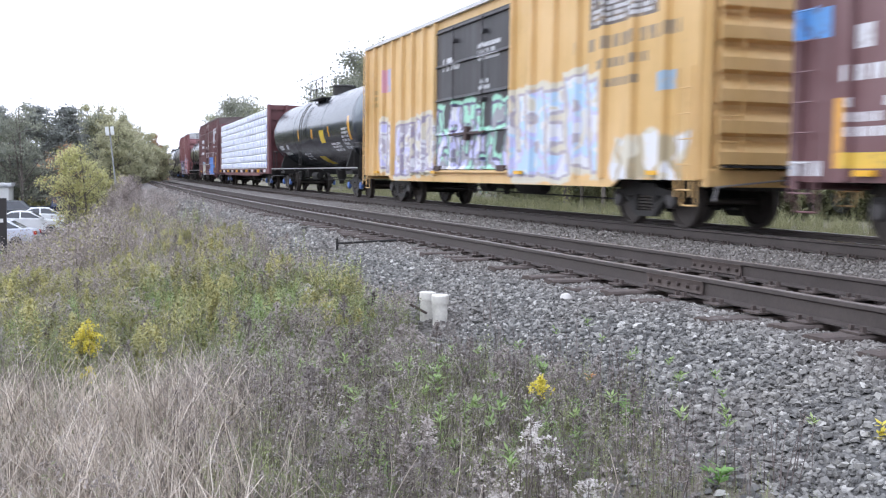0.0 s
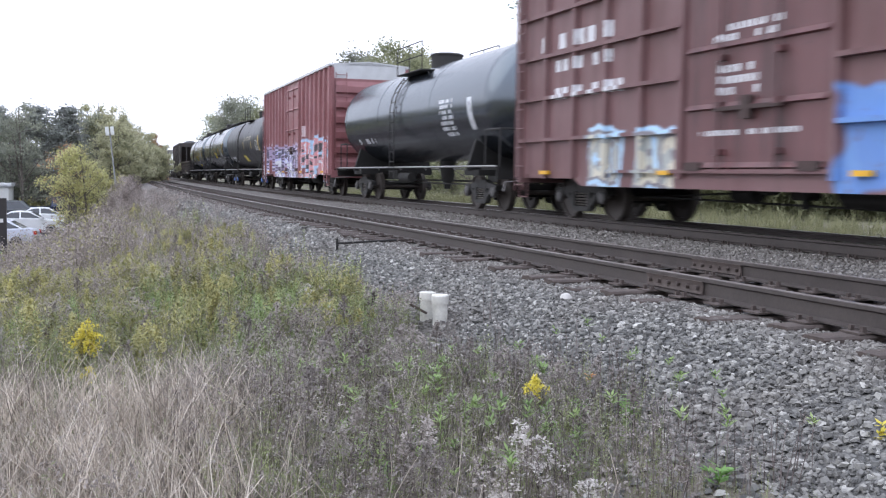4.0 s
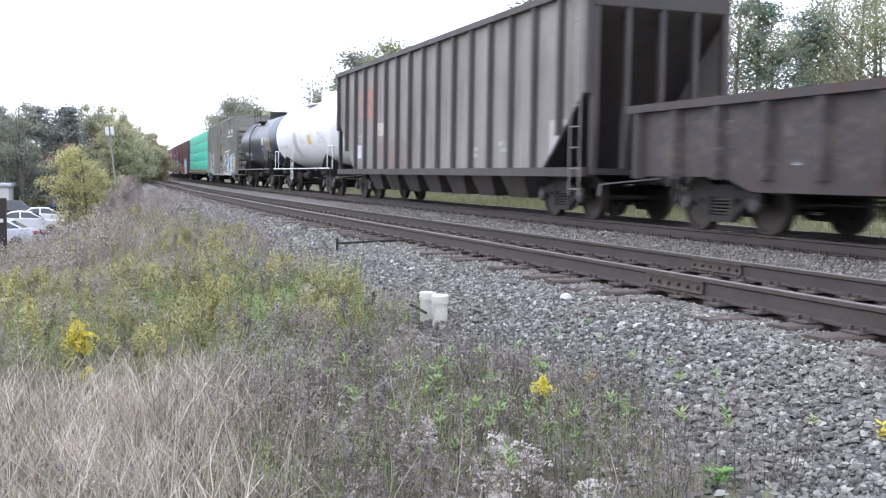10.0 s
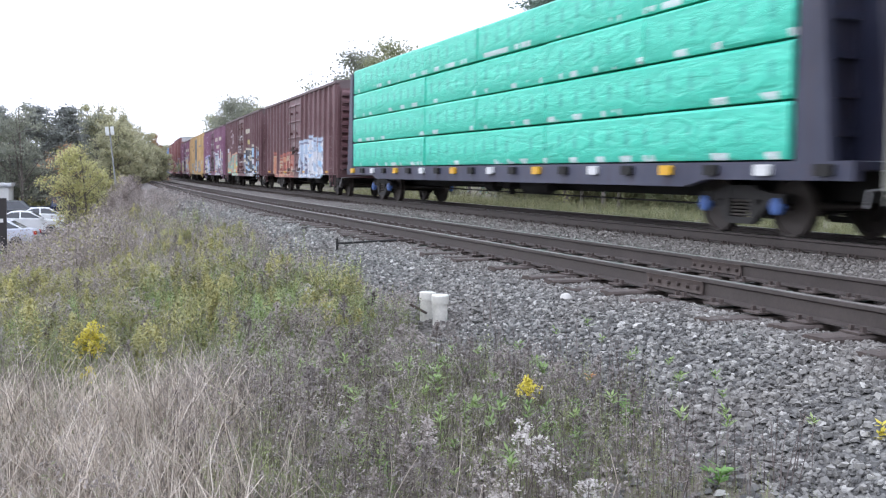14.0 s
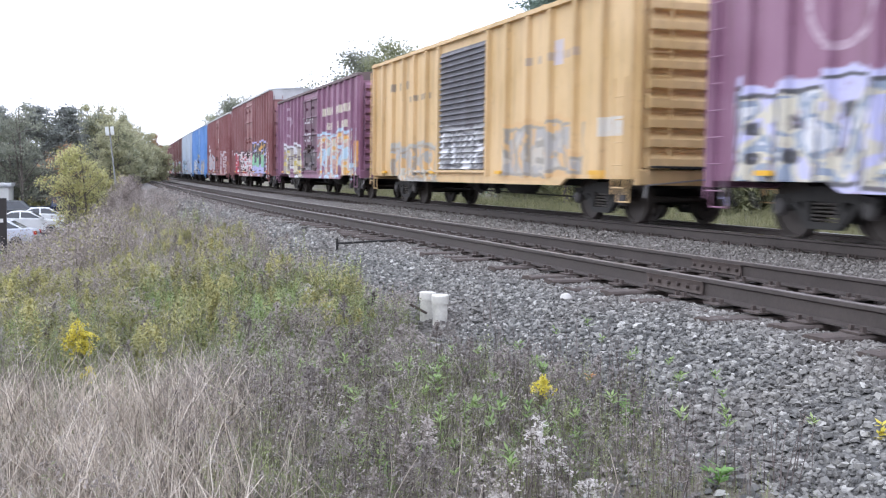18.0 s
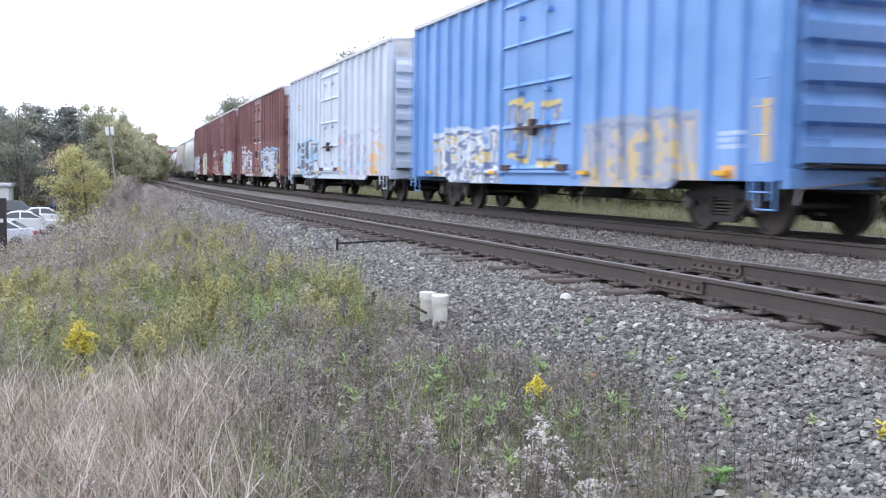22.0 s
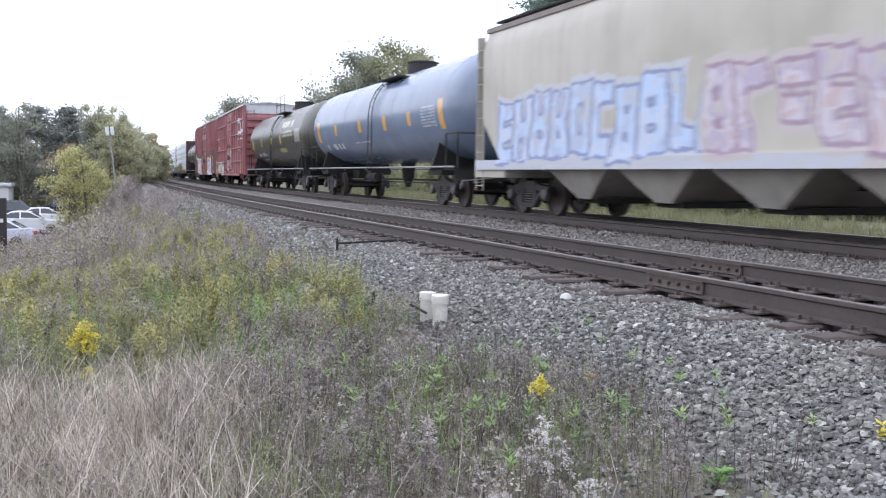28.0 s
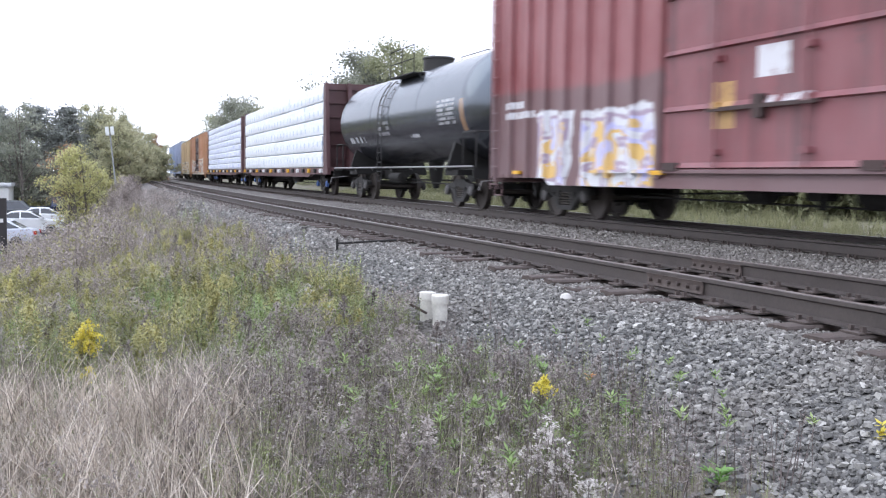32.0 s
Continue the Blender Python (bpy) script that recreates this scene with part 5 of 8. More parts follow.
    white = paint("white_tank_paint", (0.95, 0.96, 0.95), marks=[(1.8, 2.5, 2.1, 2.5, (0.8, 0.55, 0.05), 0), (-5.4, -3.2, 2.0, 2.3, (0.45, 0.5, 0.58), 1), (3.9, 5.2, 2.1, 2.6, (0.45, 0.5, 0.55), 6), (-1.5, -0.6, 1.6, 2.7, (0.6, 0.58, 0.55), 0), (0.2, 1.3, 2.2, 2.4, (0.5, 0.52, 0.55), 3)], wear=0.12, rough=0.35, rust=(0.4, 0.34, 0.27))
    tank_car("white tank car with grey stencils and a white dome", -240.4, -225.85, 1.48, white, 2.66, 0.3, -1.0, True, walk_mat=white, trim=white)
    m = paint("faded_black_tank_paint", (0.028, 0.03, 0.045), marks=[(5.4, 5.8, 1.9, 2.7, (0.5, 0.3, 0.08), 0), (-4.3, -1.9, 1.9, 2.2, WHITE, 1), (-4.0, -2.2, 1.65, 1.8, WHITE, 1), (4.1, 5.2, 2.1, 2.8, WHITE, 7), (3.0, 3.8, 2.4, 2.8, WHITE, 0), (3.0, 3.7, 1.7, 2.3, WHITE, 4), (1.9, 2.6, 1.5, 1.8, (0.5, 0.4, 0.12), 0), (-6.6, -6.4, 1.9, 2.7, (0.5, 0.3, 0.08), 0)], wear=0.15, rough=0.3, rust=(0.07, 0.06, 0.06))
    tank_car("short faded black tank car with many white stencils", -254.8, -240.4, 1.42, m, 2.62, 0.2, -0.9, True)
    m = paint("olive_grey_car_paint", (0.215, 0.212, 0.178), marks=[(4.6, 8.1, 3.5, 3.9, WHITE, 1), (4.6, 8.1, 3.28, 3.38, WHITE, 0), (9.2, 9.5, 1.1, 1.9, ORANGE, 0), (-5.6, -5.3, 1.3, 1.7, ORANGE, 0), (-9.5, 9.5, 0.72, 0.82, (0.5, 0.5, 0.5), 3)],
              tags=[(2.5, 6.3, 0.85, 2.2, (WHITE, (0.62, 0.5, 0.2), (0.45, 0.42, 0.45), WHITE), (0.16, 0.16, 0.17), 0.7), (6.3, 9.0, 0.85, 1.95, ((0.2, 0.6, 0.68), WHITE, (0.25, 0.65, 0.72), SKYB), (0.4, 0.4, 0.45), 0.9), (-9.3, -5.0, 0.7, 2.2, ((0.45, 0.45, 0.43), (0.22, 0.21, 0.18), (0.5, 0.5, 0.5)), (0.2, 0.2, 0.18), 0.6)], wear=0.25, rust=(0.09, 0.075, 0.06))
    dm = paint("olive_grey_door_paint", (0.19, 0.187, 0.155), marks=[(-0.4, 2.2, 2.55, 2.68, (0.6, 0.42, 0.06), 2)], wear=0.5, rust=(0.07, 0.06, 0.05))
    boxcar("long olive-grey boxcar with slatted doors and cyan graffiti", -274.4, -255.3, 4.5, m, (-0.5, 2.4), dm, posts=(9, 8), ribs=8, roof=m, end_mat=m, bars=True, cap=0.55, bogie=7.1)
    deck = paint("navy_deck_paint", (0.03, 0.035, 0.07), wear=0.25)
    wrap = wrap_material("green_lumber_wrap", (0.075, 0.66, 0.48), (0.04, 0.42, 0.33), 0.66, False, 0.84)
    lumber_car("navy blue centerbeam flatcar stacked with green wrapped lumber", -300.1, -274.95, -299.3, -276.2, 4.47, deck, wrap, 4, 6, "green plastic wrapped lumber packages stacked four high", 4.35)


def train_boxes():
    m = paint("brown_maroon_car_paint", (0.15, 0.065, 0.07), marks=[(-0.6, 0.4, 1.6, 3.2, (0.25, 0.2, 0.2), 4)], tags=[(-6.1, -0.3, 0.75, 1.7, ((0.6, 0.3, 0.18), (0.55, 0.45, 0.3), (0.45, 0.14, 0.1)), (0.3, 0.1, 0.08), 0.8), (0.8, 6.2, 0.75, 2.2, (SKYB, WHITE, (0.5, 0.6, 0.72)), (0.2, 0.2, 0.28), 0.8)], wear=0.35)
    boxcar("brown-maroon boxcar with orange and pale blue graffiti", -318.3, -301.7, 4.25, m, (-1.6, 1.5), m, ribs=11, cap=0.2, roof=MAT_ROOF_DARK)
    m = paint("faded_maroon_car_paint", (0.16, 0.07, 0.078), marks=[(2.6, 5.1, 2.55, 2.95, (0.65, 0.55, 0.2), 1), (1.9, 4.3, 3.2, 3.6, CREAM, 1), (-5.65, -4.25, 2.4, 3.8, (0.45, 0.34, 0.35), -1), (-5.4, -4.5, 3.2, 3.35, (0.45, 0.34, 0.35), 0), (-7.4, -6.7, 2.2, 2.5, WHITE, 0)],
              tags=[(-7.2, -1.7, 0.7, 2.0, ((0.65, 0.4, 0.3), MINT, CREAM, (0.7, 0.55, 0.1), (0.65, 0.4, 0.3)), (0.3, 0.45, 0.4), 0.8), (1.6, 7.9, 0.65, 2.2, (WHITE, INK, SKYB, (0.3, 0.32, 0.36), CREAM), (0.08, 0.08, 0.1), 1.1)], wear=0.3)
    boxcar("faded maroon boxcar with a ring emblem and bold graffiti", -336.7, -320.4, 4.28, m, (-1.6, 1.5), MAT_DOOR_MAROON, ribs=11, cap=0.2, roof=MAT_ROOF_DARK)
    m = paint("plum_car_paint", PLUM, marks=[(1.9, 7.0, 3.25, 3.65, CREAM, 1), (2.5, 6.6, 2.7, 3.05, CREAM, 1), (7.4, 7.8, 1.1, 1.5, ORANGE, 0), (-5.9, -4.5, 2.5, 3.9, (0.5, 0.36, 0.45), -1), (-5.65, -4.75, 3.3, 3.45, (0.5, 0.36, 0.45), 0)],
              tags=[(-7.4, -2.1, 0.75, 2.1, (WHITE, (0.28, 0.34, 0.45), CREAM, LILAC), INK, 0.75), (1.3, 7.7, 0.75, 2.3, (WHITE, CREAM, (0.3, 0.38, 0.5), WHITE), (0.2, 0.16, 0.2), 0.9)], wear=0.25)
    boxcar("plum boxcar with cream lettering and white graffiti", -355.0, -339.07, 4.26, m, (-2.0, 1.2), MAT_DOOR_PLUM, ribs=11, cap=0.2, roof=MAT_ROOF_DARK)
    m = paint("golden_yellow_car_paint", (0.68, 0.455, 0.195), marks=[(3.7, 6.0, 3.2, 3.45, (0.4, 0.3, 0.22), 1), (-7.2, -4.6, 3.35, 3.7, (0.22, 0.17, 0.12), 1), (-5.0, -2.4, 2.95, 3.2, (0.22, 0.17, 0.12), 1), (6.95, 7.7, 1.6, 1.95, (0.62, 0.6, 0.55), 0), (6.5, 7.1, 0.78, 0.98, (0.9, 0.5, 0.03), 0), (4.9, 5.3, 3.1, 3.6, (0.55, 0.5, 0.55), 0)],
              tags=[(2.3, 6.3, 0.95, 1.9, ((0.55, 0.5, 0.42), (0.4, 0.38, 0.36), (0.66, 0.41, 0.16)), (0.3, 0.27, 0.22), 0.6), (-6.3, -1.9, 0.75, 1.6, ((0.6, 0.58, 0.5), (0.66, 0.41, 0.16), (0.4, 0.4, 0.38)), (0.35, 0.28, 0.2), 0.6)], wear=0.25)
    boxcar("golden yellow boxcar with louvred grey doors", -373.5, -357.1, 4.3, m, (-1.8, 1.4), MAT_DOOR_GREY, posts=(6, 6), ribs=9, cap=0.2, louvre=True, roof=m)
    m = paint("deep_plum_car_paint", PLUM, marks=[(2.0, 7.0, 3.1, 3.55, CREAM, 1), (2.7, 6.6, 2.55, 2.95, CREAM, 1), (7.65, 7.9, 1.1, 2.0, ORANGE, 0), (-5.75, -4.35, 2.5, 3.9, (0.5, 0.36, 0.45), -1), (-5.5, -4.6, 3.3, 3.45, (0.5, 0.36, 0.45), 0)],
              tags=[(-6.2, -1.9, 0.75, 2.0, (CREAM, (0.6, 0.5, 0.15), (0.45, 0.4, 0.36), WHITE), (0.2, 0.16, 0.16), 0.65), (1.4, 7.5, 0.7, 2.25, ((0.75, 0.42, 0.1), CREAM, (0.62, 0.42, 0.34), (0.5, 0.68, 0.72), (0.48, 0.66, 0.78)), (0.42, 0.2, 0.2), 0.9)], wear=0.3)
    boxcar("plum boxcar with cream lettering and light blue graffiti", -391.2, -375.3, 4.26, m, (-1.8, 1.3), MAT_DOOR_PLUM, ribs=11, cap=0.2, roof=MAT_ROOF_DARK)
    m = paint("red_brown_car_paint", (0.26, 0.085, 0.085), marks=[(6.4, 7.1, 2.0, 2.5, WHITE, 4), (-7.6, -6.3, 2.0, 2.4, WHITE, 2), (7.1, 7.7, 0.75, 0.95, (0.75, 0.5, 0.06), 0)],
              tags=[(-6.3, 1.3, 0.65, 2.0, ((0.6, 0.06, 0.09), WHITE, (0.5, 0.07, 0.1), (0.1, 0.05, 0.06)), (0.75, 0.7, 0.7), 0.95), (1.5, 7.0, 0.85, 2.4, ((0.5, 0.5, 0.78), LILAC, (0.3, 0.66, 0.42), (0.36, 0.68, 0.4), (0.78, 0.44, 0.08)), (0.07, 0.06, 0.08), 2.8), (7.1, 7.9, 0.9, 1.9, ((0.6, 0.1, 0.12), WHITE), (0.5, 0.1, 0.1), 0.7)], wear=0.2)
    boxcar("tall red-brown boxcar with rainbow graffiti and pale roof ends", -409.8, -393.7, 5.12, m, (-1.8, 1.5), m, ribs=6, posts=(7, 7))
    m = paint("oxide_red_car_paint", (0.27, 0.082, 0.082), marks=[(-0.1, 0.9, 3.1, 3.4, WHITE, 3), (-7.2, -5.4, 2.2, 3.2, WHITE, 3), (6.5, 7.2, 1.9, 2.6, WHITE, 4), (6.6, 7.1, 1.2, 1.6, (0.6, 0.25, 0.12), 0)],
              tags=[(1.5, 6.4, 0.75, 2.3, ((0.27, 0.082, 0.082), (0.62, 0.5, 0.5), (0.27, 0.082, 0.082)), (0.6, 0.52, 0.54), 1.0), (-7.6, -2.0, 0.75, 2.0, ((0.5, 0.42, 0.42), (0.27, 0.082, 0.082), (0.45, 0.5, 0.55)), (0.6, 0.5, 0.5), 0.8)], wear=0.2)
    boxcar("tall oxide red boxcar with pale outline graffiti", -428.1, -412.2, 4.95, m, (-1.7, 1.3), m, ribs=6)
    m = paint("bright_blue_car_paint", (0.13, 0.33, 0.70), marks=[(7.45, 7.8, 1.1, 2.0, (0.75, 0.5, 0.12), 0), (6.4, 7.1, 1.3, 1.6, (0.6, 0.7, 0.8), 3), (6.5, 7.0, 0.85, 1.05, ORANGE, 0)],
              tags=[(-6.2, -1.7, 0.7, 1.9, ((0.75, 0.8, 0.85), (0.2, 0.26, 0.4), (0.7, 0.76, 0.84), (0.62, 0.5, 0.2), (0.6, 0.68, 0.8)), (0.12, 0.18, 0.32), 0.7), (-1.5, 1.2, 1.3, 2.3, ((0.13, 0.33, 0.7), (0.2, 0.3, 0.5), (0.65, 0.5, 0.15)), (0.1, 0.15, 0.3), 0.6), (2.0, 6.2, 0.7, 1.8, ((0.36, 0.38, 0.45), (0.6, 0.46, 0.2), (0.42, 0.42, 0.46), (0.3, 0.36, 0.47)), (0.2, 0.26, 0.4), 0.8)], wear=0.12, rust=(0.1, 0.12, 0.2))
    boxcar("tall bright blue boxcar with sprayed letters low on its side", -446.7, -430.7, 4.95, m, (-1.7, 1.7), m, ribs=6)
    m = paint("pale_blue_white_car_paint", (0.60, 0.68, 0.78), marks=[(-6.6, -5.8, 3.6, 3.9, (0.5, 0.5, 0.4), 2)],
              tags=[(-6.8, -1.7, 0.75, 2.1, ((0.35, 0.55, 0.72), WHITE, (0.16, 0.18, 0.22), SKYB), (0.12, 0.14, 0.18), 0.8), (1.4, 7.2, 0.8, 2.35, ((0.62, 0.7, 0.8), SKYB, (0.72, 0.5, 0.36), LILAC, (0.62, 0.7, 0.8), (0.62, 0.69, 0.78)), (0.46, 0.5, 0.62), 0.9), (5.8, 7.9, 0.9, 2.0, ((0.75, 0.5, 0.2), (0.62, 0.7, 0.8)), (0.6, 0.6, 0.65), 0.8)], wear=0.12, rust=(0.35, 0.3, 0.28))
    boxcar("tall pale blue-white boxcar with pastel graffiti", -465.3, -449.2, 4.97, m, (-1.7, 1.4), m, ribs=7)
    m = paint("rust_brown_car_paint", (0.195, 0.07, 0.066), marks=[(-6.8, -4.9, 2.1, 2.55, WHITE, 2), (-1.2, 1.3, 2.5, 2.62, WHITE, 1), (6.6, 7.3, 1.1, 1.35, (0.8, 0.75, 0.05), 0), (-0.2, 0.4, 1.6, 2.1, WHITE, 0)], band=(2.55, (0.235, 0.098, 0.092)),
              tags=[(-7.0, -1.7, 0.7, 1.95, (WHITE, (0.55, 0.4, 0.42), (0.4, 0.42, 0.5), WHITE), (0.16, 0.12, 0.12), 0.8), (1.7, 7.9, 0.65, 2.05, (SKYB, WHITE, (0.6, 0.64, 0.68), WHITE, (0.35, 0.36, 0.4), SKYB), (0.13, 0.15, 0.19), 0.62)], wear=0.22)
    boxcar("tall rust-brown boxcar with white and black graffiti", -484.05, -467.85, 5.0, m, (-1.6, 1.7), m, ribs=6, cap=0.4)
    m = paint("russet_car_paint", (0.195, 0.066, 0.066), marks=[(-7.0, -5.1, 2.1, 2.6, WHITE, 3), (-3.6, -2.7, 2.0, 2.6, WHITE, 3), (-1.2, 1.3, 2.5, 2.62, WHITE, 1), (-0.2, 0.4, 1.6, 2.0, WHITE, 0)],
              tags=[(-6.9, -1.2, 0.7, 1.8, ((0.4, 0.4, 0.36), (0.6, 0.12, 0.1), (0.4, 0.52, 0.58), (0.195, 0.066, 0.066)), (0.3, 0.2, 0.2), 1.2), (1.5, 7.6, 0.65, 2.1, ((0.6, 0.74, 0.8), (0.5, 0.55, 0.2), (0.62, 0.72, 0.78), (0.5, 0.66, 0.72)), (0.66, 0.76, 0.8), 1.0)], wear=0.22)
    boxcar("tall russet boxcar with pale blue and olive graffiti", -502.8, -486.65, 5.0, m, (-1.4, 1.5), m, ribs=6, cap=0.4)
    m = paint("warm_brown_car_paint", (0.2, 0.07, 0.068), marks=[(-1.2, 1.2, 2.5, 2.62, WHITE, 1), (6.7, 7.3, 1.1, 1.35, (0.8, 0.75, 0.05), 0), (7.5, 7.8, 3.0, 3.4, WHITE, 2)],
              tags=[(-7.7, -1.7, 0.7, 2.1, ((0.7, 0.76, 0.85), WHITE, (0.6, 0.66, 0.78)), (0.14, 0.12, 0.14), 1.3), (1.9, 6.9, 0.65, 2.3, ((0.68, 0.68, 0.58), (0.64, 0.64, 0.56)), (0.12, 0.1, 0.09), 1.6)], wear=0.22)
    boxcar("tall warm brown boxcar with white bubble graffiti", -521.4, -505.25, 5.0, m, (-1.6, 1.4), m, ribs=6, cap=0.4)


def train_tail():
    m = paint("pale_grey_hopper_paint", (0.58, 0.62, 0.64), marks=[(-1.0, -0.2, 2.5, 3.0, (0.35, 0.38, 0.42), 3), (3.5, 5.5, 1.5, 1.8, (0.25, 0.27, 0.3), 2), (5.5, 5.9, 1.4, 2.4, (0.68, 0.58, 0.42), 0)], wear=0.12, rough=0.35, rust=(0.35, 0.32, 0.28))
    covered_hopper("rounded pale grey covered hopper car", -539.75, -522.2, 4.32, m, MAT_GALV, 3, True)
    m = paint("beige_hopper_paint", (0.44, 0.41, 0.345), marks=[(6.4, 7.8, 3.35, 3.8, (0.35, 0.36, 0.4), 1), (-9.0, 9.0, 1.0, 1.22, (0.46, 0.48, 0.56), 0), (6.4, 7.2, 1.05, 1.2, ORANGE, 0)],
              tags=[(-7.9, 0.2, 1.2, 2.55, ((0.5, 0.56, 0.7), (0.42, 0.55, 0.74), (0.4, 0.46, 0.62), (0.46, 0.48, 0.52)), (0.2, 0.24, 0.42), 0.75), (0.2, 5.6, 1.2, 2.5, ((0.5, 0.38, 0.4), (0.55, 0.5, 0.56), (0.42, 0.36, 0.46), (0.48, 0.43, 0.42)), (0.3, 0.2, 0.28), 0.75)], wear=0.15, rust=(0.3, 0.26, 0.22))
    rim = paint("brown_rim_paint", (0.17, 0.14, 0.12), wear=0.3)
    covered_hopper("beige covered hopper car with pastel blue and pink graffiti", -559.4, -541.0, 4.25, m, m, 4, False, rim)
    m = paint("slate_blue_tank_paint", (0.17, 0.22, 0.315), marks=[(-7.5, -7.15, 2.1, 2.9, ORANGE, 0), (-4.6, -4.25, 2.3, 2.7, ORANGE, 0), (-1.1, -0.75, 2.3, 2.7, ORANGE, 0), (2.0, 2.3, 2.25, 2.7, ORANGE, 0), (4.6, 4.9, 2.3, 2.7, ORANGE, 0), (7.4, 7.75, 2.1, 2.9, ORANGE, 0), (-6.5, -3.8, 1.8, 2.1, WHITE, 1), (5.9, 7.1, 2.2, 2.8, (0.5, 0.52, 0.55), 7), (-2.0, 0.0, 1.95, 2.02, WHITE, 1)], wear=0.12, rough=0.22, rust=(0.12, 0.13, 0.16))
    tank_car("slate blue tank car with orange strips and a full ladder", -579.2, -560.1, 1.47, m, 2.72, 1.6, 0.9, False)
    m = paint("olive_black_tank_paint", (0.055, 0.054, 0.043), marks=[(2.7, 5.6, 3.05, 3.5, CREAM, 1), (2.7, 5.6, 2.6, 2.95, CREAM, 2), (6.2, 7.5, 2.3, 2.9, (0.35, 0.35, 0.33), 0), (-7.2, -6.8, 2.2, 2.7, (0.6, 0.5, 0.1), 0), (-4.0, -3.7, 2.3, 2.7, (0.6, 0.5, 0.1), 0), (-0.6, -0.3, 2.3, 2.7, (0.6, 0.5, 0.1), 0), (2.2, 2.5, 2.3, 2.7, (0.6, 0.5, 0.1), 0), (-6.0, -3.4, 1.8, 2.05, WHITE, 1), (-5.7, -3.8, 1.58, 1.7, WHITE, 1), (1.6, 3.4, 1.9, 2.1, (0.4, 0.35, 0.15), 0)], wear=0.15, rough=0.3, rust=(0.1, 0.09, 0.06))
    tank_car("dark olive tank car with cream lettering", -598.3, -579.2, 1.44, m, 2.7, 1.2, 0.3, True)
    m = paint("rail_red_car_paint", (0.28, 0.075, 0.08), marks=[(5.1, 5.5, 3.2, 4.3, WHITE, 0), (5.5, 6.1, 4.0, 4.3, WHITE, 0), (5.5, 6.1, 3.2, 3.5, WHITE, 0), (6.28, 6.5, 3.2, 4.3, WHITE, 0), (6.5, 6.7, 3.9, 4.3, WHITE, 0), (6.68, 6.84, 3.5, 4.0, WHITE, 0), (6.82, 7.02, 3.2, 3.6, WHITE, 0), (7.02, 7.24, 3.2, 4.3, WHITE, 0), (5.2, 7.3, 2.95, 3.1, WHITE, 1), (-7.2, -5.9, 2.55, 3.5, (0.5, 0.36, 0.37), 3), (7.4, 7.9, 1.1, 2.0, (0.55, 0.5, 0.25), 5), (5.3, 6.2, 1.6, 2.6, (0.45, 0.3, 0.3), 6)],
              tags=[(-8.0, -3.8, 0.65, 1.7, (CREAM, (0.6, 0.58, 0.52), CREAM), (0.42, 0.36, 0.32), -0.9), (-1.4, 1.0, 1.0, 2.4, ((0.5, 0.42, 0.46), (0.4, 0.28, 0.3), (0.28, 0.075, 0.08)), (0.34, 0.2, 0.22), 0.5)], wear=0.2)
    boxcar("red boxcar with a white emblem and a pale roof end", -615.3, -598.95, 5.0, m, (-1.6, 1.6), m, ribs=8, rails=4, posts=(5, 5))
    m = paint("two_tone_red_car_paint", (0.275, 0.066, 0.07), marks=[(6.1, 7.8, 1.75, 2.25, WHITE, 4), (-2.1, -1.0, 3.7, 4.1, WHITE, 3), (0.3, 1.8, 3.8, 4.1, WHITE, 3), (-9.2, -7.7, 2.1, 2.55, WHITE, 2), (8.3, 9.0, 0.85, 1.15, ORANGE, 0), (8.9, 9.3, 1.3, 2.2, (0.6, 0.4, 0.15), 0), (0.6, 1.1, 1.7, 2.1, WHITE, 0)], band=(2.62, (0.13, 0.07, 0.07)),
              tags=[(-7.6, -3.0, 0.7, 2.0, (WHITE, (0.75, 0.5, 0.15), LILAC, WHITE), (0.4, 0.3, 0.4), 0.9), (2.7, 7.0, 0.6, 2.0, (WHITE, LILAC, WHITE, (0.78, 0.5, 0.15)), (0.3, 0.3, 0.4), 0.9)], wear=0.15)
    door = paint("worn_red_door_paint", (0.225, 0.052, 0.06), marks=[(-1.9, -0.9, 3.7, 4.1, WHITE, 3), (0.3, 1.8, 3.8, 4.1, WHITE, 3), (-0.3, 0.4, 2.3, 2.75, WHITE, 0), (-0.5, 0.9, 1.9, 2.1, WHITE, 1), (-1.2, -0.8, 1.6, 2.3, (0.5, 0.3, 0.1), 0)], wear=0.55, rust=(0.06, 0.04, 0.042))
    boxcar("long red boxcar faded dark along its lower half with graffiti", -637.1, -617.5, 5.02, m, (-2.7, 2.4), door, posts=(8, 8), ribs=7, bogie=7.1)
    m = paint("plain_black_tank_paint", (0.024, 0.024, 0.03), marks=[(-6.2, -3.6, 1.95, 2.25, WHITE, 1), (-1.6, -0.4, 2.1, 2.6, (0.4, 0.4, 0.42), 3), (4.3, 5.6, 2.2, 2.9, (0.5, 0.5, 0.5), 6), (1.5, 2.4, 1.95, 2.1, WHITE, 1), (6.0, 6.3, 2.0, 2.8, (0.35, 0.2, 0.1), 0)], wear=0.12, rough=0.2, rust=(0.07, 0.06, 0.06))
    tank_car("plain black tank car with small white stencils", -653.5, -637.75, 1.45, m, 2.7, 0.3, -0.9, True)
    deck = paint("dark_red_deck_paint", (0.085, 0.03, 0.032), wear=0.35)
    wrap = wrap_material("white_lumber_wrap", (0.86, 0.9, 0.95), (0.5, 0.6, 0.74), 0.9, False, 0.62)
    lumber_car("dark red centerbeam flatcar with white wrapped lumber", -678.4, -653.95, -677.5, -654.9, 4.4, deck, wrap, 5, 6, "white plastic wrapped lumber packages stacked five high", 4.42)
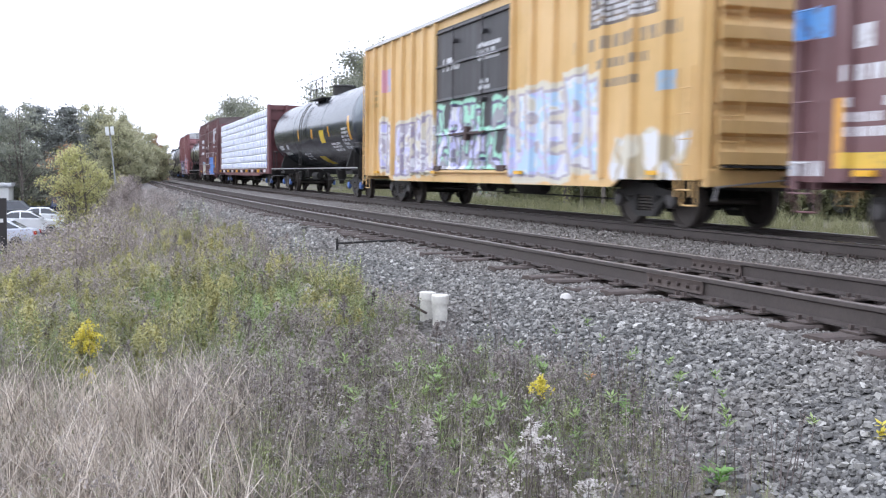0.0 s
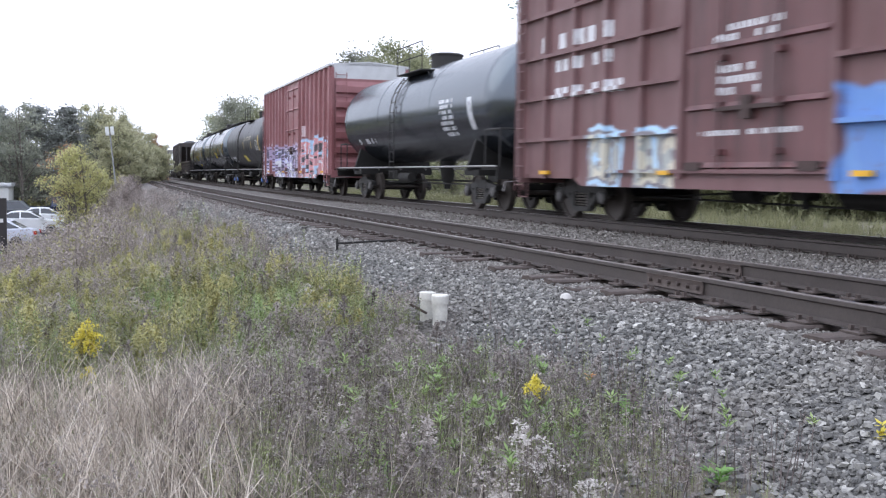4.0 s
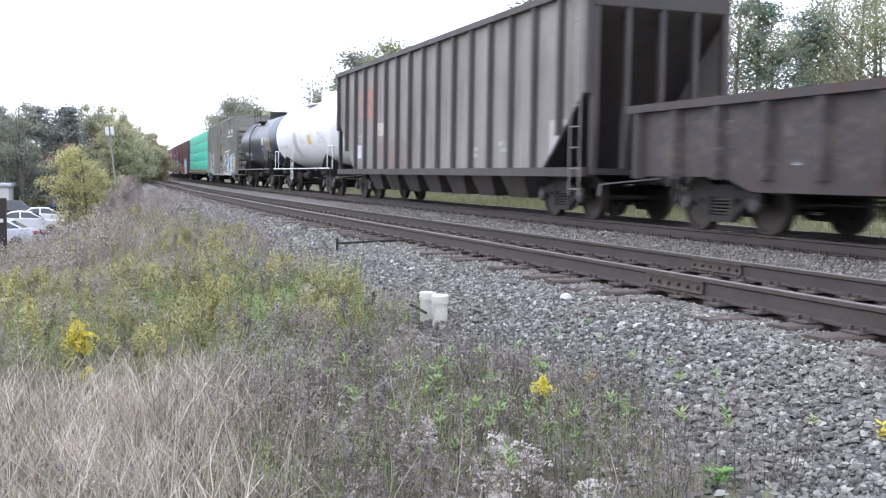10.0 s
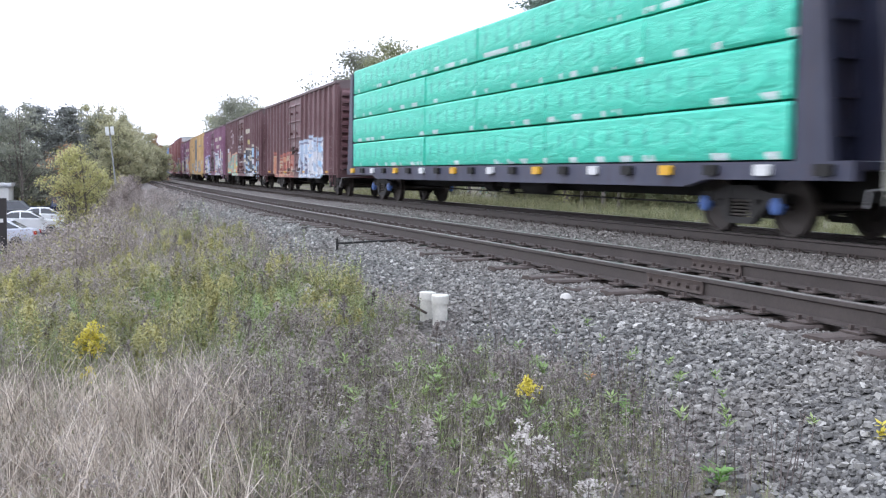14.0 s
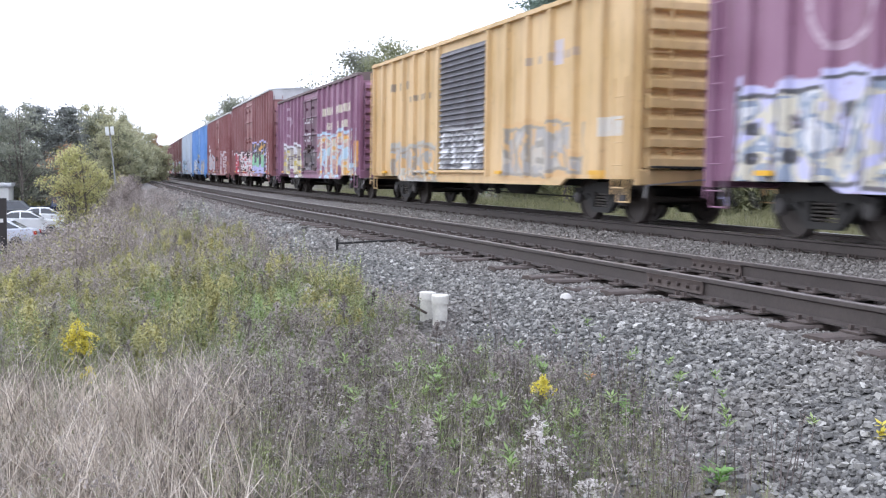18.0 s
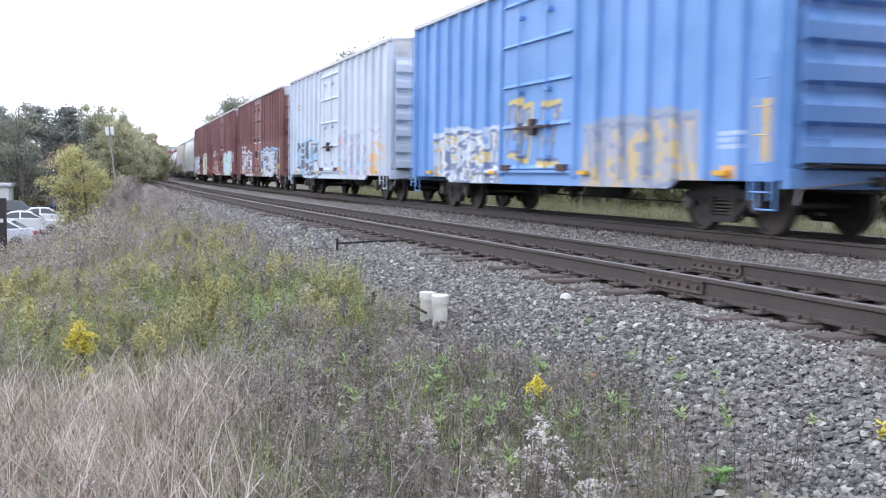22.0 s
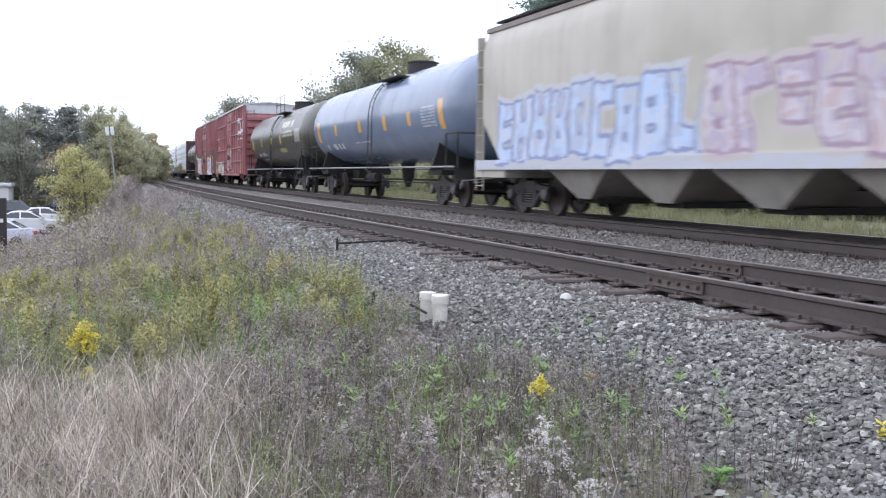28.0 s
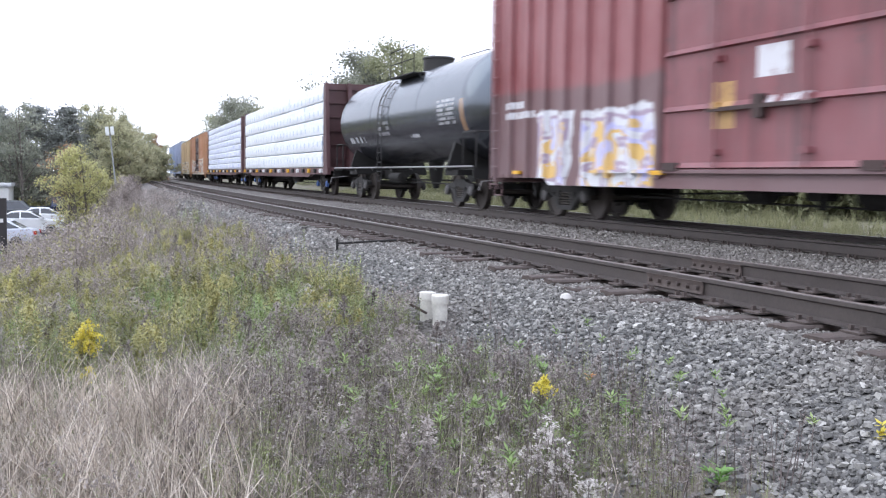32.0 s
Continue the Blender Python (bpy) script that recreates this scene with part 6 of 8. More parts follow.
    wrap = wrap_material("lilac_white_lumber_wrap", (0.86, 0.9, 0.98), (0.48, 0.54, 0.8), 0.62, True, 0.395)
    lumber_car("maroon centerbeam flatcar with bluish-white wrapped lumber", -703.5, -679.0, -702.6, -680.0, 4.35, deck, wrap, 8, 6, "bluish-white wrapped lumber packages stacked eight high", 4.4)
    m = paint("orange_brown_car_paint", (0.5, 0.25, 0.12), tags=[(-7.0, 7.0, 0.8, 1.9, (WHITE, (0.5, 0.25, 0.12), CREAM), (0.3, 0.2, 0.15), 1.0)], wear=0.3)
    boxcar("orange-brown boxcar with a dark sliding door", -723.6, -704.6, 4.4, m, (-3.0, 1.6), MAT_DOOR_BROWN, ribs=8)
    m = paint("sandy_yellow_car_paint", (0.6, 0.44, 0.24), tags=[(-7.0, 7.0, 0.8, 1.8, (WHITE, (0.6, 0.44, 0.24), CREAM), (0.4, 0.3, 0.2), 1.0)], wear=0.25)
    boxcar("sandy yellow boxcar with faded graffiti", -741.0, -724.9, 4.3, m, (-1.6, 1.6), m, ribs=8)
    m = paint("greyed_blue_car_paint", (0.36, 0.42, 0.58), wear=0.2)
    boxcar("greyed blue boxcar on the freight train", -759.0, -742.4, 4.6, m, (-1.6, 1.6), m, ribs=8)
    m = paint("dusty_blue_car_paint", (0.3, 0.38, 0.52), wear=0.2)
    boxcar("dusty blue boxcar at the train's far end", -777.0, -760.4, 4.6, m, (-1.6, 1.6), m, ribs=8)


train_head()
train_tanks()
train_boxes()
train_tail()


# ---- loose stones, weeds, trees ----
RS = np.random.RandomState(11)


def scatter(name, templates, pos, size, material, parent=None, tilt=0.15, stretch=0.0, label="", yaw=None):
    """Many small pieces as one mesh: each takes a template, a turn, a lean and a size."""
    vs, fs, ks, k = [], [], [], 0
    pick = RS.randint(0, len(templates), len(pos))
    own = np.random.RandomState(len(pos)).uniform(0, 1, len(pos))
    for i, (tv, tf) in enumerate(templates):
        p, s = pos[pick == i], size[pick == i]
        n = len(p)
        if not n:
            continue
        a = RS.uniform(0, 6.283, n) if yaw is None else yaw[pick == i]
        lx, ly = RS.normal(0, tilt, n), RS.normal(0, tilt, n)
        c, q = np.cos(a)[:, None], np.sin(a)[:, None]
        sx = s[:, None] * (1 + RS.uniform(-stretch, stretch, n)[:, None])
        x, y, z = tv[None, :, 0] * sx, tv[None, :, 1] * sx, tv[None, :, 2] * s[:, None]
        xr, yr = x * c - y * q, x * q + y * c
        xr, yr = xr + z * lx[:, None], yr + z * ly[:, None]
        v = np.stack([xr + p[:, None, 0], yr + p[:, None, 1], z + p[:, None, 2]], -1).reshape(-1, 3)
        f = (tf[None] + (np.arange(n) * len(tv))[:, None, None] + k).reshape(-1, 4)
        vs.append(v), fs.append(f), ks.append(np.repeat(own[pick == i], len(tv)))
        k += len(v)
    me = grid_mesh(name, np.concatenate(vs), np.concatenate(fs), material, False, np.concatenate(ks))
    ob = new(name, me)
    ob.parent = parent
    return ob


def stone_templates(n=14):
    """Broken six-sided shards with a smaller, uneven top."""
    out = []
    f = np.array([(i, (i + 1) % 6, (i + 1) % 6 + 6, i + 6) for i in range(6)] + [(6, 7, 8, 9), (6, 9, 10, 11)])
    for _ in range(n):
        a = np.arange(6) * 1.0472 + RS.uniform(-0.38, 0.38, 6)
        low, high = RS.uniform(0.75, 1.1, 6), RS.uniform(0.42, 0.9, 6)
        flat, wide = RS.uniform(0.4, 0.75), RS.uniform(0.6, 0.95)
        v = np.concatenate([np.stack([np.cos(a) * low, np.sin(a) * low * wide, np.full(6, -0.45 * flat) + RS.uniform(-0.15, 0.15, 6)], -1),
                            np.stack([np.cos(a) * high, np.sin(a) * high * wide, np.full(6, 0.75 * flat) + RS.uniform(-0.16, 0.2, 6)], -1)])
        m = np.array(Matrix.Rotation(RS.uniform(0, 0.75), 3, Vector(RS.normal(0, 1, 3))))
        out.append((v @ m.T, f))
    return out


def bed_z(o):
    return np.interp(o, [-8.1, -7.5, -6.4, -5.92, -3.3, -2.4, -1.3, 1.3, 1.75, 3.3, 3.9], [-0.95, -0.82, -0.39, -0.32, -0.308, -0.28, -0.215, -0.215, -0.23, -0.75, -0.95])


def soil_z(x, y):
    """Top of the ground, or of the ballast where the bed lies over it."""
    o = off_line(x, y)
    g = ground_z(x, y)
    return np.where(np.abs(o + 2.1) < 6.0, np.maximum(g, bed_z(o)), g)


def loose_stones():
    temps = stone_templates()
    pos, size = [], []
    for s0, s1, o0, o1, dens, r0, r1 in ((-2.0, -9.5, -7.7, -5.2, 1150, 0.013, 0.031), (-2.5, -16, -5.9, -0.8, 420, 0.016, 0.032), (-9.5, -18, -7.6, -5.2, 620, 0.018, 0.036), (-18, -34, -7.4, -5.0, 230, 0.026, 0.05), (-16, -34, -5.4, -0.8, 150, 0.028, 0.045), (-34, -75, -7.0, -5.0, 80, 0.04, 0.07)):
        n = int((s0 - s1) * (o1 - o0) * dens)
        s, o = RS.uniform(s1, s0, n), RS.uniform(o0, o1, n)
        near = np.minimum(np.abs(np.abs(o) - RAIL_GAUGE / 2), np.abs(np.abs(o + TRACKS_APART) - RAIL_GAUGE / 2))
        keep = near > 0.11
        s, o = s[keep], o[keep]
        x, y, _ = on_line(s, o)
        pos.append(np.stack([x, y, bed_z(o) + RS.uniform(-0.004, 0.022, len(s))], -1))
        size.append(RS.uniform(r0, r1, len(s)) * np.where(RS.uniform(size=len(s)) > 0.95, 1.5, 1.0))
    # strays that rolled into the weeds
    n = 1900
    s, o = RS.uniform(-24, -3, n), -7.4 - np.abs(RS.normal(0, 0.4, n))
    x, y, _ = on_line(s, o)
    pos.append(np.stack([x, y, np.maximum(ground_z(x, y), bed_z(o)) + 0.015], -1))
    size.append(RS.uniform(0.02, 0.045, n))
    n = 900
    x, y = RS.uniform(-9.5, -4.2, n), RS.uniform(0.7, 3.4, n)
    keep = (y > 0.14 * -x + RS.normal(0, 0.25, n)) & (off_line(x, y) < -7.4)
    x, y = x[keep], y[keep]
    pos.append(np.stack([x, y, ground_z(x, y) + 0.012], -1))
    size.append(RS.uniform(0.012, 0.034, len(x)))
    ob = scatter("ballast_stones", temps, np.concatenate(pos), np.concatenate(size), MAT_STONE, tilt=0.3, stretch=0.25)
    tagged(ob, "loose grey crushed stones of the ballast", "stones", kind="stuff")


def leafy(name, stops, rough=0.7, trans=0.22, kin=0.6):
    """Leaves, stalks or needles: each plant, and each piece of it, takes its own shade."""
    n = Nodes(name)
    whole = n.tree.nodes.new("ShaderNodeAttribute")
    whole.attribute_name = "kin"
    r = n.math("ADD", n.math("MULTIPLY", n.random(True), 1 - kin), n.math("MULTIPLY", whole.outputs["Fac"], kin))
    c = n.ramp(r, stops)
    c = n.mix(0.3, c, n.ramp(n.noise(n.co, 2.2, 3), [(0.32, shade(stops[0][1], 0.85)), (0.68, stops[-1][1])]))
    m = n.done(c, rough)
    if trans:
        t = n.tree.nodes.new("ShaderNodeBsdfTranslucent")
        n.put(t.inputs["Color"], c)
        a = n.tree.nodes.new("ShaderNodeMixShader")
        a.inputs[0].default_value = trans
        out = n.tree.nodes["Material Output"]
        n.tree.links.new(n.bsdf.outputs[0], a.inputs[1])
        n.tree.links.new(t.outputs[0], a.inputs[2])
        n.tree.links.new(a.outputs[0], out.inputs["Surface"])
    return m


MAT_DRY = leafy("bleached_dry_grass", [(0.0, (0.1, 0.08, 0.066)), (0.36, (0.26, 0.215, 0.178)), (0.58, (0.57, 0.49, 0.405)), (1.0, (0.92, 0.82, 0.7))], kin=0.35)
MAT_STALK = leafy("grey_brown_stalks", [(0.0, (0.09, 0.072, 0.066)), (0.5, (0.23, 0.19, 0.172)), (1.0, (0.48, 0.42, 0.38))], kin=0.82)
MAT_MIXED = leafy("mixed_seed_heads", [(0.0, (0.12, 0.1, 0.092)), (0.55, (0.28, 0.238, 0.215)), (0.85, (0.43, 0.38, 0.345)), (1.0, (0.66, 0.61, 0.56))], kin=0.82)
MAT_BROWN = leafy("dull_brown_seed_heads", [(0.0, (0.16, 0.13, 0.118)), (0.5, (0.32, 0.27, 0.245)), (1.0, (0.54, 0.475, 0.435))], kin=0.82)
MAT_GREEN = leafy("weed_leaves", [(0.0, (0.085, 0.105, 0.045)), (0.5, (0.225, 0.265, 0.11)), (1.0, (0.45, 0.49, 0.22))], kin=0.82)
MAT_OLIVE = leafy("olive_weed_leaves", [(0.0, (0.12, 0.128, 0.05)), (0.5, (0.31, 0.305, 0.12)), (1.0, (0.56, 0.515, 0.22))], kin=0.82)
MAT_ORANGE_LEAF = leafy("orange_dead_leaf", [(0.0, (0.6, 0.28, 0.1)), (1.0, (0.75, 0.4, 0.18))])
MAT_GOLD = leafy("goldenrod_flowers", [(0.0, (0.42, 0.36, 0.05)), (0.5, (0.68, 0.57, 0.07)), (1.0, (0.84, 0.74, 0.16))])
MAT_PLUME = leafy("silvery_seed_plumes", [(0.0, (0.34, 0.305, 0.28)), (0.5, (0.6, 0.56, 0.52)), (1.0, (0.84, 0.8, 0.76))], kin=0.2)
MAT_FRESH = leafy("fresh_green_leaves", [(0.0, (0.10, 0.22, 0.05)), (0.5, (0.20, 0.38, 0.10)), (1.0, (0.34, 0.5, 0.18))])
MAT_VERGE = leafy("pale_verge_grass", [(0.0, (0.1, 0.108, 0.048)), (0.5, (0.22, 0.225, 0.105)), (1.0, (0.42, 0.4, 0.23))])


MAT_YOLK = leafy("fading_goldenrod_tops", [(0.0, (0.2, 0.2, 0.1)), (0.5, (0.38, 0.37, 0.17)), (1.0, (0.6, 0.54, 0.22))], kin=0.7)
MAT_DARK = leafy("dark_withered_stems", [(0.0, (0.07, 0.055, 0.052)), (0.5, (0.155, 0.127, 0.118)), (1.0, (0.3, 0.25, 0.23))], kin=0.7)
MAT_FRESHER = leafy("young_weed_leaves", [(0.0, (0.11, 0.17, 0.06)), (0.5, (0.22, 0.32, 0.11)), (1.0, (0.4, 0.5, 0.2))])
MAT_TWIG = leafy("bare_brush_twigs", [(0.0, (0.07, 0.055, 0.05)), (0.5, (0.14, 0.115, 0.10)), (1.0, (0.24, 0.21, 0.185))])


def blade(points, width, flat=None):
    """A narrow ribbon along points."""
    p = np.array(points, float)
    side = np.array([math.cos(flat), math.sin(flat), 0]) if flat is not None else np.array([1.0, 0, 0])
    w = np.linspace(1, 0.25, len(p))[:, None] * width / 2
    v = np.empty((2 * len(p), 3))
    v[0::2], v[1::2] = p - side * w, p + side * w
    f = [(2 * i, 2 * i + 1, 2 * i + 3, 2 * i + 2) for i in range(len(p) - 1)]
    return v, f


def join(parts):
    v, f, k = [], [], 0
    for a, b in parts:
        v.append(np.asarray(a, float))
        f += [tuple(i + k for i in q) for q in b]
        k += len(a)
    return np.concatenate(v), np.array(f)


def leaf(at, way, up, length, width):
    at, way, up = np.array(at, float), np.array(way, float), np.array(up, float)
    way = way / np.linalg.norm(way)
    side = np.cross(way, up)
    side = side / (np.linalg.norm(side) + 1e-6)
    return np.array([at, at + way * length * 0.5 + side * width / 2, at + way * length, at + way * length * 0.5 - side * width / 2]), [(0, 1, 2, 3)]


def grass_tufts(n=6, blades=9, lean=0.35, width=0.007, kink=0.03):
    out = []
    for _ in range(n):
        parts = []
        for _ in range(blades):
            a, b = RS.uniform(0, 6.283), RS.uniform(0.1, lean)
            x0, y0, h = RS.normal(0, 0.05), RS.normal(0, 0.05), RS.uniform(0.5, 1.0)
            dx, dy = math.cos(a) * b, math.sin(a) * b
            kx, ky = RS.normal(0, kink, 2)
            pts = [(x0 + dx * t * t + kx * math.sin(4.2 * t), y0 + dy * t * t + ky * math.sin(4.2 * t), h * t * (1 - 0.3 * b * t * t)) for t in (0, 0.3, 0.55, 0.8, 1.0)]
            parts.append(blade(pts, width, RS.uniform(0, 3.14)))
        out.append(join(parts))
    return out


def stalk_plants(n=6, heads=True):
    """Dead stalks with side twigs, and their seed heads, as two sets that match."""
    stems, tops = [], []
    for _ in range(n):
        parts, tuft = [], []
        for _ in range(RS.randint(2, 5)):
            x0, y0, h = RS.normal(0, 0.06), RS.normal(0, 0.06), RS.uniform(0.6, 1.0)
            lx, ly = RS.normal(0, 0.1), RS.normal(0, 0.1)
            parts.append(blade([(x0, y0, 0), (x0 + lx * 0.5, y0 + ly * 0.5, h * 0.5), (x0 + lx, y0 + ly, h)], 0.009, RS.uniform(0, 3.14)))
            for _ in range(RS.randint(3, 7)):
                t, a = RS.uniform(0.5, 0.98), RS.uniform(0, 6.283)
                bx, by, bz = x0 + lx * t, y0 + ly * t, h * t
                r = RS.uniform(0.06, 0.17)
                ex, ey, ez = bx + math.cos(a) * r, by + math.sin(a) * r, bz + RS.uniform(0.03, 0.13)
                parts.append(blade([(bx, by, bz), (ex, ey, ez)], 0.005, a + 1.57))
                for _ in range(4):
                    w = RS.normal(0, 1, 3)
                    tuft.append(leaf((ex + RS.normal(0, 0.018), ey + RS.normal(0, 0.018), ez + RS.normal(0, 0.015)), w, (0.1, 0.3, 1), RS.uniform(0.025, 0.055), 0.026))
        stems.append(join(parts))
        tops.append(join(tuft))
    return stems, tops


def leaf_plants(n=6, count=34, size=0.07, wide=0.018):
    out = []
    for _ in range(n):
        parts = []
        for _ in range(RS.randint(3, 6)):
            x0, y0, h = RS.normal(0, 0.07), RS.normal(0, 0.07), RS.uniform(0.55, 1.0)
            lx, ly = RS.normal(0, 0.09), RS.normal(0, 0.09)
            parts.append(blade([(x0, y0, 0), (x0 + lx, y0 + ly, h)], 0.008, RS.uniform(0, 3.14)))
            for _ in range(count // 4):
                t, a = RS.uniform(0.12, 1.0) ** 0.8, RS.uniform(0, 6.283)
                parts.append(leaf((x0 + lx * t, y0 + ly * t, h * t), (math.cos(a), math.sin(a), RS.uniform(-0.1, 0.9)), (0, 0, 1), size * RS.uniform(0.6, 1.3), wide * RS.uniform(0.7, 1.3)))
        out.append(join(parts))
    return out


def field(n, x0, x1, y0, y1, weight=None, edge=-7.62):
    """Random places on the rough ground on the camera's side, thinned by a weight."""
    x, y = RS.uniform(x0, x1, n), RS.uniform(y0, y1, n)
    o = off_line(x, y)
    lim = edge + 0.032 * np.clip(-x - 6, 0, 22) + 0.25 * np.sin(x * 1.7) + RS.normal(0, 0.18, n)
    keep = (o < lim) & (np.hypot(x, y) > 3.6) & (np.arctan2(y, -x) < 0.95) & (np.arctan2(y, -x) > -0.2)
    if weight is not None:
        keep &= RS.uniform(size=n) < weight(x, y)
    x, y = x[keep], y[keep]
    return clear_of_pipes(np.stack([x, y, soil_z(x, y) - 0.02], -1))


def patchy(x, y, sx, sy, ph):
    return 0.5 + 0.5 * np.sin(x * sx + ph) * np.cos(y * sy + ph * 1.7)


def blob(x, y, cx, cy, rx, ry):
    return np.exp(-((x - cx) / rx) ** 2 - ((y - cy) / ry) ** 2)


def clumped(n, x0, x1, y0, y1, count, spread, weight=None, edge=-7.62):
    """Plants that grow in groups of a few."""
    c = field(n, x0, x1, y0, y1, weight, edge)
    k = RS.randint(count[0], count[1], len(c))
    q = np.repeat(c, k, 0)
    q[:, :2] += RS.normal(0, spread, (len(q), 2))
    q = q[off_line(q[:, 0], q[:, 1]) < edge + 0.15 + 0.02 * np.clip(-q[:, 0] - 6, 0, 22)]
    q[:, 2] = soil_z(q[:, 0], q[:, 1]) - 0.02
    return clear_of_pipes(q)


def clear_of_pipes(q):
    """Leaves the stones round the two white pipes free of tall plants."""
    along = (q[:, 0] + 9.9) * 0.936 - (q[:, 1] - 3.65) * 0.352
    across = (q[:, 0] + 9.9) * 0.352 + (q[:, 1] - 3.65) * 0.936
    return q[~((np.abs(across) < 0.26) & (along > -0.4) & (along < 1.9))]


def spires(n=8, leaves=46, plume=0.3, reach=0.1):
    """Goldenrod stems with narrow leaves all the way up, and the arched plume at their top, as two sets that match."""
    body, tops = [], []
    for _ in range(n):
        lx, ly = RS.normal(0, 0.1, 2)
        parts = [blade([(0, 0, 0), (lx * 0.4, ly * 0.4, 0.5), (lx, ly, 1.0)], 0.014, a) for a in (0.2, 1.8)]
        for k in range(leaves):
            t, a = 0.1 + 0.8 * (k + RS.uniform(0, 1)) / leaves, k * 2.4 + RS.uniform(-0.5, 0.5)
            parts.append(leaf((lx * t * t, ly * t * t, t), (math.cos(a), math.sin(a), RS.uniform(-0.2, 0.7)), (0, 0, 1), RS.uniform(0.13, 0.24) * (1.15 - 0.6 * t), 0.034))
        body.append(join(parts))
        fl = []
        for k in range(13):
            t, a = 1 - plume * (1 - k / 13), k * 2.4 + RS.uniform(-0.4, 0.4)
            r = reach * (1.25 - k / 13) * RS.uniform(0.7, 1.3)
            for q in np.linspace(0.2, 1, 6):
                at = np.array((lx * t + math.cos(a) * r * q, ly * t + math.sin(a) * r * q, t + r * (0.9 * q - 0.7 * q ** 3)))
                for _ in range(2):
                    fl.append(leaf(at + RS.normal(0, 0.009, 3), RS.normal(0, 1, 3), (0.2, 0.1, 1), RS.uniform(0.03, 0.055), 0.03))
        tops.append(join(fl))
    return body, tops


def pair(names, temps, pos, size, mats, labels, tilt=0.1):
    state = RS.get_state()
    for i in range(2):
        RS.set_state(state)
        tagged(scatter(names[i], temps[i], pos, size, mats[i], tilt=tilt), labels[i], "weeds", kind="stuff")


def tall_weeds():
    """The plants that stand out singly over the rest."""
    # goldenrod in yellow-green groups, and others gone brown
    drift = lambda x, y: np.clip(0.12 + 1.0 * blob(x, y, -13.5, -0.3, 5.0, 1.5) + 0.75 * blob(x, y, -12.5, 1.5, 2.6, 0.9) + 0.35 * patchy(x, y, 1.3, 1.7, 2.0) ** 2, 0, 1)
    p = np.concatenate([clumped(200, -22, -7.8, -3.4, 4.0, (3, 8), 0.2, lambda x, y: 0.25 + 0.75 * drift(x, y)), clumped(46, -40, -20, -5, 3.2, (3, 8), 0.25)])
    pair(("goldenrod_stems", "goldenrod_tops"), spires(), p, RS.uniform(0.36, 0.62, len(p)), (MAT_OLIVE, MAT_YOLK), ("leafy goldenrod stems in groups", "fading yellow-green goldenrod tops"))
    p = np.concatenate([clumped(60, -19, -8.4, -2.5, 4.0, (2, 6), 0.13), clumped(26, -9.5, -4.6, 0.9, 3.6, (2, 5), 0.1), clumped(120, -44, -17, -5, 4.4, (4, 10), 0.24)])
    pair(("withered_stems", "withered_tops"), spires(8, 30, 0.28, 0.085), p, RS.uniform(0.3, 0.56, len(p)), (MAT_DARK, MAT_MIXED), ("dark withered weed stems in groups", "faded fluffy tops of the withered weeds"))
    # fresh green growth low between them
    p = np.concatenate([clumped(190, -17, -8.4, -1.6, 4.4, (3, 9), 0.16, lambda x, y: np.clip(0.22 + blob(x, y, -12.6, 2.5, 3.0, 1.2), 0, 1)), clumped(40, -9.0, -4.8, 1.4, 3.8, (1, 4), 0.09)])
    tagged(scatter("young_weeds", spires(8, 52)[0], p, RS.uniform(0.22, 0.46, len(p)), MAT_FRESHER, tilt=0.12), "young bright green weeds in groups", "weeds", kind="stuff")
    # bare dark stalks close by, at the edge of the stones
    stalks = []
    for k in range(8):
        parts = []
        for _ in range(RS.randint(1, 4)):
            x0, y0 = RS.normal(0, 0.09, 2)
            lx, ly, h = RS.normal(0, 0.07), RS.normal(0, 0.07), RS.uniform(0.7, 1.0)
            parts += [blade([(x0, y0, 0), (x0 + lx * 0.3, y0 + ly * 0.3, h * 0.5), (x0 + lx, y0 + ly, h)], 0.016, a) for a in (0.4, 2.0)]
            for _ in range(11):
                t, a = RS.uniform(0.25, 1.0), RS.uniform(0, 6.283)
                parts.append(leaf((x0 + lx * t * t, y0 + ly * t * t, h * t), (math.cos(a), math.sin(a), RS.uniform(-0.4, 0.9)), (0, 0, 1), RS.uniform(0.05, 0.13), 0.02))
        stalks.append(join(parts))
    p = np.concatenate([field(270, -7.6, -3.9, 1.6, 3.9, None, -7.15), field(150, -12.5, -6.5, 0.6, 3.9, None, -7.3), field(90, -7.5, -4.6, 0.6, 1.8)])
    tagged(scatter("dark_stalks", stalks, p, RS.uniform(0.24, 0.5, len(p)), MAT_DARK, tilt=0.08), "dark upright stalks at the edge of the ballast", "weeds", kind="stuff")
    # stalks that end in a tuft of pale green leaves
    stems, tufts = [], []
    for k in range(6):
        lx, ly = RS.normal(0, 0.08, 2)
        stems.append(join([blade([(0, 0, 0), (lx, ly, 1.0)], 0.018, a) for a in (0.3, 1.9)]))
        tufts.append(join([leaf((lx, ly, 0.97 - 0.05 * (j % 3)), (math.cos(j * 2.4), math.sin(j * 2.4), RS.uniform(0.2, 1.0)), (0, 0, 1), RS.uniform(0.12, 0.2), 0.045) for j in range(13)]))
    p = field(80, -7.4, -4.2, 1.7, 3.9, None, -7.1)
    pair(("tufted_stems", "leaf_tufts"), (stems, tufts), p, RS.uniform(0.26, 0.42, len(p)), (MAT_DARK, MAT_FRESHER), ("thin dark stems at the edge of the stones", "tufts of pale green leaves on thin stems"))
    # curved straws of dead grass, singly over the rest
    p = field(150, -8.4, -4.2, -0.9, 2.6)
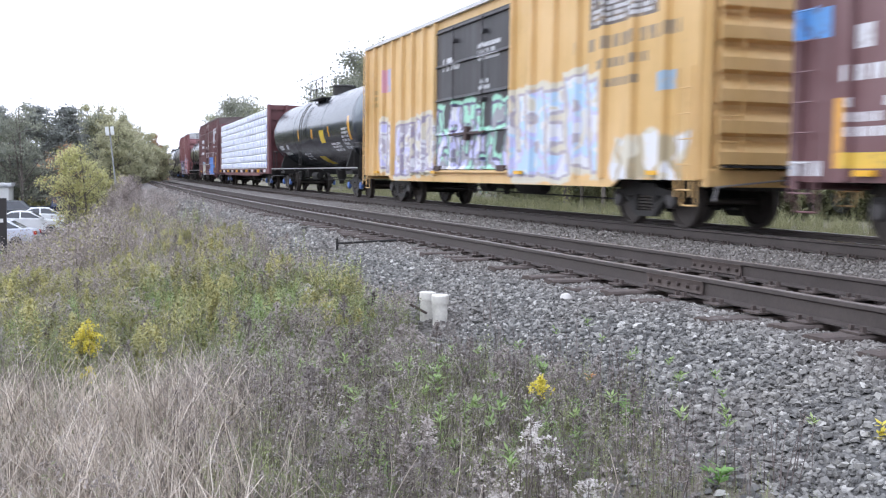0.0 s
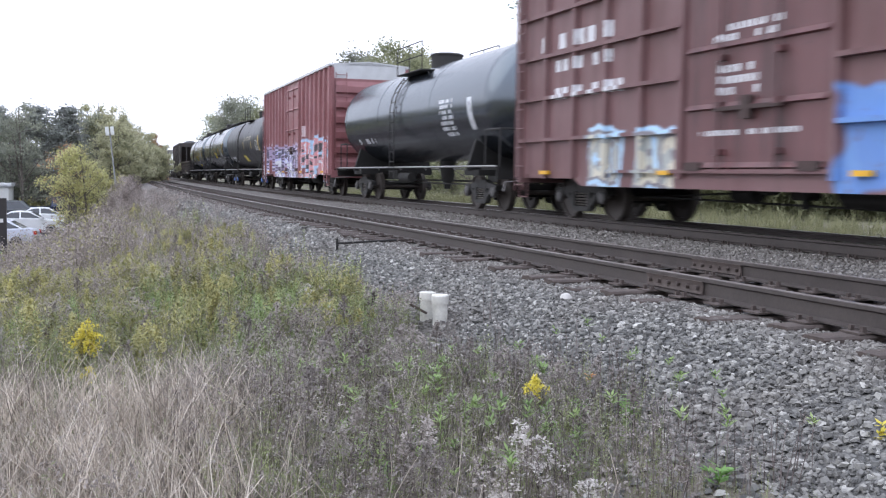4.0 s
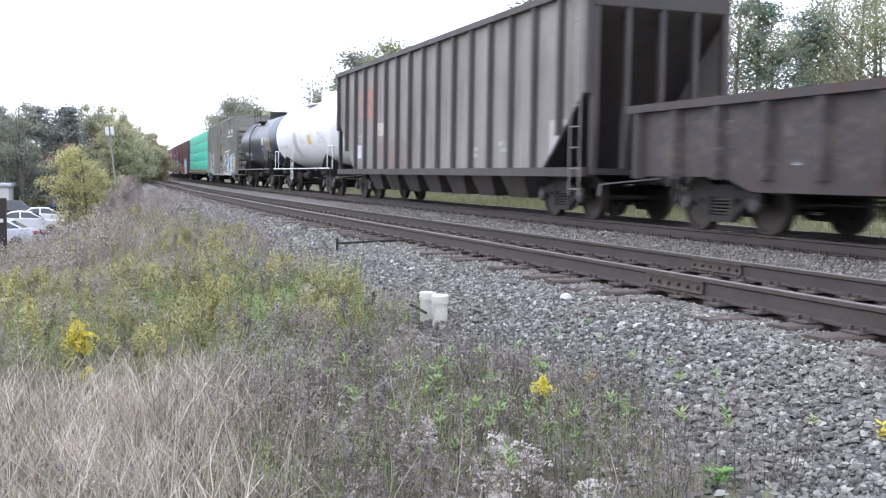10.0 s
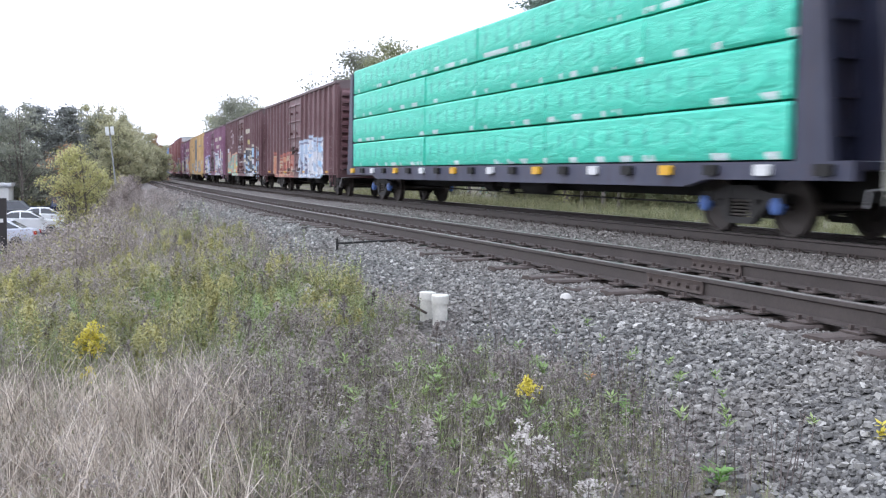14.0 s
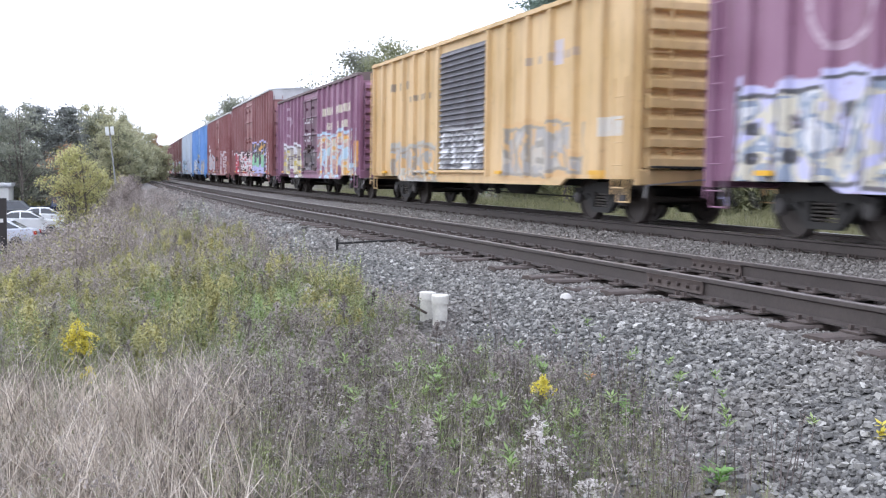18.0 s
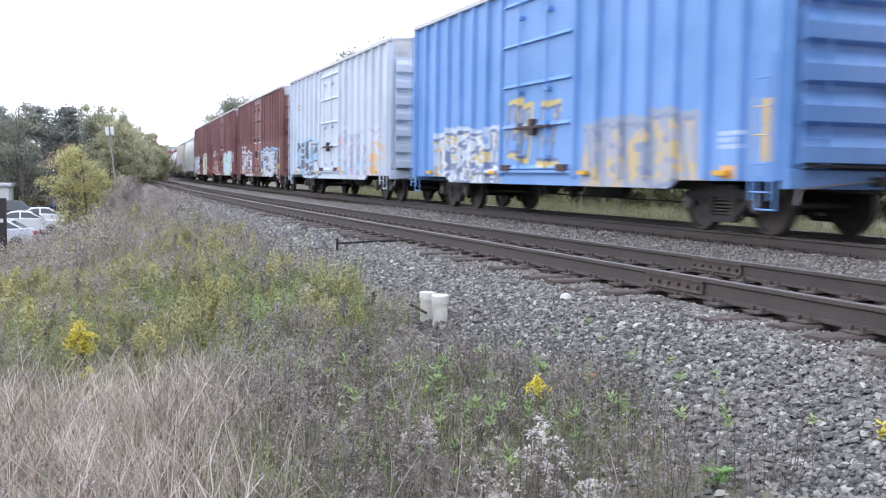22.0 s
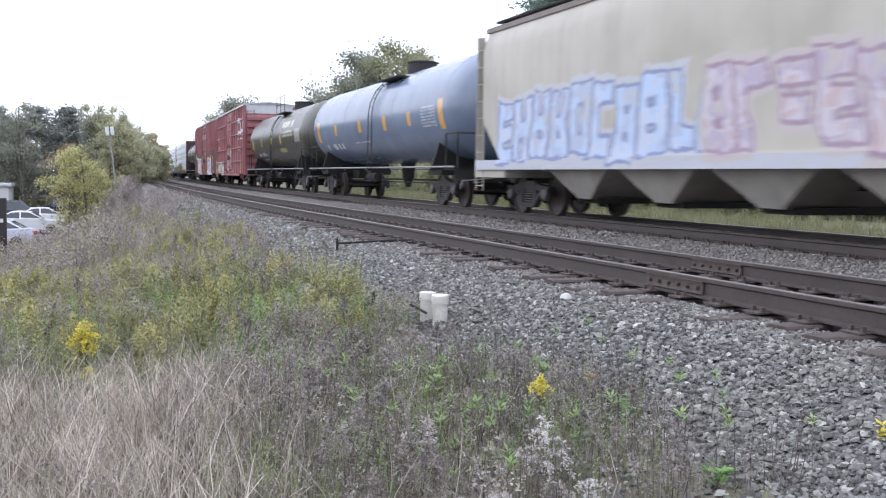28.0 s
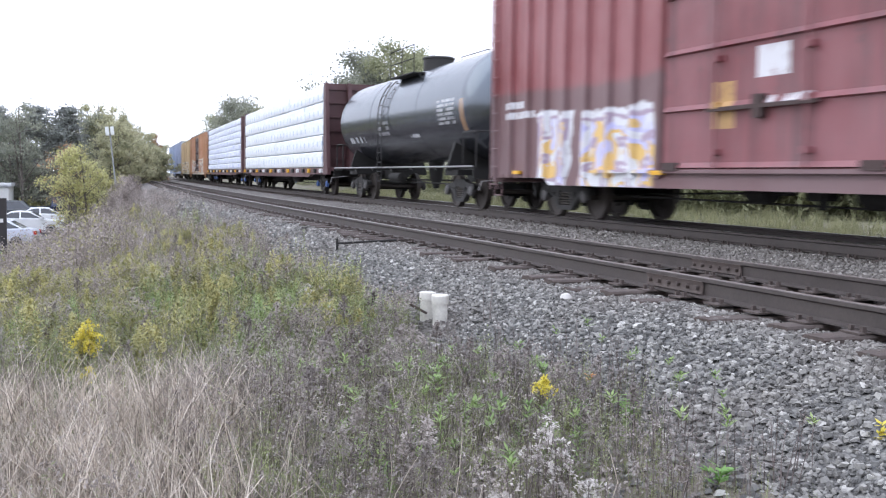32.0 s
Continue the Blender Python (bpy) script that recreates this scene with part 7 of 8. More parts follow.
    tagged(scatter("long_straws", grass_tufts(8, 2, 0.5, 0.012, 0.1), p, RS.uniform(0.5, 0.75, len(p)), MAT_DRY, tilt=0.14), "long curved straws of dead grass", "grass", kind="stuff")


def weeds():
    # bleached grass close by
    dry = lambda x, y: ease(x + 0.35 * np.sin(y * 3.1 + 0.7), -7.9, -6.9) * (1 - ease(y + 0.15 * np.sin(x * 4.0), 0.10 * -x, 0.24 * -x))
    p = field(3500, -8.6, -3.6, -1.2, 1.9, lambda x, y: dry(x + 0.5 * np.sin(y * 7.3 + 1.0) * np.sin(y * 2.9 + x), y) * (0.45 + 0.55 * patchy(x, y, 4.1, 5.3, 0.5)))
    tagged(scatter("dry_grass", grass_tufts(18, 6, 0.4, 0.019, 0.085), p, RS.uniform(0.3, 0.56, len(p)), MAT_DRY, tilt=0.1), "bleached dry grass in a dense tangled patch", "grass", kind="stuff")
    thin = field(900, -13, -4, -2, 3.4, lambda x, y: 0.5 + 0 * x)
    tagged(scatter("sparse_dry_grass", grass_tufts(6, 4, 0.5, 0.009), thin, RS.uniform(0.2, 0.42, len(thin)), MAT_DRY, tilt=0.25), "sparse bleached grass between the weeds", "grass", kind="stuff")
    # thin dark stems that stand over the stony ground
    bare = [join([blade([(0, 0, 0), (a * 0.5, b * 0.5, 0.5), (a, b, 1.0)], 0.008, k * 0.7)] + [blade([(a * t, b * t, t), (a * t + math.cos(w) * 0.12, b * t + math.sin(w) * 0.12, t + 0.13)], 0.004, w + 1.57) for t, w in ((0.45, k * 1.1), (0.6, k * 2.3 + 1), (0.72, k * 1.7 + 3), (0.85, k + 4.4))]) for k, (a, b) in enumerate(((0.05, 0.02), (-0.08, 0.06), (0.12, -0.04), (0.02, 0.13), (-0.04, -0.1), (0.16, 0.1)))]
    p = np.concatenate([field(900, -9.5, -4.3, 0.5, 3.4, lambda x, y: 0.8 * ease(y, 0.12 * -x, 0.2 * -x)), field(500, -20, -9, -1, 4.4, lambda x, y: 0.6 + 0 * x)])
    tagged(scatter("bare_stems", bare, p, RS.uniform(0.2, 0.52, len(p)), MAT_TWIG, tilt=0.1), "thin dark bare stems standing over the weeds", "weeds", kind="stuff")
    # dead stalks with seed heads, pale close by and brown further off
    stems, tops = stalk_plants(8)
    near = np.concatenate([field(1700, -12, -3.8, -2.2, 4.2, lambda x, y: 0.25 + 0.6 * patchy(x, y, 1.1, 1.6, 0.4) ** 2), field(1000, -9.5, -4.0, 0.8, 3.5, lambda x, y: 0.75 * ease(y, 0.1 * -x, 0.2 * -x))])
    far = np.concatenate([field(4200, -26, -12, -4, 5.4, lambda x, y: 0.2 + 0.8 * patchy(x, y, 0.6, 1.1, 1.1)), field(5600, -62, -26, -8, 7.5, lambda x, y: 0.3 + 0.7 * patchy(x, y, 0.3, 0.7, 2.2))])
    for pos, size, mt, lab in ((near, RS.uniform(0.24, 0.5, len(near)), MAT_MIXED, "faded fluffy seed heads on the dead weeds"), (far, RS.uniform(0.34, 0.68, len(far)) * (1 + 0.4 * ease(-far[:, 0], 14, 40)), MAT_BROWN, "dull brown seed heads on the weeds along the bank")):
        state = RS.get_state()
        a = scatter("dead_stalks", stems, pos, size, MAT_STALK, tilt=0.14)
        RS.set_state(state)
        b = scatter("seed_heads", tops, pos, size, mt, tilt=0.14)
        tagged(a, "dead grey-brown weed stalks on the bank", "weeds", kind="stuff")
        tagged(b, lab, "weeds", kind="stuff")
    # green and olive leafy weeds, in drifts
    green = lambda x, y: np.clip(0.14 + 0.95 * blob(x, y, -12.8, 2.4, 3.6, 1.3) + 0.5 * blob(x, y, -9.6, 0.3, 1.6, 0.6) + 0.3 * patchy(x, y, 0.9, 1.4, 3.0) ** 3, 0, 1)
    low = field(3800, -10.4, -4.4, -0.8, 3.9, lambda x, y: 0.05 + 0.3 * green(x, y) + 0.75 * blob(x, y, -9.2, -0.1, 0.9, 0.75) + 0.5 * blob(x, y, -8.6, 1.7, 1.5, 1.0) * patchy(x, y, 2.1, 2.7, 1.0) + 0.3 * blob(x, y, -7.0, 3.0, 1.4, 0.6))
    tagged(scatter("small_green_weeds", leaf_plants(8, 34, 0.075, 0.02), low, RS.uniform(0.22, 0.46, len(low)), MAT_GREEN, tilt=0.12), "small green weeds among the dead stalks", "weeds", kind="stuff")
    p = np.concatenate([field(4200, -20, -9.4, -4, 5.0, green), field(1900, -45, -20, -6, 6.2, lambda x, y: 0.5 * patchy(x, y, 0.35, 0.8, 1.5))])
    tagged(scatter("green_weeds", leaf_plants(8, 34, 0.1, 0.026), p, RS.uniform(0.22, 0.5, len(p)), MAT_GREEN, tilt=0.15), "green leafy weeds in drifts", "weeds", kind="stuff")
    olive = lambda x, y: np.clip(0.10 + 1.0 * blob(x, y, -15.5, -0.6, 5.0, 1.3) + 0.7 * blob(x, y, -13.5, 1.2, 2.0, 0.7) + 0.28 * patchy(x, y, 0.8, 1.2, 5.0) ** 2, 0, 1)
    p = np.concatenate([field(4600, -22, -9.8, -5, 4.8, olive), field(1800, -50, -22, -7, 6.2, lambda x, y: 0.6 * patchy(x, y, 0.3, 0.9, 4.5))])
    tagged(scatter("olive_weeds", leaf_plants(8, 40, 0.1, 0.022), p, RS.uniform(0.3, 0.62, len(p)), MAT_OLIVE, tilt=0.14), "yellowing olive weeds in dense clumps", "weeds", kind="stuff")
    # bushy clumps of one kind, rounded on top
    for name, mt, lab, temps, zones in (("olive_clumps", MAT_OLIVE, "bushy yellow-olive goldenrod clumps", leaf_plants(6, 48, 0.1, 0.024), ((34, -21, -11, -2.6, 1.4), (8, -14, -9.6, 0.5, 3.2), (24, -40, -20, -4, 4.6))),
                                        ("green_clumps", MAT_GREEN, "bushy green weed clumps", leaf_plants(6, 44, 0.1, 0.028), ((22, -15.5, -9.5, 0.8, 3.6), (16, -36, -16, -2, 4.6))),
                                        ("brown_clumps", MAT_BROWN, "bushy faded brown weed clumps", tops, ((34, -18, -8, -1.5, 3.6), (60, -44, -18, -5, 5.2)))):
        ps, hs = [], []
        for n, x0, x1, y0, y1 in zones:
            for cx, cy in zip(RS.uniform(x0, x1, n), RS.uniform(y0, y1, n)):
                k, r = RS.randint(14, 30), RS.uniform(0.2, 0.42)
                dx, dy = RS.normal(0, r * 0.5, k), RS.normal(0, r * 0.5, k)
                ps.append(np.stack([cx + dx, cy + dy], -1))
                hs.append(RS.uniform(0.42, 0.74) * (1 - 0.35 * np.clip(np.hypot(dx, dy) / r, 0, 1.3)))
        q, h = np.concatenate(ps), np.concatenate(hs)
        keep = off_line(q[:, 0], q[:, 1]) < -7.55 + 0.03 * np.clip(-q[:, 0] - 6, 0, 22)
        q, h = q[keep], h[keep]
        tagged(scatter(name, temps, np.column_stack([q, soil_z(q[:, 0], q[:, 1]) - 0.02]), h, mt, tilt=0.12), lab, "weeds", kind="stuff")
    # slim green weeds at the edge of the stones
    p = field(1100, -6.8, -3.9, 2.1, 3.9, lambda x, y: 0.5 + 0 * x, -7.3)
    tagged(scatter("slim_weeds", leaf_plants(6, 30, 0.045, 0.011), p, RS.uniform(0.14, 0.32, len(p)), MAT_GREEN, tilt=0.1), "slim upright green weeds at the edge of the stones", "weeds", kind="stuff")
    p = field(3600, -10.2, -4.6, 0.7, 3.6, lambda x, y: 0.8 * ease(y, 0.08 * -x, 0.16 * -x) * patchy(x, y, 1.7, 2.3, 0.6))
    tagged(scatter("dull_weeds", leaf_plants(8, 30, 0.07, 0.018), p, RS.uniform(0.2, 0.4, len(p)), MAT_GREEN, tilt=0.1), "dull green weeds among the dead stalks", "weeds", kind="stuff")
    # dead leaves and bits of stem on the ground
    bits = [join([leaf((0, 0, 0.01), (1, 0.2, 0.15), (0, 0, 1), 1.0, w)]) for w in (0.12, 0.3, 0.5)]
    p = field(6000, -14, -3.6, -2.2, 4.2)
    p[:, 2] += RS.uniform(0.02, 0.06, len(p))
    tagged(scatter("plant_litter", bits, p, RS.uniform(0.03, 0.1, len(p)), MAT_STALK, tilt=0.3), "dead leaves and bits of stem on the ground", "litter", kind="stuff")
    tall_weeds()
    # verge behind the far track
    n = 5200
    s, o = -4 - 76 * RS.uniform(0, 1, n) ** 1.3, RS.uniform(3.0, 11.5, n)
    x, y, _ = on_line(s, o)
    p = np.stack([x, y, np.maximum(ground_z(x, y), bed_z(o)) - 0.02], -1)
    tagged(scatter("verge_grass", grass_tufts(8, 12, 0.6, 0.02), p, RS.uniform(0.35, 0.75, n), MAT_VERGE, tilt=0.25), "pale green grass on the verge beyond the tracks", "grass", kind="stuff")


SWAYING = []


def goldenrod(x, y, high, reach, low, stems=1, plume=None, leafmat=None, label="goldenrod plant with a bright yellow flower plume", sprays=16, sway=None, leaves=26):
    """A stem with drooping sprays in tiers, longest at the bottom of the plume; sway lists its lean in degrees by time."""
    z = float(ground_z(x, y)) - 0.02
    top = new("goldenrod" if plume is None else "seed_plume_plant")
    top.matrix_basis = Matrix.Translation((x, y, z))
    tagged(top, label, "plant")
    if sway:
        SWAYING.append((top, x, y, z, sway))
    for k in range(stems):
        lx, ly, hh = (0, 0, high) if k == 0 else (RS.normal(0, 0.065), RS.normal(0, 0.065), high * RS.uniform(0.62, 0.92))
        v, f = join([blade([(lx * 0.3, ly * 0.3, 0), (lx, ly, hh * 0.6), (lx * 1.2, ly, hh)], 0.010, a) for a in (0.3, 1.9)])
        part("stem", grid_mesh("stem", v, f, MAT_STALK, False), None, top)
        lv = []
        for _ in range(leaves):
            t, a = RS.uniform(0.1, 0.85), RS.uniform(0, 6.283)
            lv.append(leaf((lx * t, ly * t, hh * t), (math.cos(a), math.sin(a), 0.4), (0, 0, 1), 0.085, 0.016))
        v, f = join(lv)
        part("leaves", grid_mesh("leaves", v, f, leafmat or MAT_GREEN, False), None, top)
        fl = []
        for j in range(sprays):
            u = (j + RS.uniform(0.2, 0.8)) / sprays
            t, a = low + (0.97 - low) * u, j * 2.4 + RS.uniform(-0.4, 0.4)
            r = reach * (1.0 - 0.85 * u ** 1.5) * RS.uniform(0.75, 1.15) * (1 if k == 0 else 0.7)
            for q in np.linspace(0.15, 1, max(4, int(r / 0.012))):
                at = np.array((lx * 1.1 + math.cos(a) * r * q, ly + math.sin(a) * r * q, hh * t + r * (0.75 * q - 0.8 * q * q * q)))
                for _ in range(4):
                    fl.append(leaf(at + RS.normal(0, 0.0055, 3) + (0, 0, 0.004), RS.normal(0, 1, 3), (0.2, 0.1, 1), RS.uniform(0.016, 0.03), 0.015))
        for q in np.linspace(0, 1, 8):
            fl.append(leaf((lx * 1.2 + RS.normal(0, 0.006), ly + RS.normal(0, 0.006), hh * (0.93 + 0.08 * q)), RS.normal(0, 1, 3), (0.2, 0.1, 1), 0.018, 0.012))
        v, f = join(fl)
        part("flower_plume", grid_mesh("flower_plume", v, f, plume or MAT_GOLD, False), None, top)


def broadleaf(x, y, high, mat=None, label="low broad-leaved weed with fresh green leaves", size=1.0):
    top = new("leafy_weed")
    top.matrix_basis = Matrix.Translation((x, y, float(max(ground_z(x, y), bed_z(off_line(x, y)))) - 0.01))
    tagged(top, label, "plant")
    v, f = join([blade([(0, 0, 0), (0.02, 0.01, high)], 0.01, a) for a in (0.2, 1.7)])
    part("stem", grid_mesh("stem", v, f, MAT_GREEN, False), None, top)
    for k in range(22):
        a, t = RS.uniform(0, 6.283), RS.uniform(0.2, 1)
        v, f = leaf((0.02 * t, 0.01 * t, high * t), (math.cos(a), math.sin(a), RS.uniform(0.0, 0.7)), (0, 0, 1), RS.uniform(0.07, 0.13) * size, RS.uniform(0.03, 0.05) * size)
        part("leaf", grid_mesh("leaf", v, f, mat or MAT_FRESH, False), None, top)


# lean of the plants in the gusts: time, degrees towards the stones
GUST_TALL = ((0, 3), (0.5, -3), (1, -6), (2, -6), (2.5, 0), (3, 3), (6, -4), (6.5, -13), (7, -18), (7.5, -4), (8, -33), (8.5, -10), (9, -10), (10, -6), (11, 16), (12, 12), (13, 11), (14, 8), (17, 5), (18, -6), (19, -2), (20, -1), (21, -3), (22, -4), (23, -5), (24, 0), (25, -1), (28, 0), (29, 0), (30, 6), (31, -3), (32, 3))
GUST_SMALL = ((0, 1), (0.5, -1), (1, -1), (2, -7), (2.5, -11), (3, -9), (6, 2), (6.5, -36), (7, 6), (7.5, -11), (8, -7), (8.5, -3), (9, 4), (10, 3), (11, -48), (12, -18), (13, -8), (14, -10), (17, -6), (18, 3), (19, 0), (20, 1), (21, -2), (22, -2), (23, -21), (24, -3), (25, -1), (28, 1), (29, 1), (30, 2), (31, 1), (32, 4))
GUST_PLUME = ((0, -8), (0.5, -13), (1, -15), (2, 2), (2.5, -8), (3, -17), (6, -13), (6.5, -10), (7, -7), (7.5, 13), (8, -11), (8.5, -26), (9, -4), (10, -36), (11, -23), (12, -20), (13, -12), (14, -15), (17, -3), (18, -4), (19, 0), (20, 0), (21, -1), (22, -2), (23, 2), (24, 1), (25, -1), (28, 0), (29, 1), (30, 1), (31, 0), (32, 4))
loose_stones()
weeds()
goldenrod(-8.5, 0.18, 0.57, 0.17, 0.6, stems=5, sprays=9, sway=GUST_TALL, leaves=34)
goldenrod(-8.15, 0.2, 0.24, 0.07, 0.5, sprays=8)
goldenrod(-9.9, 0.42, 0.5, 0.1, 0.7, plume=MAT_OLIVE, label="goldenrod plant with a faded yellow-green plume", sprays=10)
goldenrod(-8.7, 0.95, 0.3, 0.12, 0.5, plume=MAT_OLIVE, label="goldenrod plant with a faded yellow-green plume", sprays=10)
goldenrod(-5.5, 2.72, 0.46, 0.09, 0.76, sprays=14, sway=GUST_SMALL)
SILVER = "dried plant with drooping silvery seed plumes"
goldenrod(-4.62, 2.32, 0.46, 0.22, 0.18, plume=MAT_PLUME, label=SILVER, sprays=18, sway=GUST_PLUME, leaves=16)
for x, y, h, r in ((-4.3, 2.42, 0.2, 0.12), (-4.45, 2.0, 0.16, 0.14), (-4.5, 1.85, 0.15, 0.12), (-7.75, 3.02, 0.24, 0.13), (-11.6, 2.7, 0.4, 0.14), (-8.9, 2.55, 0.25, 0.1)):
    goldenrod(x, y, h, r, 0.6, plume=MAT_PLUME, label=SILVER, sprays=9, leaves=12)
broadleaf(-5.73, 3.5, 0.2)
broadleaf(-5.86, 3.17, 0.18)
broadleaf(-4.38, 3.22, 0.14)
broadleaf(-5.1, 2.2, 0.16, MAT_GREEN, "low broad-leaved weed with dull green leaves")
broadleaf(-4.14, 4.05, 0.12, MAT_GOLD, "small weed with yellow leaves among the stones", 0.55)
broadleaf(-6.63, 3.69, 0.07, MAT_ORANGE_LEAF, "small weed with orange leaves among the stones", 0.5)


# ---- trees ----
def bark(name, col):
    n = Nodes(name)
    r = n.noise(n.scaled(n.co, (6, 6, 0.9)), 2.5, 5, 0.65)
    c = n.ramp(r, [(0.3, shade(col, 0.45)), (0.55, col), (0.8, shade(col, 1.6))])
    n.bump(r, 0.7, 0.05)
    return n.done(c, 0.95)


MAT_BARK = bark("grey_bark", (0.2, 0.175, 0.155))
MAT_PINE = leafy("pine_needles", [(0.0, (0.13, 0.135, 0.13)), (0.5, (0.24, 0.255, 0.235)), (1.0, (0.42, 0.44, 0.4))], 0.6, 0.4)
MAT_SPRUCE = leafy("blue_green_needles", [(0.0, (0.1, 0.15, 0.12)), (0.5, (0.2, 0.275, 0.225)), (1.0, (0.36, 0.45, 0.37))], 0.6, 0.4)
MAT_LEAF = leafy("autumn_green_leaves", [(0.0, (0.19, 0.205, 0.125)), (0.5, (0.33, 0.345, 0.205)), (1.0, (0.5, 0.5, 0.315))], 0.7, 0.45)
MAT_DUSK = leafy("dark_green_leaves", [(0.0, (0.15, 0.16, 0.13)), (0.5, (0.29, 0.305, 0.245)), (1.0, (0.48, 0.49, 0.38))], 0.7, 0.45)
# for the far trees: distance haze is put into these lighter leaf colours
MAT_PALE = leafy("hazy_pale_thinning_leaves", [(0.0, (0.27, 0.275, 0.18)), (0.5, (0.46, 0.455, 0.29)), (1.0, (0.66, 0.635, 0.43))], 0.7, 0.5)
MAT_YELLOW_LEAF = leafy("yellowing_leaves", [(0.0, (0.34, 0.35, 0.14)), (0.5, (0.56, 0.54, 0.25)), (1.0, (0.74, 0.7, 0.38))], 0.7, 0.45)
MAT_RUST_LEAF = leafy("russet_leaves", [(0.0, (0.28, 0.17, 0.1)), (0.5, (0.45, 0.29, 0.17)), (1.0, (0.58, 0.42, 0.26))], 0.7, 0.45)


def limb(shape, a, b, r0, r1, n=6):
    a, b = Vector(a), Vector(b)
    w = (b - a).normalized()
    u = w.orthogonal().normalized()
    t = w.cross(u)
    v = [p + (u * math.cos(6.2832 * i / n) + t * math.sin(6.2832 * i / n)) * r for p, r in ((a, r0), (b, r1)) for i in range(n)]
    shape.add(v, [(i, (i + 1) % n, (i + 1) % n + n, i + n) for i in range(n)])


def tree(name, x, y, high, wide, mat, label, leaves=4200, leaf_size=0.16, low=0.12, seed=0, bare=False, pine=False, trunks=1, category="tree", sparse=0.0, base=None, loose=1.0):
    rs = np.random.RandomState(seed)
    z = float(ground_z(x, y)) - 0.1 if base is None else base
    top = new(name)
    top.matrix_basis = Matrix.Translation((x, y, z))
    tagged(top, label, category)
    wood = Shape()
    tips = []
    for k in range(trunks):
        lx, ly = rs.normal(0, 0.05 * high), rs.normal(0, 0.05 * high)
        ox, oy = (rs.normal(0, wide * 0.12), rs.normal(0, wide * 0.12)) if trunks > 1 else (0, 0)
        hh = high * (1 if k == 0 else rs.uniform(0.7, 0.98))
        nodes = [Vector((ox + lx * t * t, oy + ly * t * t, hh * t)) for t in (0, 0.3, 0.6, 0.85, 1.0)]
        r = 0.016 * hh * (0.4 if bare else 1)
        for i in range(4):
            limb(wood, nodes[i], nodes[i + 1], r * (1 - 0.23 * i), r * (1 - 0.23 * (i + 1)) + 0.008, 7)
        count = int(58 if pine else 17 if not bare else 22)
        for j in range(count):
            t = low + (0.98 - low) * (j + rs.uniform(0, 1)) / count
            a = rs.uniform(0, 6.283)
            at = Vector((ox + lx * t * t, oy + ly * t * t, hh * t))
            if pine:
                reach = wide * 0.5 * (1.08 - t) ** 0.7 * rs.uniform(0.6, 1.15)
                end = at + Vector((math.cos(a) * reach, math.sin(a) * reach, reach * rs.uniform(0.0, 0.3)))
            else:
                reach = wide * 0.5 * math.sin(math.pi * min(1, 0.2 + 0.8 * t)) ** 0.6 * rs.uniform(0.55, 1.15)
                end = at + Vector((math.cos(a) * reach, math.sin(a) * reach, reach * rs.uniform(0.3, 1.0)))
                end.z = min(end.z, high * rs.uniform(0.74, 1.06))
            limb(wood, at, end, r * 0.4 * (1.1 - t) + 0.012, 0.012, 5)
            for q in range(3 if not bare else 5):
                f = rs.uniform(0.35, 1.0)
                p = at.lerp(end, f)
                e2 = p + Vector(rs.normal(0, 0.16 * reach + 0.12, 3)) + Vector((0, 0, 0.25 if bare else 0.05))
                limb(wood, p, e2, 0.014, 0.005, 4)
                tips.append((p + e2) / 2)
                tips.append(e2)
    part("trunk", wood, MAT_BARK, top)
    if leaves:
        tips = np.array([tuple(q) for q in tips])
        idx = rs.randint(0, len(tips), leaves)
        # a few boughs carry most of the leaves, others are thin
        if sparse:
            keep = rs.uniform(size=len(tips)) > sparse
            live = np.nonzero(keep)[0]
            idx = live[rs.randint(0, len(live), leaves)]
        sp = wide * (0.062 if pine else 0.045) * loose
        c = tips[idx] + rs.normal(0, 1, (leaves, 3)) * np.array([sp, sp, sp * (0.35 if pine else 0.8)])
        w = rs.normal(0, 1, (leaves, 3))
        if pine:
            w[:, 2] = np.abs(w[:, 2]) * 0.5
        w /= np.linalg.norm(w, axis=1)[:, None]
        u = np.cross(w, rs.normal(0, 1, (leaves, 3)))
        u /= np.linalg.norm(u, axis=1)[:, None]
        s = leaf_size * rs.uniform(0.5, 1.25, (leaves, 1))
        thin = 0.2 if pine else 0.36
        v = np.stack([c - w * s * 0.5, c + u * s * thin, c + w * s * 0.5, c - u * s * thin], 1).reshape(-1, 3)
        f = np.arange(leaves * 4).reshape(-1, 4)
        part("crown", grid_mesh("crown", v, f, mat, False, np.repeat(rs.uniform(0, 1, len(tips))[idx], 4)), None, top)
    return top


def away(px_az, dist):
    a = radians(px_az)
    return math.cos(a) * dist, math.sin(a) * dist


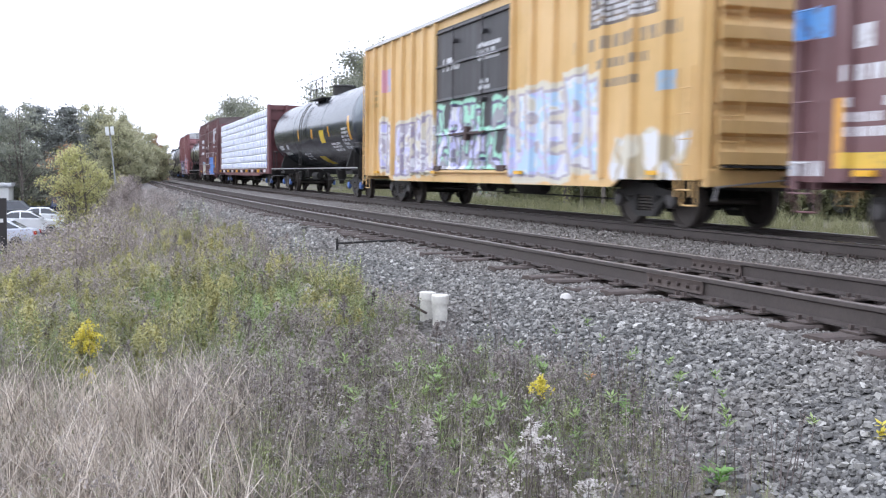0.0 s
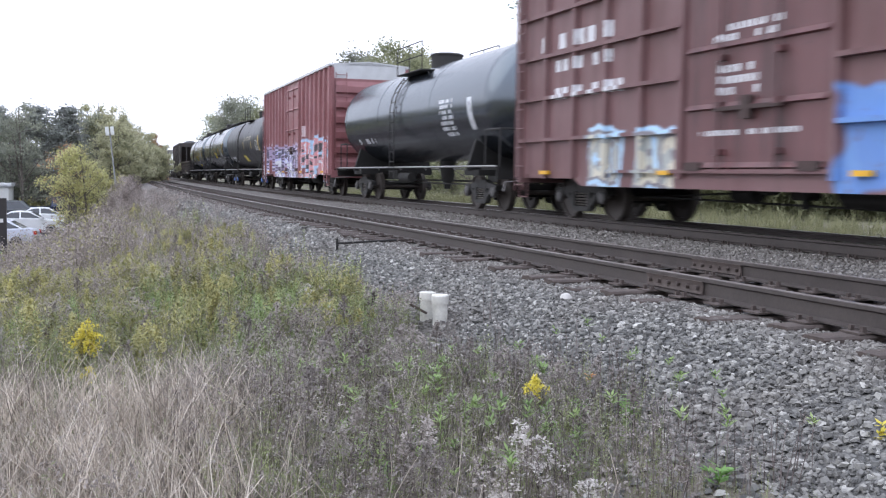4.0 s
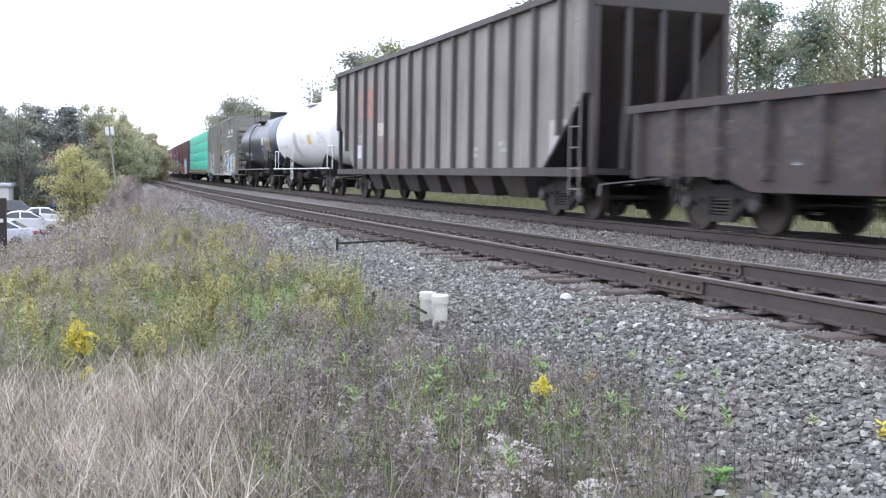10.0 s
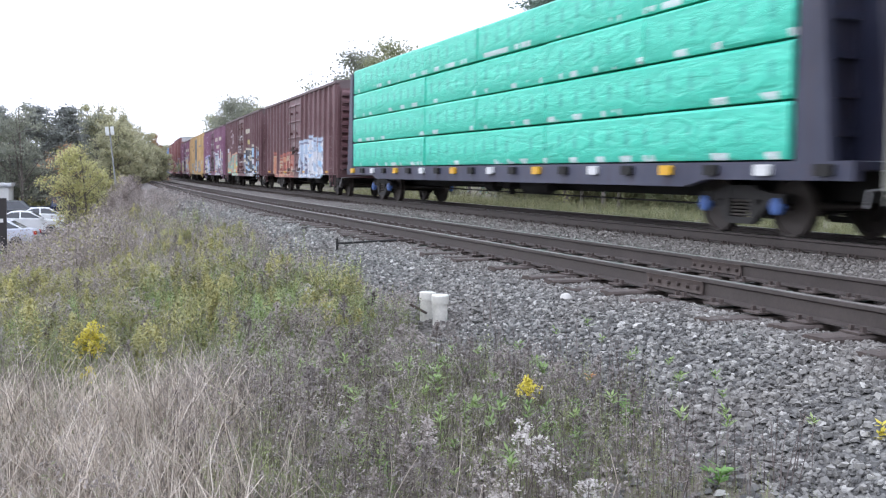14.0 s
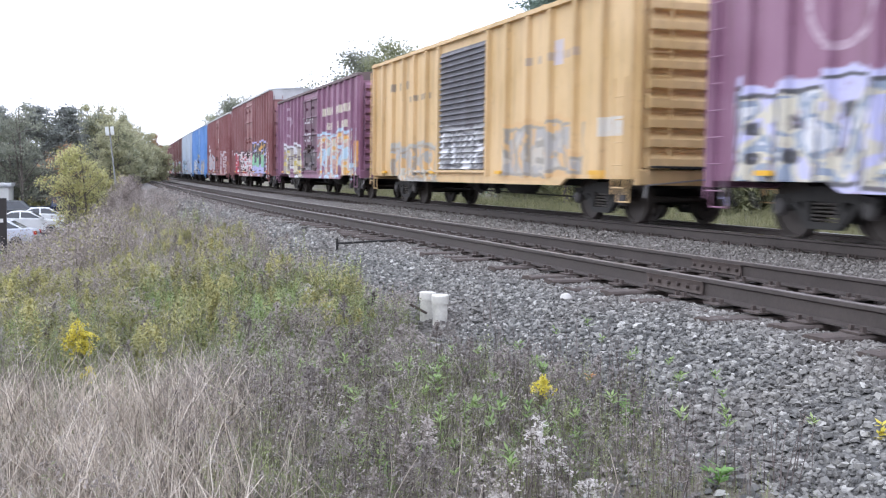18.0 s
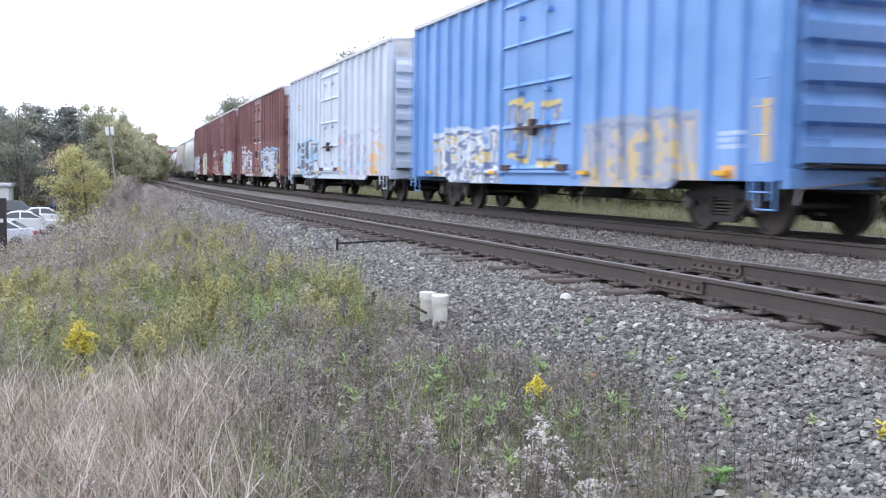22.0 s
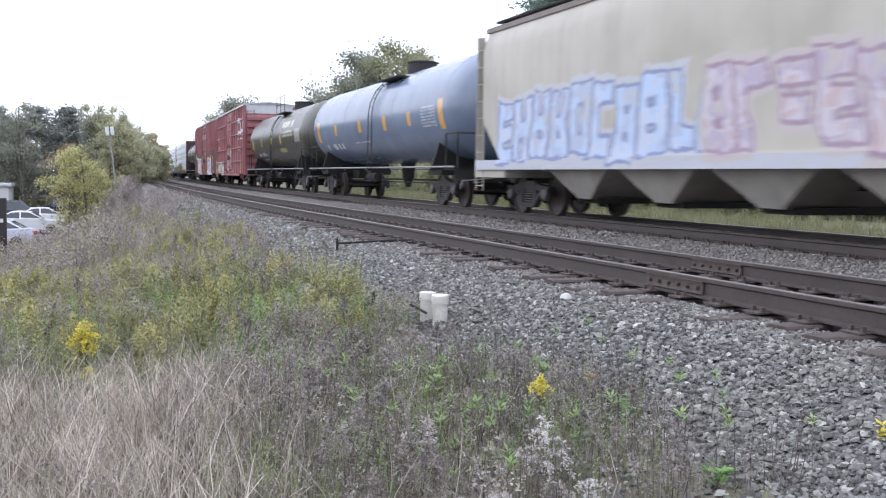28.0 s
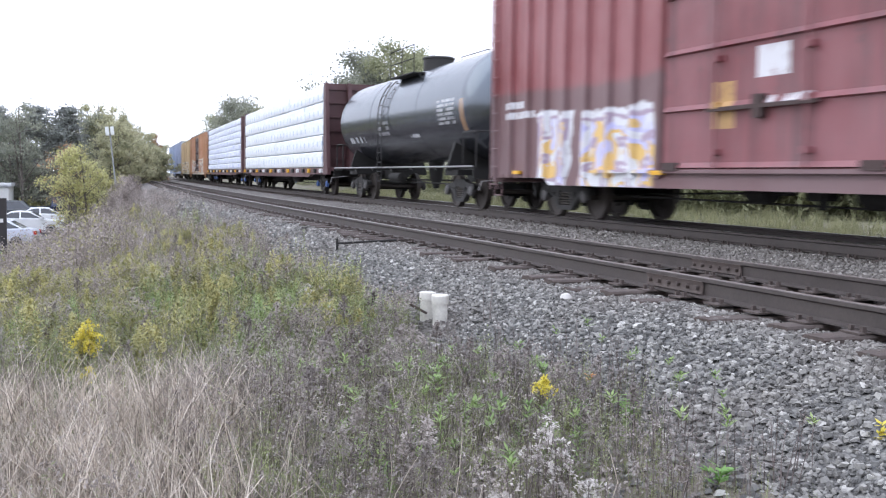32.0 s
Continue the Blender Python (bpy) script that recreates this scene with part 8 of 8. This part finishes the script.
def woods():
    # behind the tracks
    lab = {"leaf": "leafy tree turning yellow-green behind the tracks", "pine": "dark pine with layered boughs behind the tracks", "bare": "nearly bare tree with thin upright branches"}
    rows = [  # bearing, distance, height, width, kind, leaves
        (170.3, 190, 14.2, 12, "dusk", 5200), (168.9, 185, 12.6, 10, "leaf", 4200), (171.4, 215, 12.6, 10, "leaf", 3600),
        (164.0, 112, 13.8, 9.0, "dusk", 5600), (162.7, 100, 13.2, 8.0, "dusk", 5600), (161.2, 96, 14.0, 8.2, "leaf", 5600), (165.4, 125, 12.0, 7.0, "leaf", 2400), (160.1, 92, 11.2, 6, "leaf", 2600),
        (158.6, 76, 9.4, 5.5, "gold", 3000), (157.2, 74, 9.0, 5.0, "leaf", 3000), (156.2, 70, 8.6, 4.8, "gold", 2600), (155.6, 66, 10.2, 4.2, "sparse", 1300), (154.7, 60, 7.4, 5.0, "pine", 5200), (153.6, 58, 8.2, 5.2, "pine", 5200), (152.3, 52, 13.0, 6.6, "pine", 7500), (150.9, 50, 7.0, 5.0, "gold", 3400), (149.6, 47, 6.6, 5.0, "leaf", 3600),
        (150.3, 54, 13.0, 4.0, "bare", 0), (149.1, 53, 12.0, 4.0, "bare", 240), (147.6, 48, 8.0, 5.0, "gold", 3200), (145.6, 46, 9.6, 6.0, "leaf", 3600), (143.9, 44, 9.4, 6.0, "sparse", 2200), (142.2, 44, 10.0, 4.0, "pine", 4200), (140.9, 43, 9.0, 4.4, "sparse", 1500), (139.6, 42, 8.0, 5.0, "pine", 4200), (138.0, 41, 9.0, 5.5, "leaf", 3200), (136.2, 40, 8.5, 5.5, "leaf", 3000), (134.0, 40, 9.0, 6.0, "leaf", 3000)]
    for i, (az, d, h, w, kind, n) in enumerate(rows):
        x, y = away(az, d)
        size = 0.10 + d * 0.0011
        base = -0.6
        if kind == "pine":
            tree("pine_tree", x, y, h, w, MAT_SPRUCE, lab["pine"], n * (4 if h > 12 else 2), size * 1.45, 0.12, 50 + i, pine=True, base=base)
        elif kind == "bare":
            tree("bare_tree", x, y, h, w, MAT_LEAF, lab["bare"], n, size, 0.3, 50 + i, bare=True, trunks=3, base=base)
        elif kind == "sparse":
            tree("thin_tree", x, y, h, w, MAT_LEAF, "thin-leaved tree with sky showing through its branches", n * 3, size * 0.7, 0.2, 50 + i, trunks=2, sparse=0.35, base=base)
        else:
            m = {"leaf": MAT_LEAF, "gold": MAT_YELLOW_LEAF if i % 2 else MAT_LEAF, "dusk": MAT_DUSK}[kind]
            tree("leafy_tree", x, y, h, w, m, lab["leaf"], int(n * 4.2), size * (1.35 if 90 < d < 120 else 1.1 if d > 150 else 0.66), 0.12, 50 + i, trunks=2, base=base, loose=1.7 if d > 90 else 1.2)
    # low brush that closes the foot of the wood
    n = 5200
    az, d = np.radians(RS.uniform(132, 172, n)), RS.uniform(0, 1, n)
    d = np.where(np.degrees(az) > 158, 75 + 80 * d, 38 + 26 * d)
    x, y = np.cos(az) * d, np.sin(az) * d
    keep = off_line(x, y) > 12.5
    x, y = x[keep], y[keep]
    p = np.stack([x, y, np.full(len(x), -0.7)], -1)
    tagged(scatter("wood_brush", leaf_plants(8, 60, 0.14, 0.06), p, RS.uniform(1.2, 3.2, len(x)), MAT_LEAF, tilt=0.1), "low leafy brush at the foot of the wood", "bushes", kind="stuff")
    # beside the car park and along the bend
    rows = [(-176.6, 106, 9.9, 8, "pine"), (-178.0, 98, 9.8, 7, "dusk"), (-179.3, 102, 10.2, 7, "pine"), (179.6, 104, 10.2, 5.0, "pine"), (178.9, 112, 10.2, 7, "dusk"), (178.4, 112, 11.2, 6, "leaf"), (177.7, 116, 11.0, 6, "leaf"), (177.0, 120, 9.6, 6, "leaf"), (176.4, 126, 8.4, 5.5, "leaf"), (175.9, 132, 7.4, 5, "leaf"), (175.2, 150, 7.6, 4.0, "rust"), (175.5, 138, 6.2, 4.5, "leaf"), (176.8, 105, 6.8, 5, "leaf"), (177.4, 100, 7.4, 5, "leaf"), (-175.4, 104, 9.8, 8, "dusk"), (-177.3, 108, 9.6, 7, "dusk"), (-178.7, 108, 9.6, 7, "dusk"), (175.35, 146, 5.4, 3.6, "leaf"), (-174.0, 95, 11, 9, "dusk"), (-172.0, 95, 11, 9, "dusk"), (175.2, 128, 5.2, 4, "leaf"), (176.1, 112, 5.4, 4.5, "leaf")]
    for i, (az, d, h, w, kind) in enumerate(rows):
        x, y = away(az, d)
        m = {"pine": MAT_PINE, "dusk": MAT_DUSK, "leaf": MAT_PALE, "rust": MAT_RUST_LEAF, "gold": MAT_YELLOW_LEAF}[kind]
        base = -3.2 if abs(az) > 177.4 or az < 0 else -1.6
        nm, lb = ("pine_tree", "dark conifer beyond the car park") if kind == "pine" else ("leafy_tree", {"dusk": "dense dark green tree beyond the car park", "leaf": "green tree beside the bend of the railway", "rust": "tree with russet autumn leaves in the distance", "gold": "yellowing tree near the car park"}[kind])
        tree(nm, x, y, h, w, m, lb, 11000, 0.2 if kind != "pine" else 0.36, 0.05, 200 + i, pine=(kind == "pine"), trunks=1 if kind == "pine" else 3, sparse=0.4, base=base)
    x, y = away(179.35, 66)
    tree("yellow_tree", x, y, 5.2, 3.4, MAT_YELLOW_LEAF, "small tree with pale yellow autumn leaves by the car park", 8000, 0.13, 0.03, 301, trunks=4, base=-2.9)
    x, y = away(178.2, 70)
    tree("yellow_tree", x, y, 3.6, 2.2, MAT_YELLOW_LEAF, "small tree with pale yellow autumn leaves by the car park", 4200, 0.12, 0.03, 302, trunks=3, base=-2.4)
    x, y = away(179.75, 68)
    tree("russet_tree", x, y, 5.4, 3.0, MAT_RUST_LEAF, "small tree with thin russet leaves by the car park", 900, 0.16, 0.1, 303, trunks=3, base=-2.9)
    # dusky brush along the bank by the bend
    n = 2600
    az, d = np.radians(RS.uniform(174.0, 185.0, n)), RS.uniform(58, 128, n)
    x, y = np.cos(az) * d, np.sin(az) * d
    keep = (off_line(x, y) < -8.6) & ((d > 92) | (np.degrees(az) < 178.9))
    x, y = x[keep], y[keep]
    p = np.stack([x, y, ground_z(x, y) - 0.1], -1)
    tagged(scatter("bank_brush", leaf_plants(8, 60, 0.12, 0.05), p, RS.uniform(0.9, 2.1, len(x)), MAT_OLIVE, tilt=0.12), "olive brush along the railway bank", "bushes", kind="stuff")
    stems, tops = stalk_plants(6)
    n = 2200
    s, o = RS.uniform(-125, -48, n), -7.6 - np.abs(RS.normal(0, 2.2, n))
    x, y, _ = on_line(s, o)
    p = np.stack([x, y, soil_z(x, y) - 0.1], -1)
    # taller brush between the bank and the parked cars
    n2 = 1700
    x2, y2 = RS.uniform(-46, -27, n2), RS.uniform(-3.2, 3.0, n2)
    crest = np.interp(y2 / -x2, [-0.05, -0.02, 0.0, 0.02, 0.05, 0.1], [-1.55, -1.35, -0.85, -0.55, -0.4, -0.45])
    high2 = np.clip(crest - ground_z(x2, y2), 0.3, 2.3) * RS.uniform(0.78, 1.06, n2) * (0.88 + 0.2 * np.sin(x2 * 1.9 + y2 * 2.7))
    p2 = np.stack([x2, y2, ground_z(x2, y2) - 0.1], -1)
    some = RS.uniform(size=n2) < 0.3
    tagged(scatter("green_brush", leaf_plants(6, 70, 0.07, 0.026), p2[some], high2[some] * 0.95, MAT_OLIVE, tilt=0.1), "dull green brush by the car park", "bushes", kind="stuff")
    p2, high2 = p2[~some], high2[~some]
    tagged(scatter("dusky_brush", stems, p2, high2, MAT_STALK, tilt=0.1), "dusky bare brush by the car park", "bushes", kind="stuff")
    tagged(scatter("dusky_brush_heads", tops, p2, high2, MAT_BROWN, tilt=0.1), "faded seed heads on the brush by the car park", "bushes", kind="stuff")
    tagged(scatter("brown_brush", tops, p, RS.uniform(0.4, 0.9, n), MAT_BROWN, tilt=0.1), "brown faded brush beside the track", "bushes", kind="stuff")
    n = 1500
    s, o = RS.uniform(-120, -44, n), -8.0 - np.abs(RS.normal(0, 1.7, n))
    x, y, _ = on_line(s, o)
    p, h = np.stack([x, y, soil_z(x, y) - 0.1], -1), RS.uniform(0.7, 1.5, n) * (0.8 + 0.3 * np.sin(s * 0.7))
    pair(("bank_stems", "bank_tops"), spires(8, 34, 0.4, 0.16), p, h, (MAT_STALK, MAT_BROWN), ("grey-brown brush stems along the bank", "faded brown tops of the bank brush"))


# ---- car park, lamp, pipes and small things ----
MAT_ASPHALT = plain("worn_asphalt", (0.06, 0.06, 0.063), 0.9, 0, 0.8, 0.3, 0.4, 50)
MAT_TYRE = plain("tyre_rubber", (0.02, 0.02, 0.021), 0.8, 0, 6, 0.2, 0.2)
MAT_ALLOY = plain("alloy_wheel", (0.5, 0.5, 0.52), 0.35, 0.8, 8, 0.15, 0.05)
MAT_LAMP_RED = plain("red_tail_lamp", (0.45, 0.03, 0.03), 0.25, 0, 8, 0.1, 0.0)
MAT_HEADLAMP = plain("clear_headlamp", (0.7, 0.72, 0.75), 0.15, 0, 8, 0.1, 0.0)
MAT_TRIM = plain("black_plastic_trim", (0.03, 0.03, 0.032), 0.6, 0, 8, 0.2, 0.1)


def car_window():
    n = Nodes("tinted_car_glass")
    return n.done(n.ramp(n.noise(n.co, 2.0, 2), [(0.3, (0.02, 0.024, 0.03)), (0.7, (0.035, 0.04, 0.05))]), 0.06, 0.0, 0.9)


MAT_CARGLASS = car_window()


def car_paint(name, col, metal=0.1):
    n = Nodes(name)
    return n.done(n.ramp(n.noise(n.co, 1.2, 4), [(0.3, shade(col, 0.92)), (0.7, shade(col, 1.06))]), 0.22, metal, 0.6)


def automobile(name, x, y, z, turn, mat, kind, label):
    """A parked car; its nose along +x before the turn."""
    top = new(name)
    top.matrix_basis = pose(x, y, z, 0, 0, turn)
    tagged(top, label, "car", group="cars in the car park")
    prof = {"sedan": ([(-2.3, 0.35), (-2.32, 0.85), (-2.2, 0.98), (-1.6, 1.02), (-0.9, 0.98), (0.8, 0.95), (1.7, 0.86), (2.2, 0.7), (2.3, 0.4), (2.2, 0.28), (-2.2, 0.28)], [(-1.75, 1.0), (-1.0, 1.42), (-0.5, 1.47), (0.2, 1.44), (1.05, 0.94)], 1.78),
            "suv": ([(-2.3, 0.4), (-2.35, 1.05), (-2.25, 1.1), (1.0, 1.08), (2.1, 1.02), (2.3, 0.85), (2.3, 0.45), (2.2, 0.36), (-2.2, 0.36)], [(-2.25, 1.08), (-2.0, 1.72), (-1.6, 1.78), (0.3, 1.76), (1.1, 1.08)], 1.88),
            "pickup": ([(-2.75, 0.5), (-2.8, 1.1), (-0.5, 1.1), (1.3, 1.12), (2.4, 1.08), (2.65, 0.95), (2.7, 0.5), (2.6, 0.42), (-2.7, 0.42)], [(-0.6, 1.1), (-0.45, 1.78), (0.0, 1.84), (0.7, 1.8), (1.4, 1.12)], 1.95)}[kind]
    low, cab, w = prof
    h = w / 2
    body = Shape().prism(low, -h + 0.06, h - 0.06).prism([(a * 0.985, 0.45 + (b - 0.45) * 0.9) for a, b in low], -h, h)
    part("body", body, mat, top)
    m = len(cab)
    v = [(a, -h * (0.97 - 0.22 * (b - cab[0][1]) / 0.5), b) for a, b in cab] + [(a, h * (0.97 - 0.22 * (b - cab[0][1]) / 0.5), b) for a, b in cab]
    f = [tuple(range(m)), tuple(range(2 * m - 1, m - 1, -1))] + [(i, i + 1, i + 1 + m, i + m) for i in range(m - 1)] + [(m - 1, 0, m, 2 * m - 1)]
    part("cabin", Shape().add(v, f), mat, top)
    base = cab[0][1]

    def at_side(e, a, b, out=0.006):
        return (a, e * (h * (0.97 - 0.22 * (b - base) / 0.5) + out), b)
    gx, gz = sum(a for a, b in cab) / m, sum(b for a, b in cab) / m - 0.03
    for e in (-1, 1):
        for side in (-1, 1):
            poly = [(gx + (a - gx) * 0.86, gz + (b - gz) * 0.74) for a, b in cab]
            xs = [min(a, gx - 0.04) if side < 0 else max(a, gx + 0.04) for a, b in poly]
            pts = [at_side(e, a, b) for a, (_, b) in zip(xs, poly)]
            part("side_window", Shape().add(pts + [at_side(e, a, b, -0.03) for a, (_, b) in zip(xs, poly)], [tuple(range(m)), tuple(range(2 * m - 1, m - 1, -1))] + [(k, (k + 1) % m, (k + 1) % m + m, k + m) for k in range(m)]), MAT_CARGLASS, top, "dark tinted window")
    for a, b, nm in ((cab[0], cab[1], "rear_window"), (cab[-1], cab[-2], "windscreen")):
        o = -0.008 if nm == "rear_window" else 0.008
        quad = [(a[0] + (b[0] - a[0]) * q + o * k, e * h * (0.97 - 0.22 * (a[1] + (b[1] - a[1]) * q - base) / 0.5) * 0.86, a[1] + (b[1] - a[1]) * q + 0.006 * k) for k in (1, -3) for q, e in ((0.1, -1), (0.92, -1), (0.92, 1), (0.1, 1))]
        part(nm, Shape().add(quad, [(0, 1, 2, 3), (7, 6, 5, 4), (0, 1, 5, 4), (1, 2, 6, 5), (2, 3, 7, 6), (3, 0, 4, 7)]), MAT_CARGLASS, top, "dark tinted window")
    for e in (-1, 1):
        for wx in (low[0][0] + 0.95, low[8 if kind != "suv" else 5][0] - 0.9):
            tyre = part("wheel", Shape().lathe([(-0.11, 0.2), (-0.11, 0.3), (-0.08, 0.33), (0.08, 0.33), (0.11, 0.3), (0.11, 0.2)], "y", 20, (wx, e * (h - 0.1), 0.33)), MAT_TYRE, top)
            part("rim", Shape().lathe([(e * 0.02, 0.21), (e * 0.115, 0.21), (e * 0.1, 0.06), (e * 0.11, 0.0)], "y", 16, (wx, e * (h - 0.1), 0.33)), MAT_ALLOY, tyre)
        part("tail_lamp", Shape().box(low[1][0] - 0.02, low[1][0] + 0.12, *sorted((e * (h - 0.3), e * (h + 0.005))), 0.72, 0.92, 0.02), MAT_LAMP_RED, top)
        part("headlamp", Shape().box(2.08, 2.28, *sorted((e * (h - 0.4), e * (h - 0.05))), 0.58, 0.74, 0.02), MAT_HEADLAMP, top)
        part("mirror", Shape().box(0.75, 0.92, *sorted((e * h, e * (h + 0.18))), 0.98, 1.12, 0.02), mat, top)
        part("door_handle", Shape().box(-0.35, -0.15, *sorted((e * (h - 0.02), e * (h + 0.03))), 0.8, 0.84), mat, top)
    part("bumper", Shape().box(low[0][0] - 0.06, low[0][0] + 0.1, -h + 0.08, h - 0.08, 0.38, 0.6, 0.03), MAT_TRIM, top)


LOT_Z = -3.2


def car_park():
    lot = Shape().box(-118, -47, -60, 0.9, LOT_Z - 0.12, LOT_Z)
    ob = new("car_park", lot.mesh("car_park"))
    ob.data.materials.append(MAT_ASPHALT)
    tagged(ob, "worn asphalt car park below the railway bank", "car park", kind="structure")
    white, silver = car_paint("white_car_paint", (0.88, 0.89, 0.9)), car_paint("pale_silver_car_paint", (0.68, 0.71, 0.8), 0.2)
    black, navy = car_paint("dark_grey_car_paint", (0.09, 0.1, 0.105)), car_paint("dark_blue_car_paint", (0.03, 0.04, 0.08), 0.3)
    automobile("sedan", -57.5, -3.35, LOT_Z, -97, silver, "sedan", "pale silver sedan parked in the car park")
    automobile("sedan", -70.0, -1.9, LOT_Z, 88, white, "sedan", "white sedan parked in the car park")
    automobile("sedan", -77.0, -0.9, LOT_Z, 92, white, "sedan", "white sedan parked in the car park")
    automobile("suv", -83.0, -2.9, LOT_Z, 86, black, "suv", "dark grey sport utility vehicle parked in the car park")
    automobile("pickup_truck", -90.5, -0.1, LOT_Z, 93, navy, "pickup", "dark blue pickup truck parked in the car park")
    # low pale building behind the cars
    wall = plain("pale_block_wall", (0.62, 0.62, 0.6), 0.85, 0, 1.0, 0.12, 0.2, 30)
    house = new("building")
    house.matrix_basis = Matrix.Translation((-93.5, -9.0, LOT_Z))
    tagged(house, "low pale building at the edge of the car park", "building")
    part("wall", Shape().box(-5, 5, -8, 5.2, 0, 2.7), wall, house)
    part("roof", Shape().box(-5.2, 5.2, -8.2, 5.4, 2.7, 2.95, 0.05), MAT_GALV, house)
    part("door", Shape().box(4.98, 5.06, 2.0, 3.0, 0, 2.1), MAT_TRIM, house)
    w = part("window", Shape().box(4.98, 5.05, -2.0, 0.5, 1.0, 2.3), MAT_CARGLASS, house)
    part("frame", Shape().box(5.05, 5.09, -2.05, 0.55, 0.94, 1.0).box(5.05, 5.09, -2.05, 0.55, 2.3, 2.36), MAT_GALV, w)
    # dark board by the fence
    board = new("sign_board")
    board.matrix_basis = pose(-43.0, -2.35, -3.5, 0, 0, -4)
    tagged(board, "dark upright sign board with a small green panel", "sign")
    dark = plain("dark_sign_panel", (0.03, 0.026, 0.026), 0.6, 0, 3, 0.25, 0.1)
    part("panel", Shape().box(-0.06, 0.06, -0.75, 0.42, 0.75, 3.25, 0.02), dark, board)
    part("green_panel", Shape().box(0.06, 0.075, -0.3, 0.25, 0.85, 1.15), plain("green_sign_paint", (0.05, 0.4, 0.12), 0.5, 0, 4, 0.15, 0.05), board)
    part("white_mark", Shape().box(0.06, 0.074, -0.1, 0.3, 2.3, 2.45), MAT_WHITE, board)
    for yy in (-0.7, 0.37):
        part("post", Shape().box(-0.05, 0.05, yy - 0.05, yy + 0.05, 0.0, 0.75), dark, board)


def lamp_post():
    x, y = away(177.3, 62)
    top = new("street_lamp")
    top.matrix_basis = pose(x, y + 0.45, -3.0, 5.6, 0, 0)
    tagged(top, "slim grey lamp post with two pale lamp heads", "street lamp")
    part("pole", Shape().lathe([(0, 0.06), (3.0, 0.048), (6.1, 0.036)], "z", 12), plain("grey_pole_paint", (0.33, 0.34, 0.34), 0.6, 0.3, 3, 0.2, 0.1), top)
    part("base_plate", Shape().lathe([(0, 0.2), (0.05, 0.2), (0.08, 0.1)], "z", 12), MAT_GALV, top)
    for e in (-1, 1):
        part("lamp_head", Shape().box(-0.08, 0.08, *sorted((e * 0.04, e * 0.24)), 5.95, 6.45, 0.03), plain("pale_lamp_cover", (0.72, 0.74, 0.72), 0.4, 0, 4, 0.1, 0.05), top, "pale lamp cover")
    part("bracket", Shape().rod((0, -0.2, 6.05), (0, 0.2, 6.05), 0.03), MAT_GALV, top)


def pipes():
    white = plain("weathered_white_plastic", (0.66, 0.64, 0.58), 0.55, 0, 6, 0.18, 0.1)
    for x, y, h, lean in ((-10.12, 3.66, 0.365, -2), (-9.8, 3.69, 0.36, 1)):
        z = float(max(ground_z(x, y), bed_z(off_line(x, y)))) - 0.06
        top = new("vent_pipe")
        top.matrix_basis = pose(x, y, z, lean, lean, 0)
        tagged(top, "short weathered white plastic pipe with a cap in the ballast", "pipe", group="capped pipes beside the track")
        part("pipe", Shape().lathe([(0, 0.078), (h - 0.03, 0.078)], "z", 24), white, top)
        part("cap", Shape().lathe([(h - 0.09, 0.079), (h - 0.09, 0.089), (h - 0.01, 0.089), (h, 0.08), (h + 0.004, 0.0)], "z", 24), white, top)
    strap = new("wooden_stake")
    tagged(strap, "dark wooden stake leaning against the white pipes", "stake")
    part("shaft", Shape().rod((-9.95, 3.4, -0.5), (-9.9, 3.58, -0.6), 0.014), MAT_TIE, strap)
    rod = new("steel_rod")
    tagged(rod, "thin dark steel rod lying on the ballast", "rod")
    zz = float(bed_z(-6.3)) + 0.1
    part("shaft", Shape().rod((-16.5, 4.35, zz - 0.04), (-16.2, 5.3, -0.25), 0.018), MAT_UNDER, rod)
    part("stub", Shape().rod((-16.5, 4.35, zz + 0.04), (-16.5, 4.35, zz - 0.2), 0.022), MAT_UNDER, rod)
    rock = Shape().lathe([(-0.04, 0.015), (-0.028, 0.048), (0.0, 0.06), (0.028, 0.042), (0.04, 0.015)], "z", 12)
    x, y = -8.75, 4.6
    ob = new("white_stone", rock.mesh("white_stone"))
    ob.data.materials.append(plain("white_limestone", (0.52, 0.5, 0.47), 0.8, 0, 12, 0.2, 0.4))
    ob.matrix_basis = pose(x, y, float(bed_z(off_line(x, y))) + 0.045, 8, 5, 30)
    tagged(ob, "single white stone on the grey ballast", "stone")


woods()
car_park()
lamp_post()
pipes()


# ---- motion of the train ----
def motions():
    times = [0.5 * i for i in range(65)]
    for thing, place, bogie in ROLLING:
        rows = []
        for t in times:
            s = place + gone(t)
            ax, ay, _ = on_line(s - bogie)
            bx, by, _ = on_line(s + bogie)
            rows.append((t, pose(float(ax + bx) / 2, float(ay + by) / 2, 0.0, 0, 0, math.degrees(math.atan2(by - ay, bx - ax)))))
        walk(thing, rows)
    for plant, x, y, z, gusts in SWAYING:
        walk(plant, [(float(t), pose(x, y, z, -0.933 * lean, 0.353 * lean, 0)) for t, lean in gusts])
    for wheel, sx, place in WHEELS:
        # wheels turn while they are near enough to be told apart
        spin = []
        for i in range(int(32 * FPS) + 1):
            t = i / FPS
            if -42.0 < place + gone(t) < 1.0:
                spin.append((t, pose(sx, 0, 0.457, 0, math.degrees(gone(t) / 0.457) % 360.0)))
        if len(spin) > 2:
            rows = ([(0.0, spin[0][1])] if spin[0][0] > 0 else []) + spin + ([(32.0, spin[-1][1])] if spin[-1][0] < 32 else [])
            walk(wheel, rows)


motions()
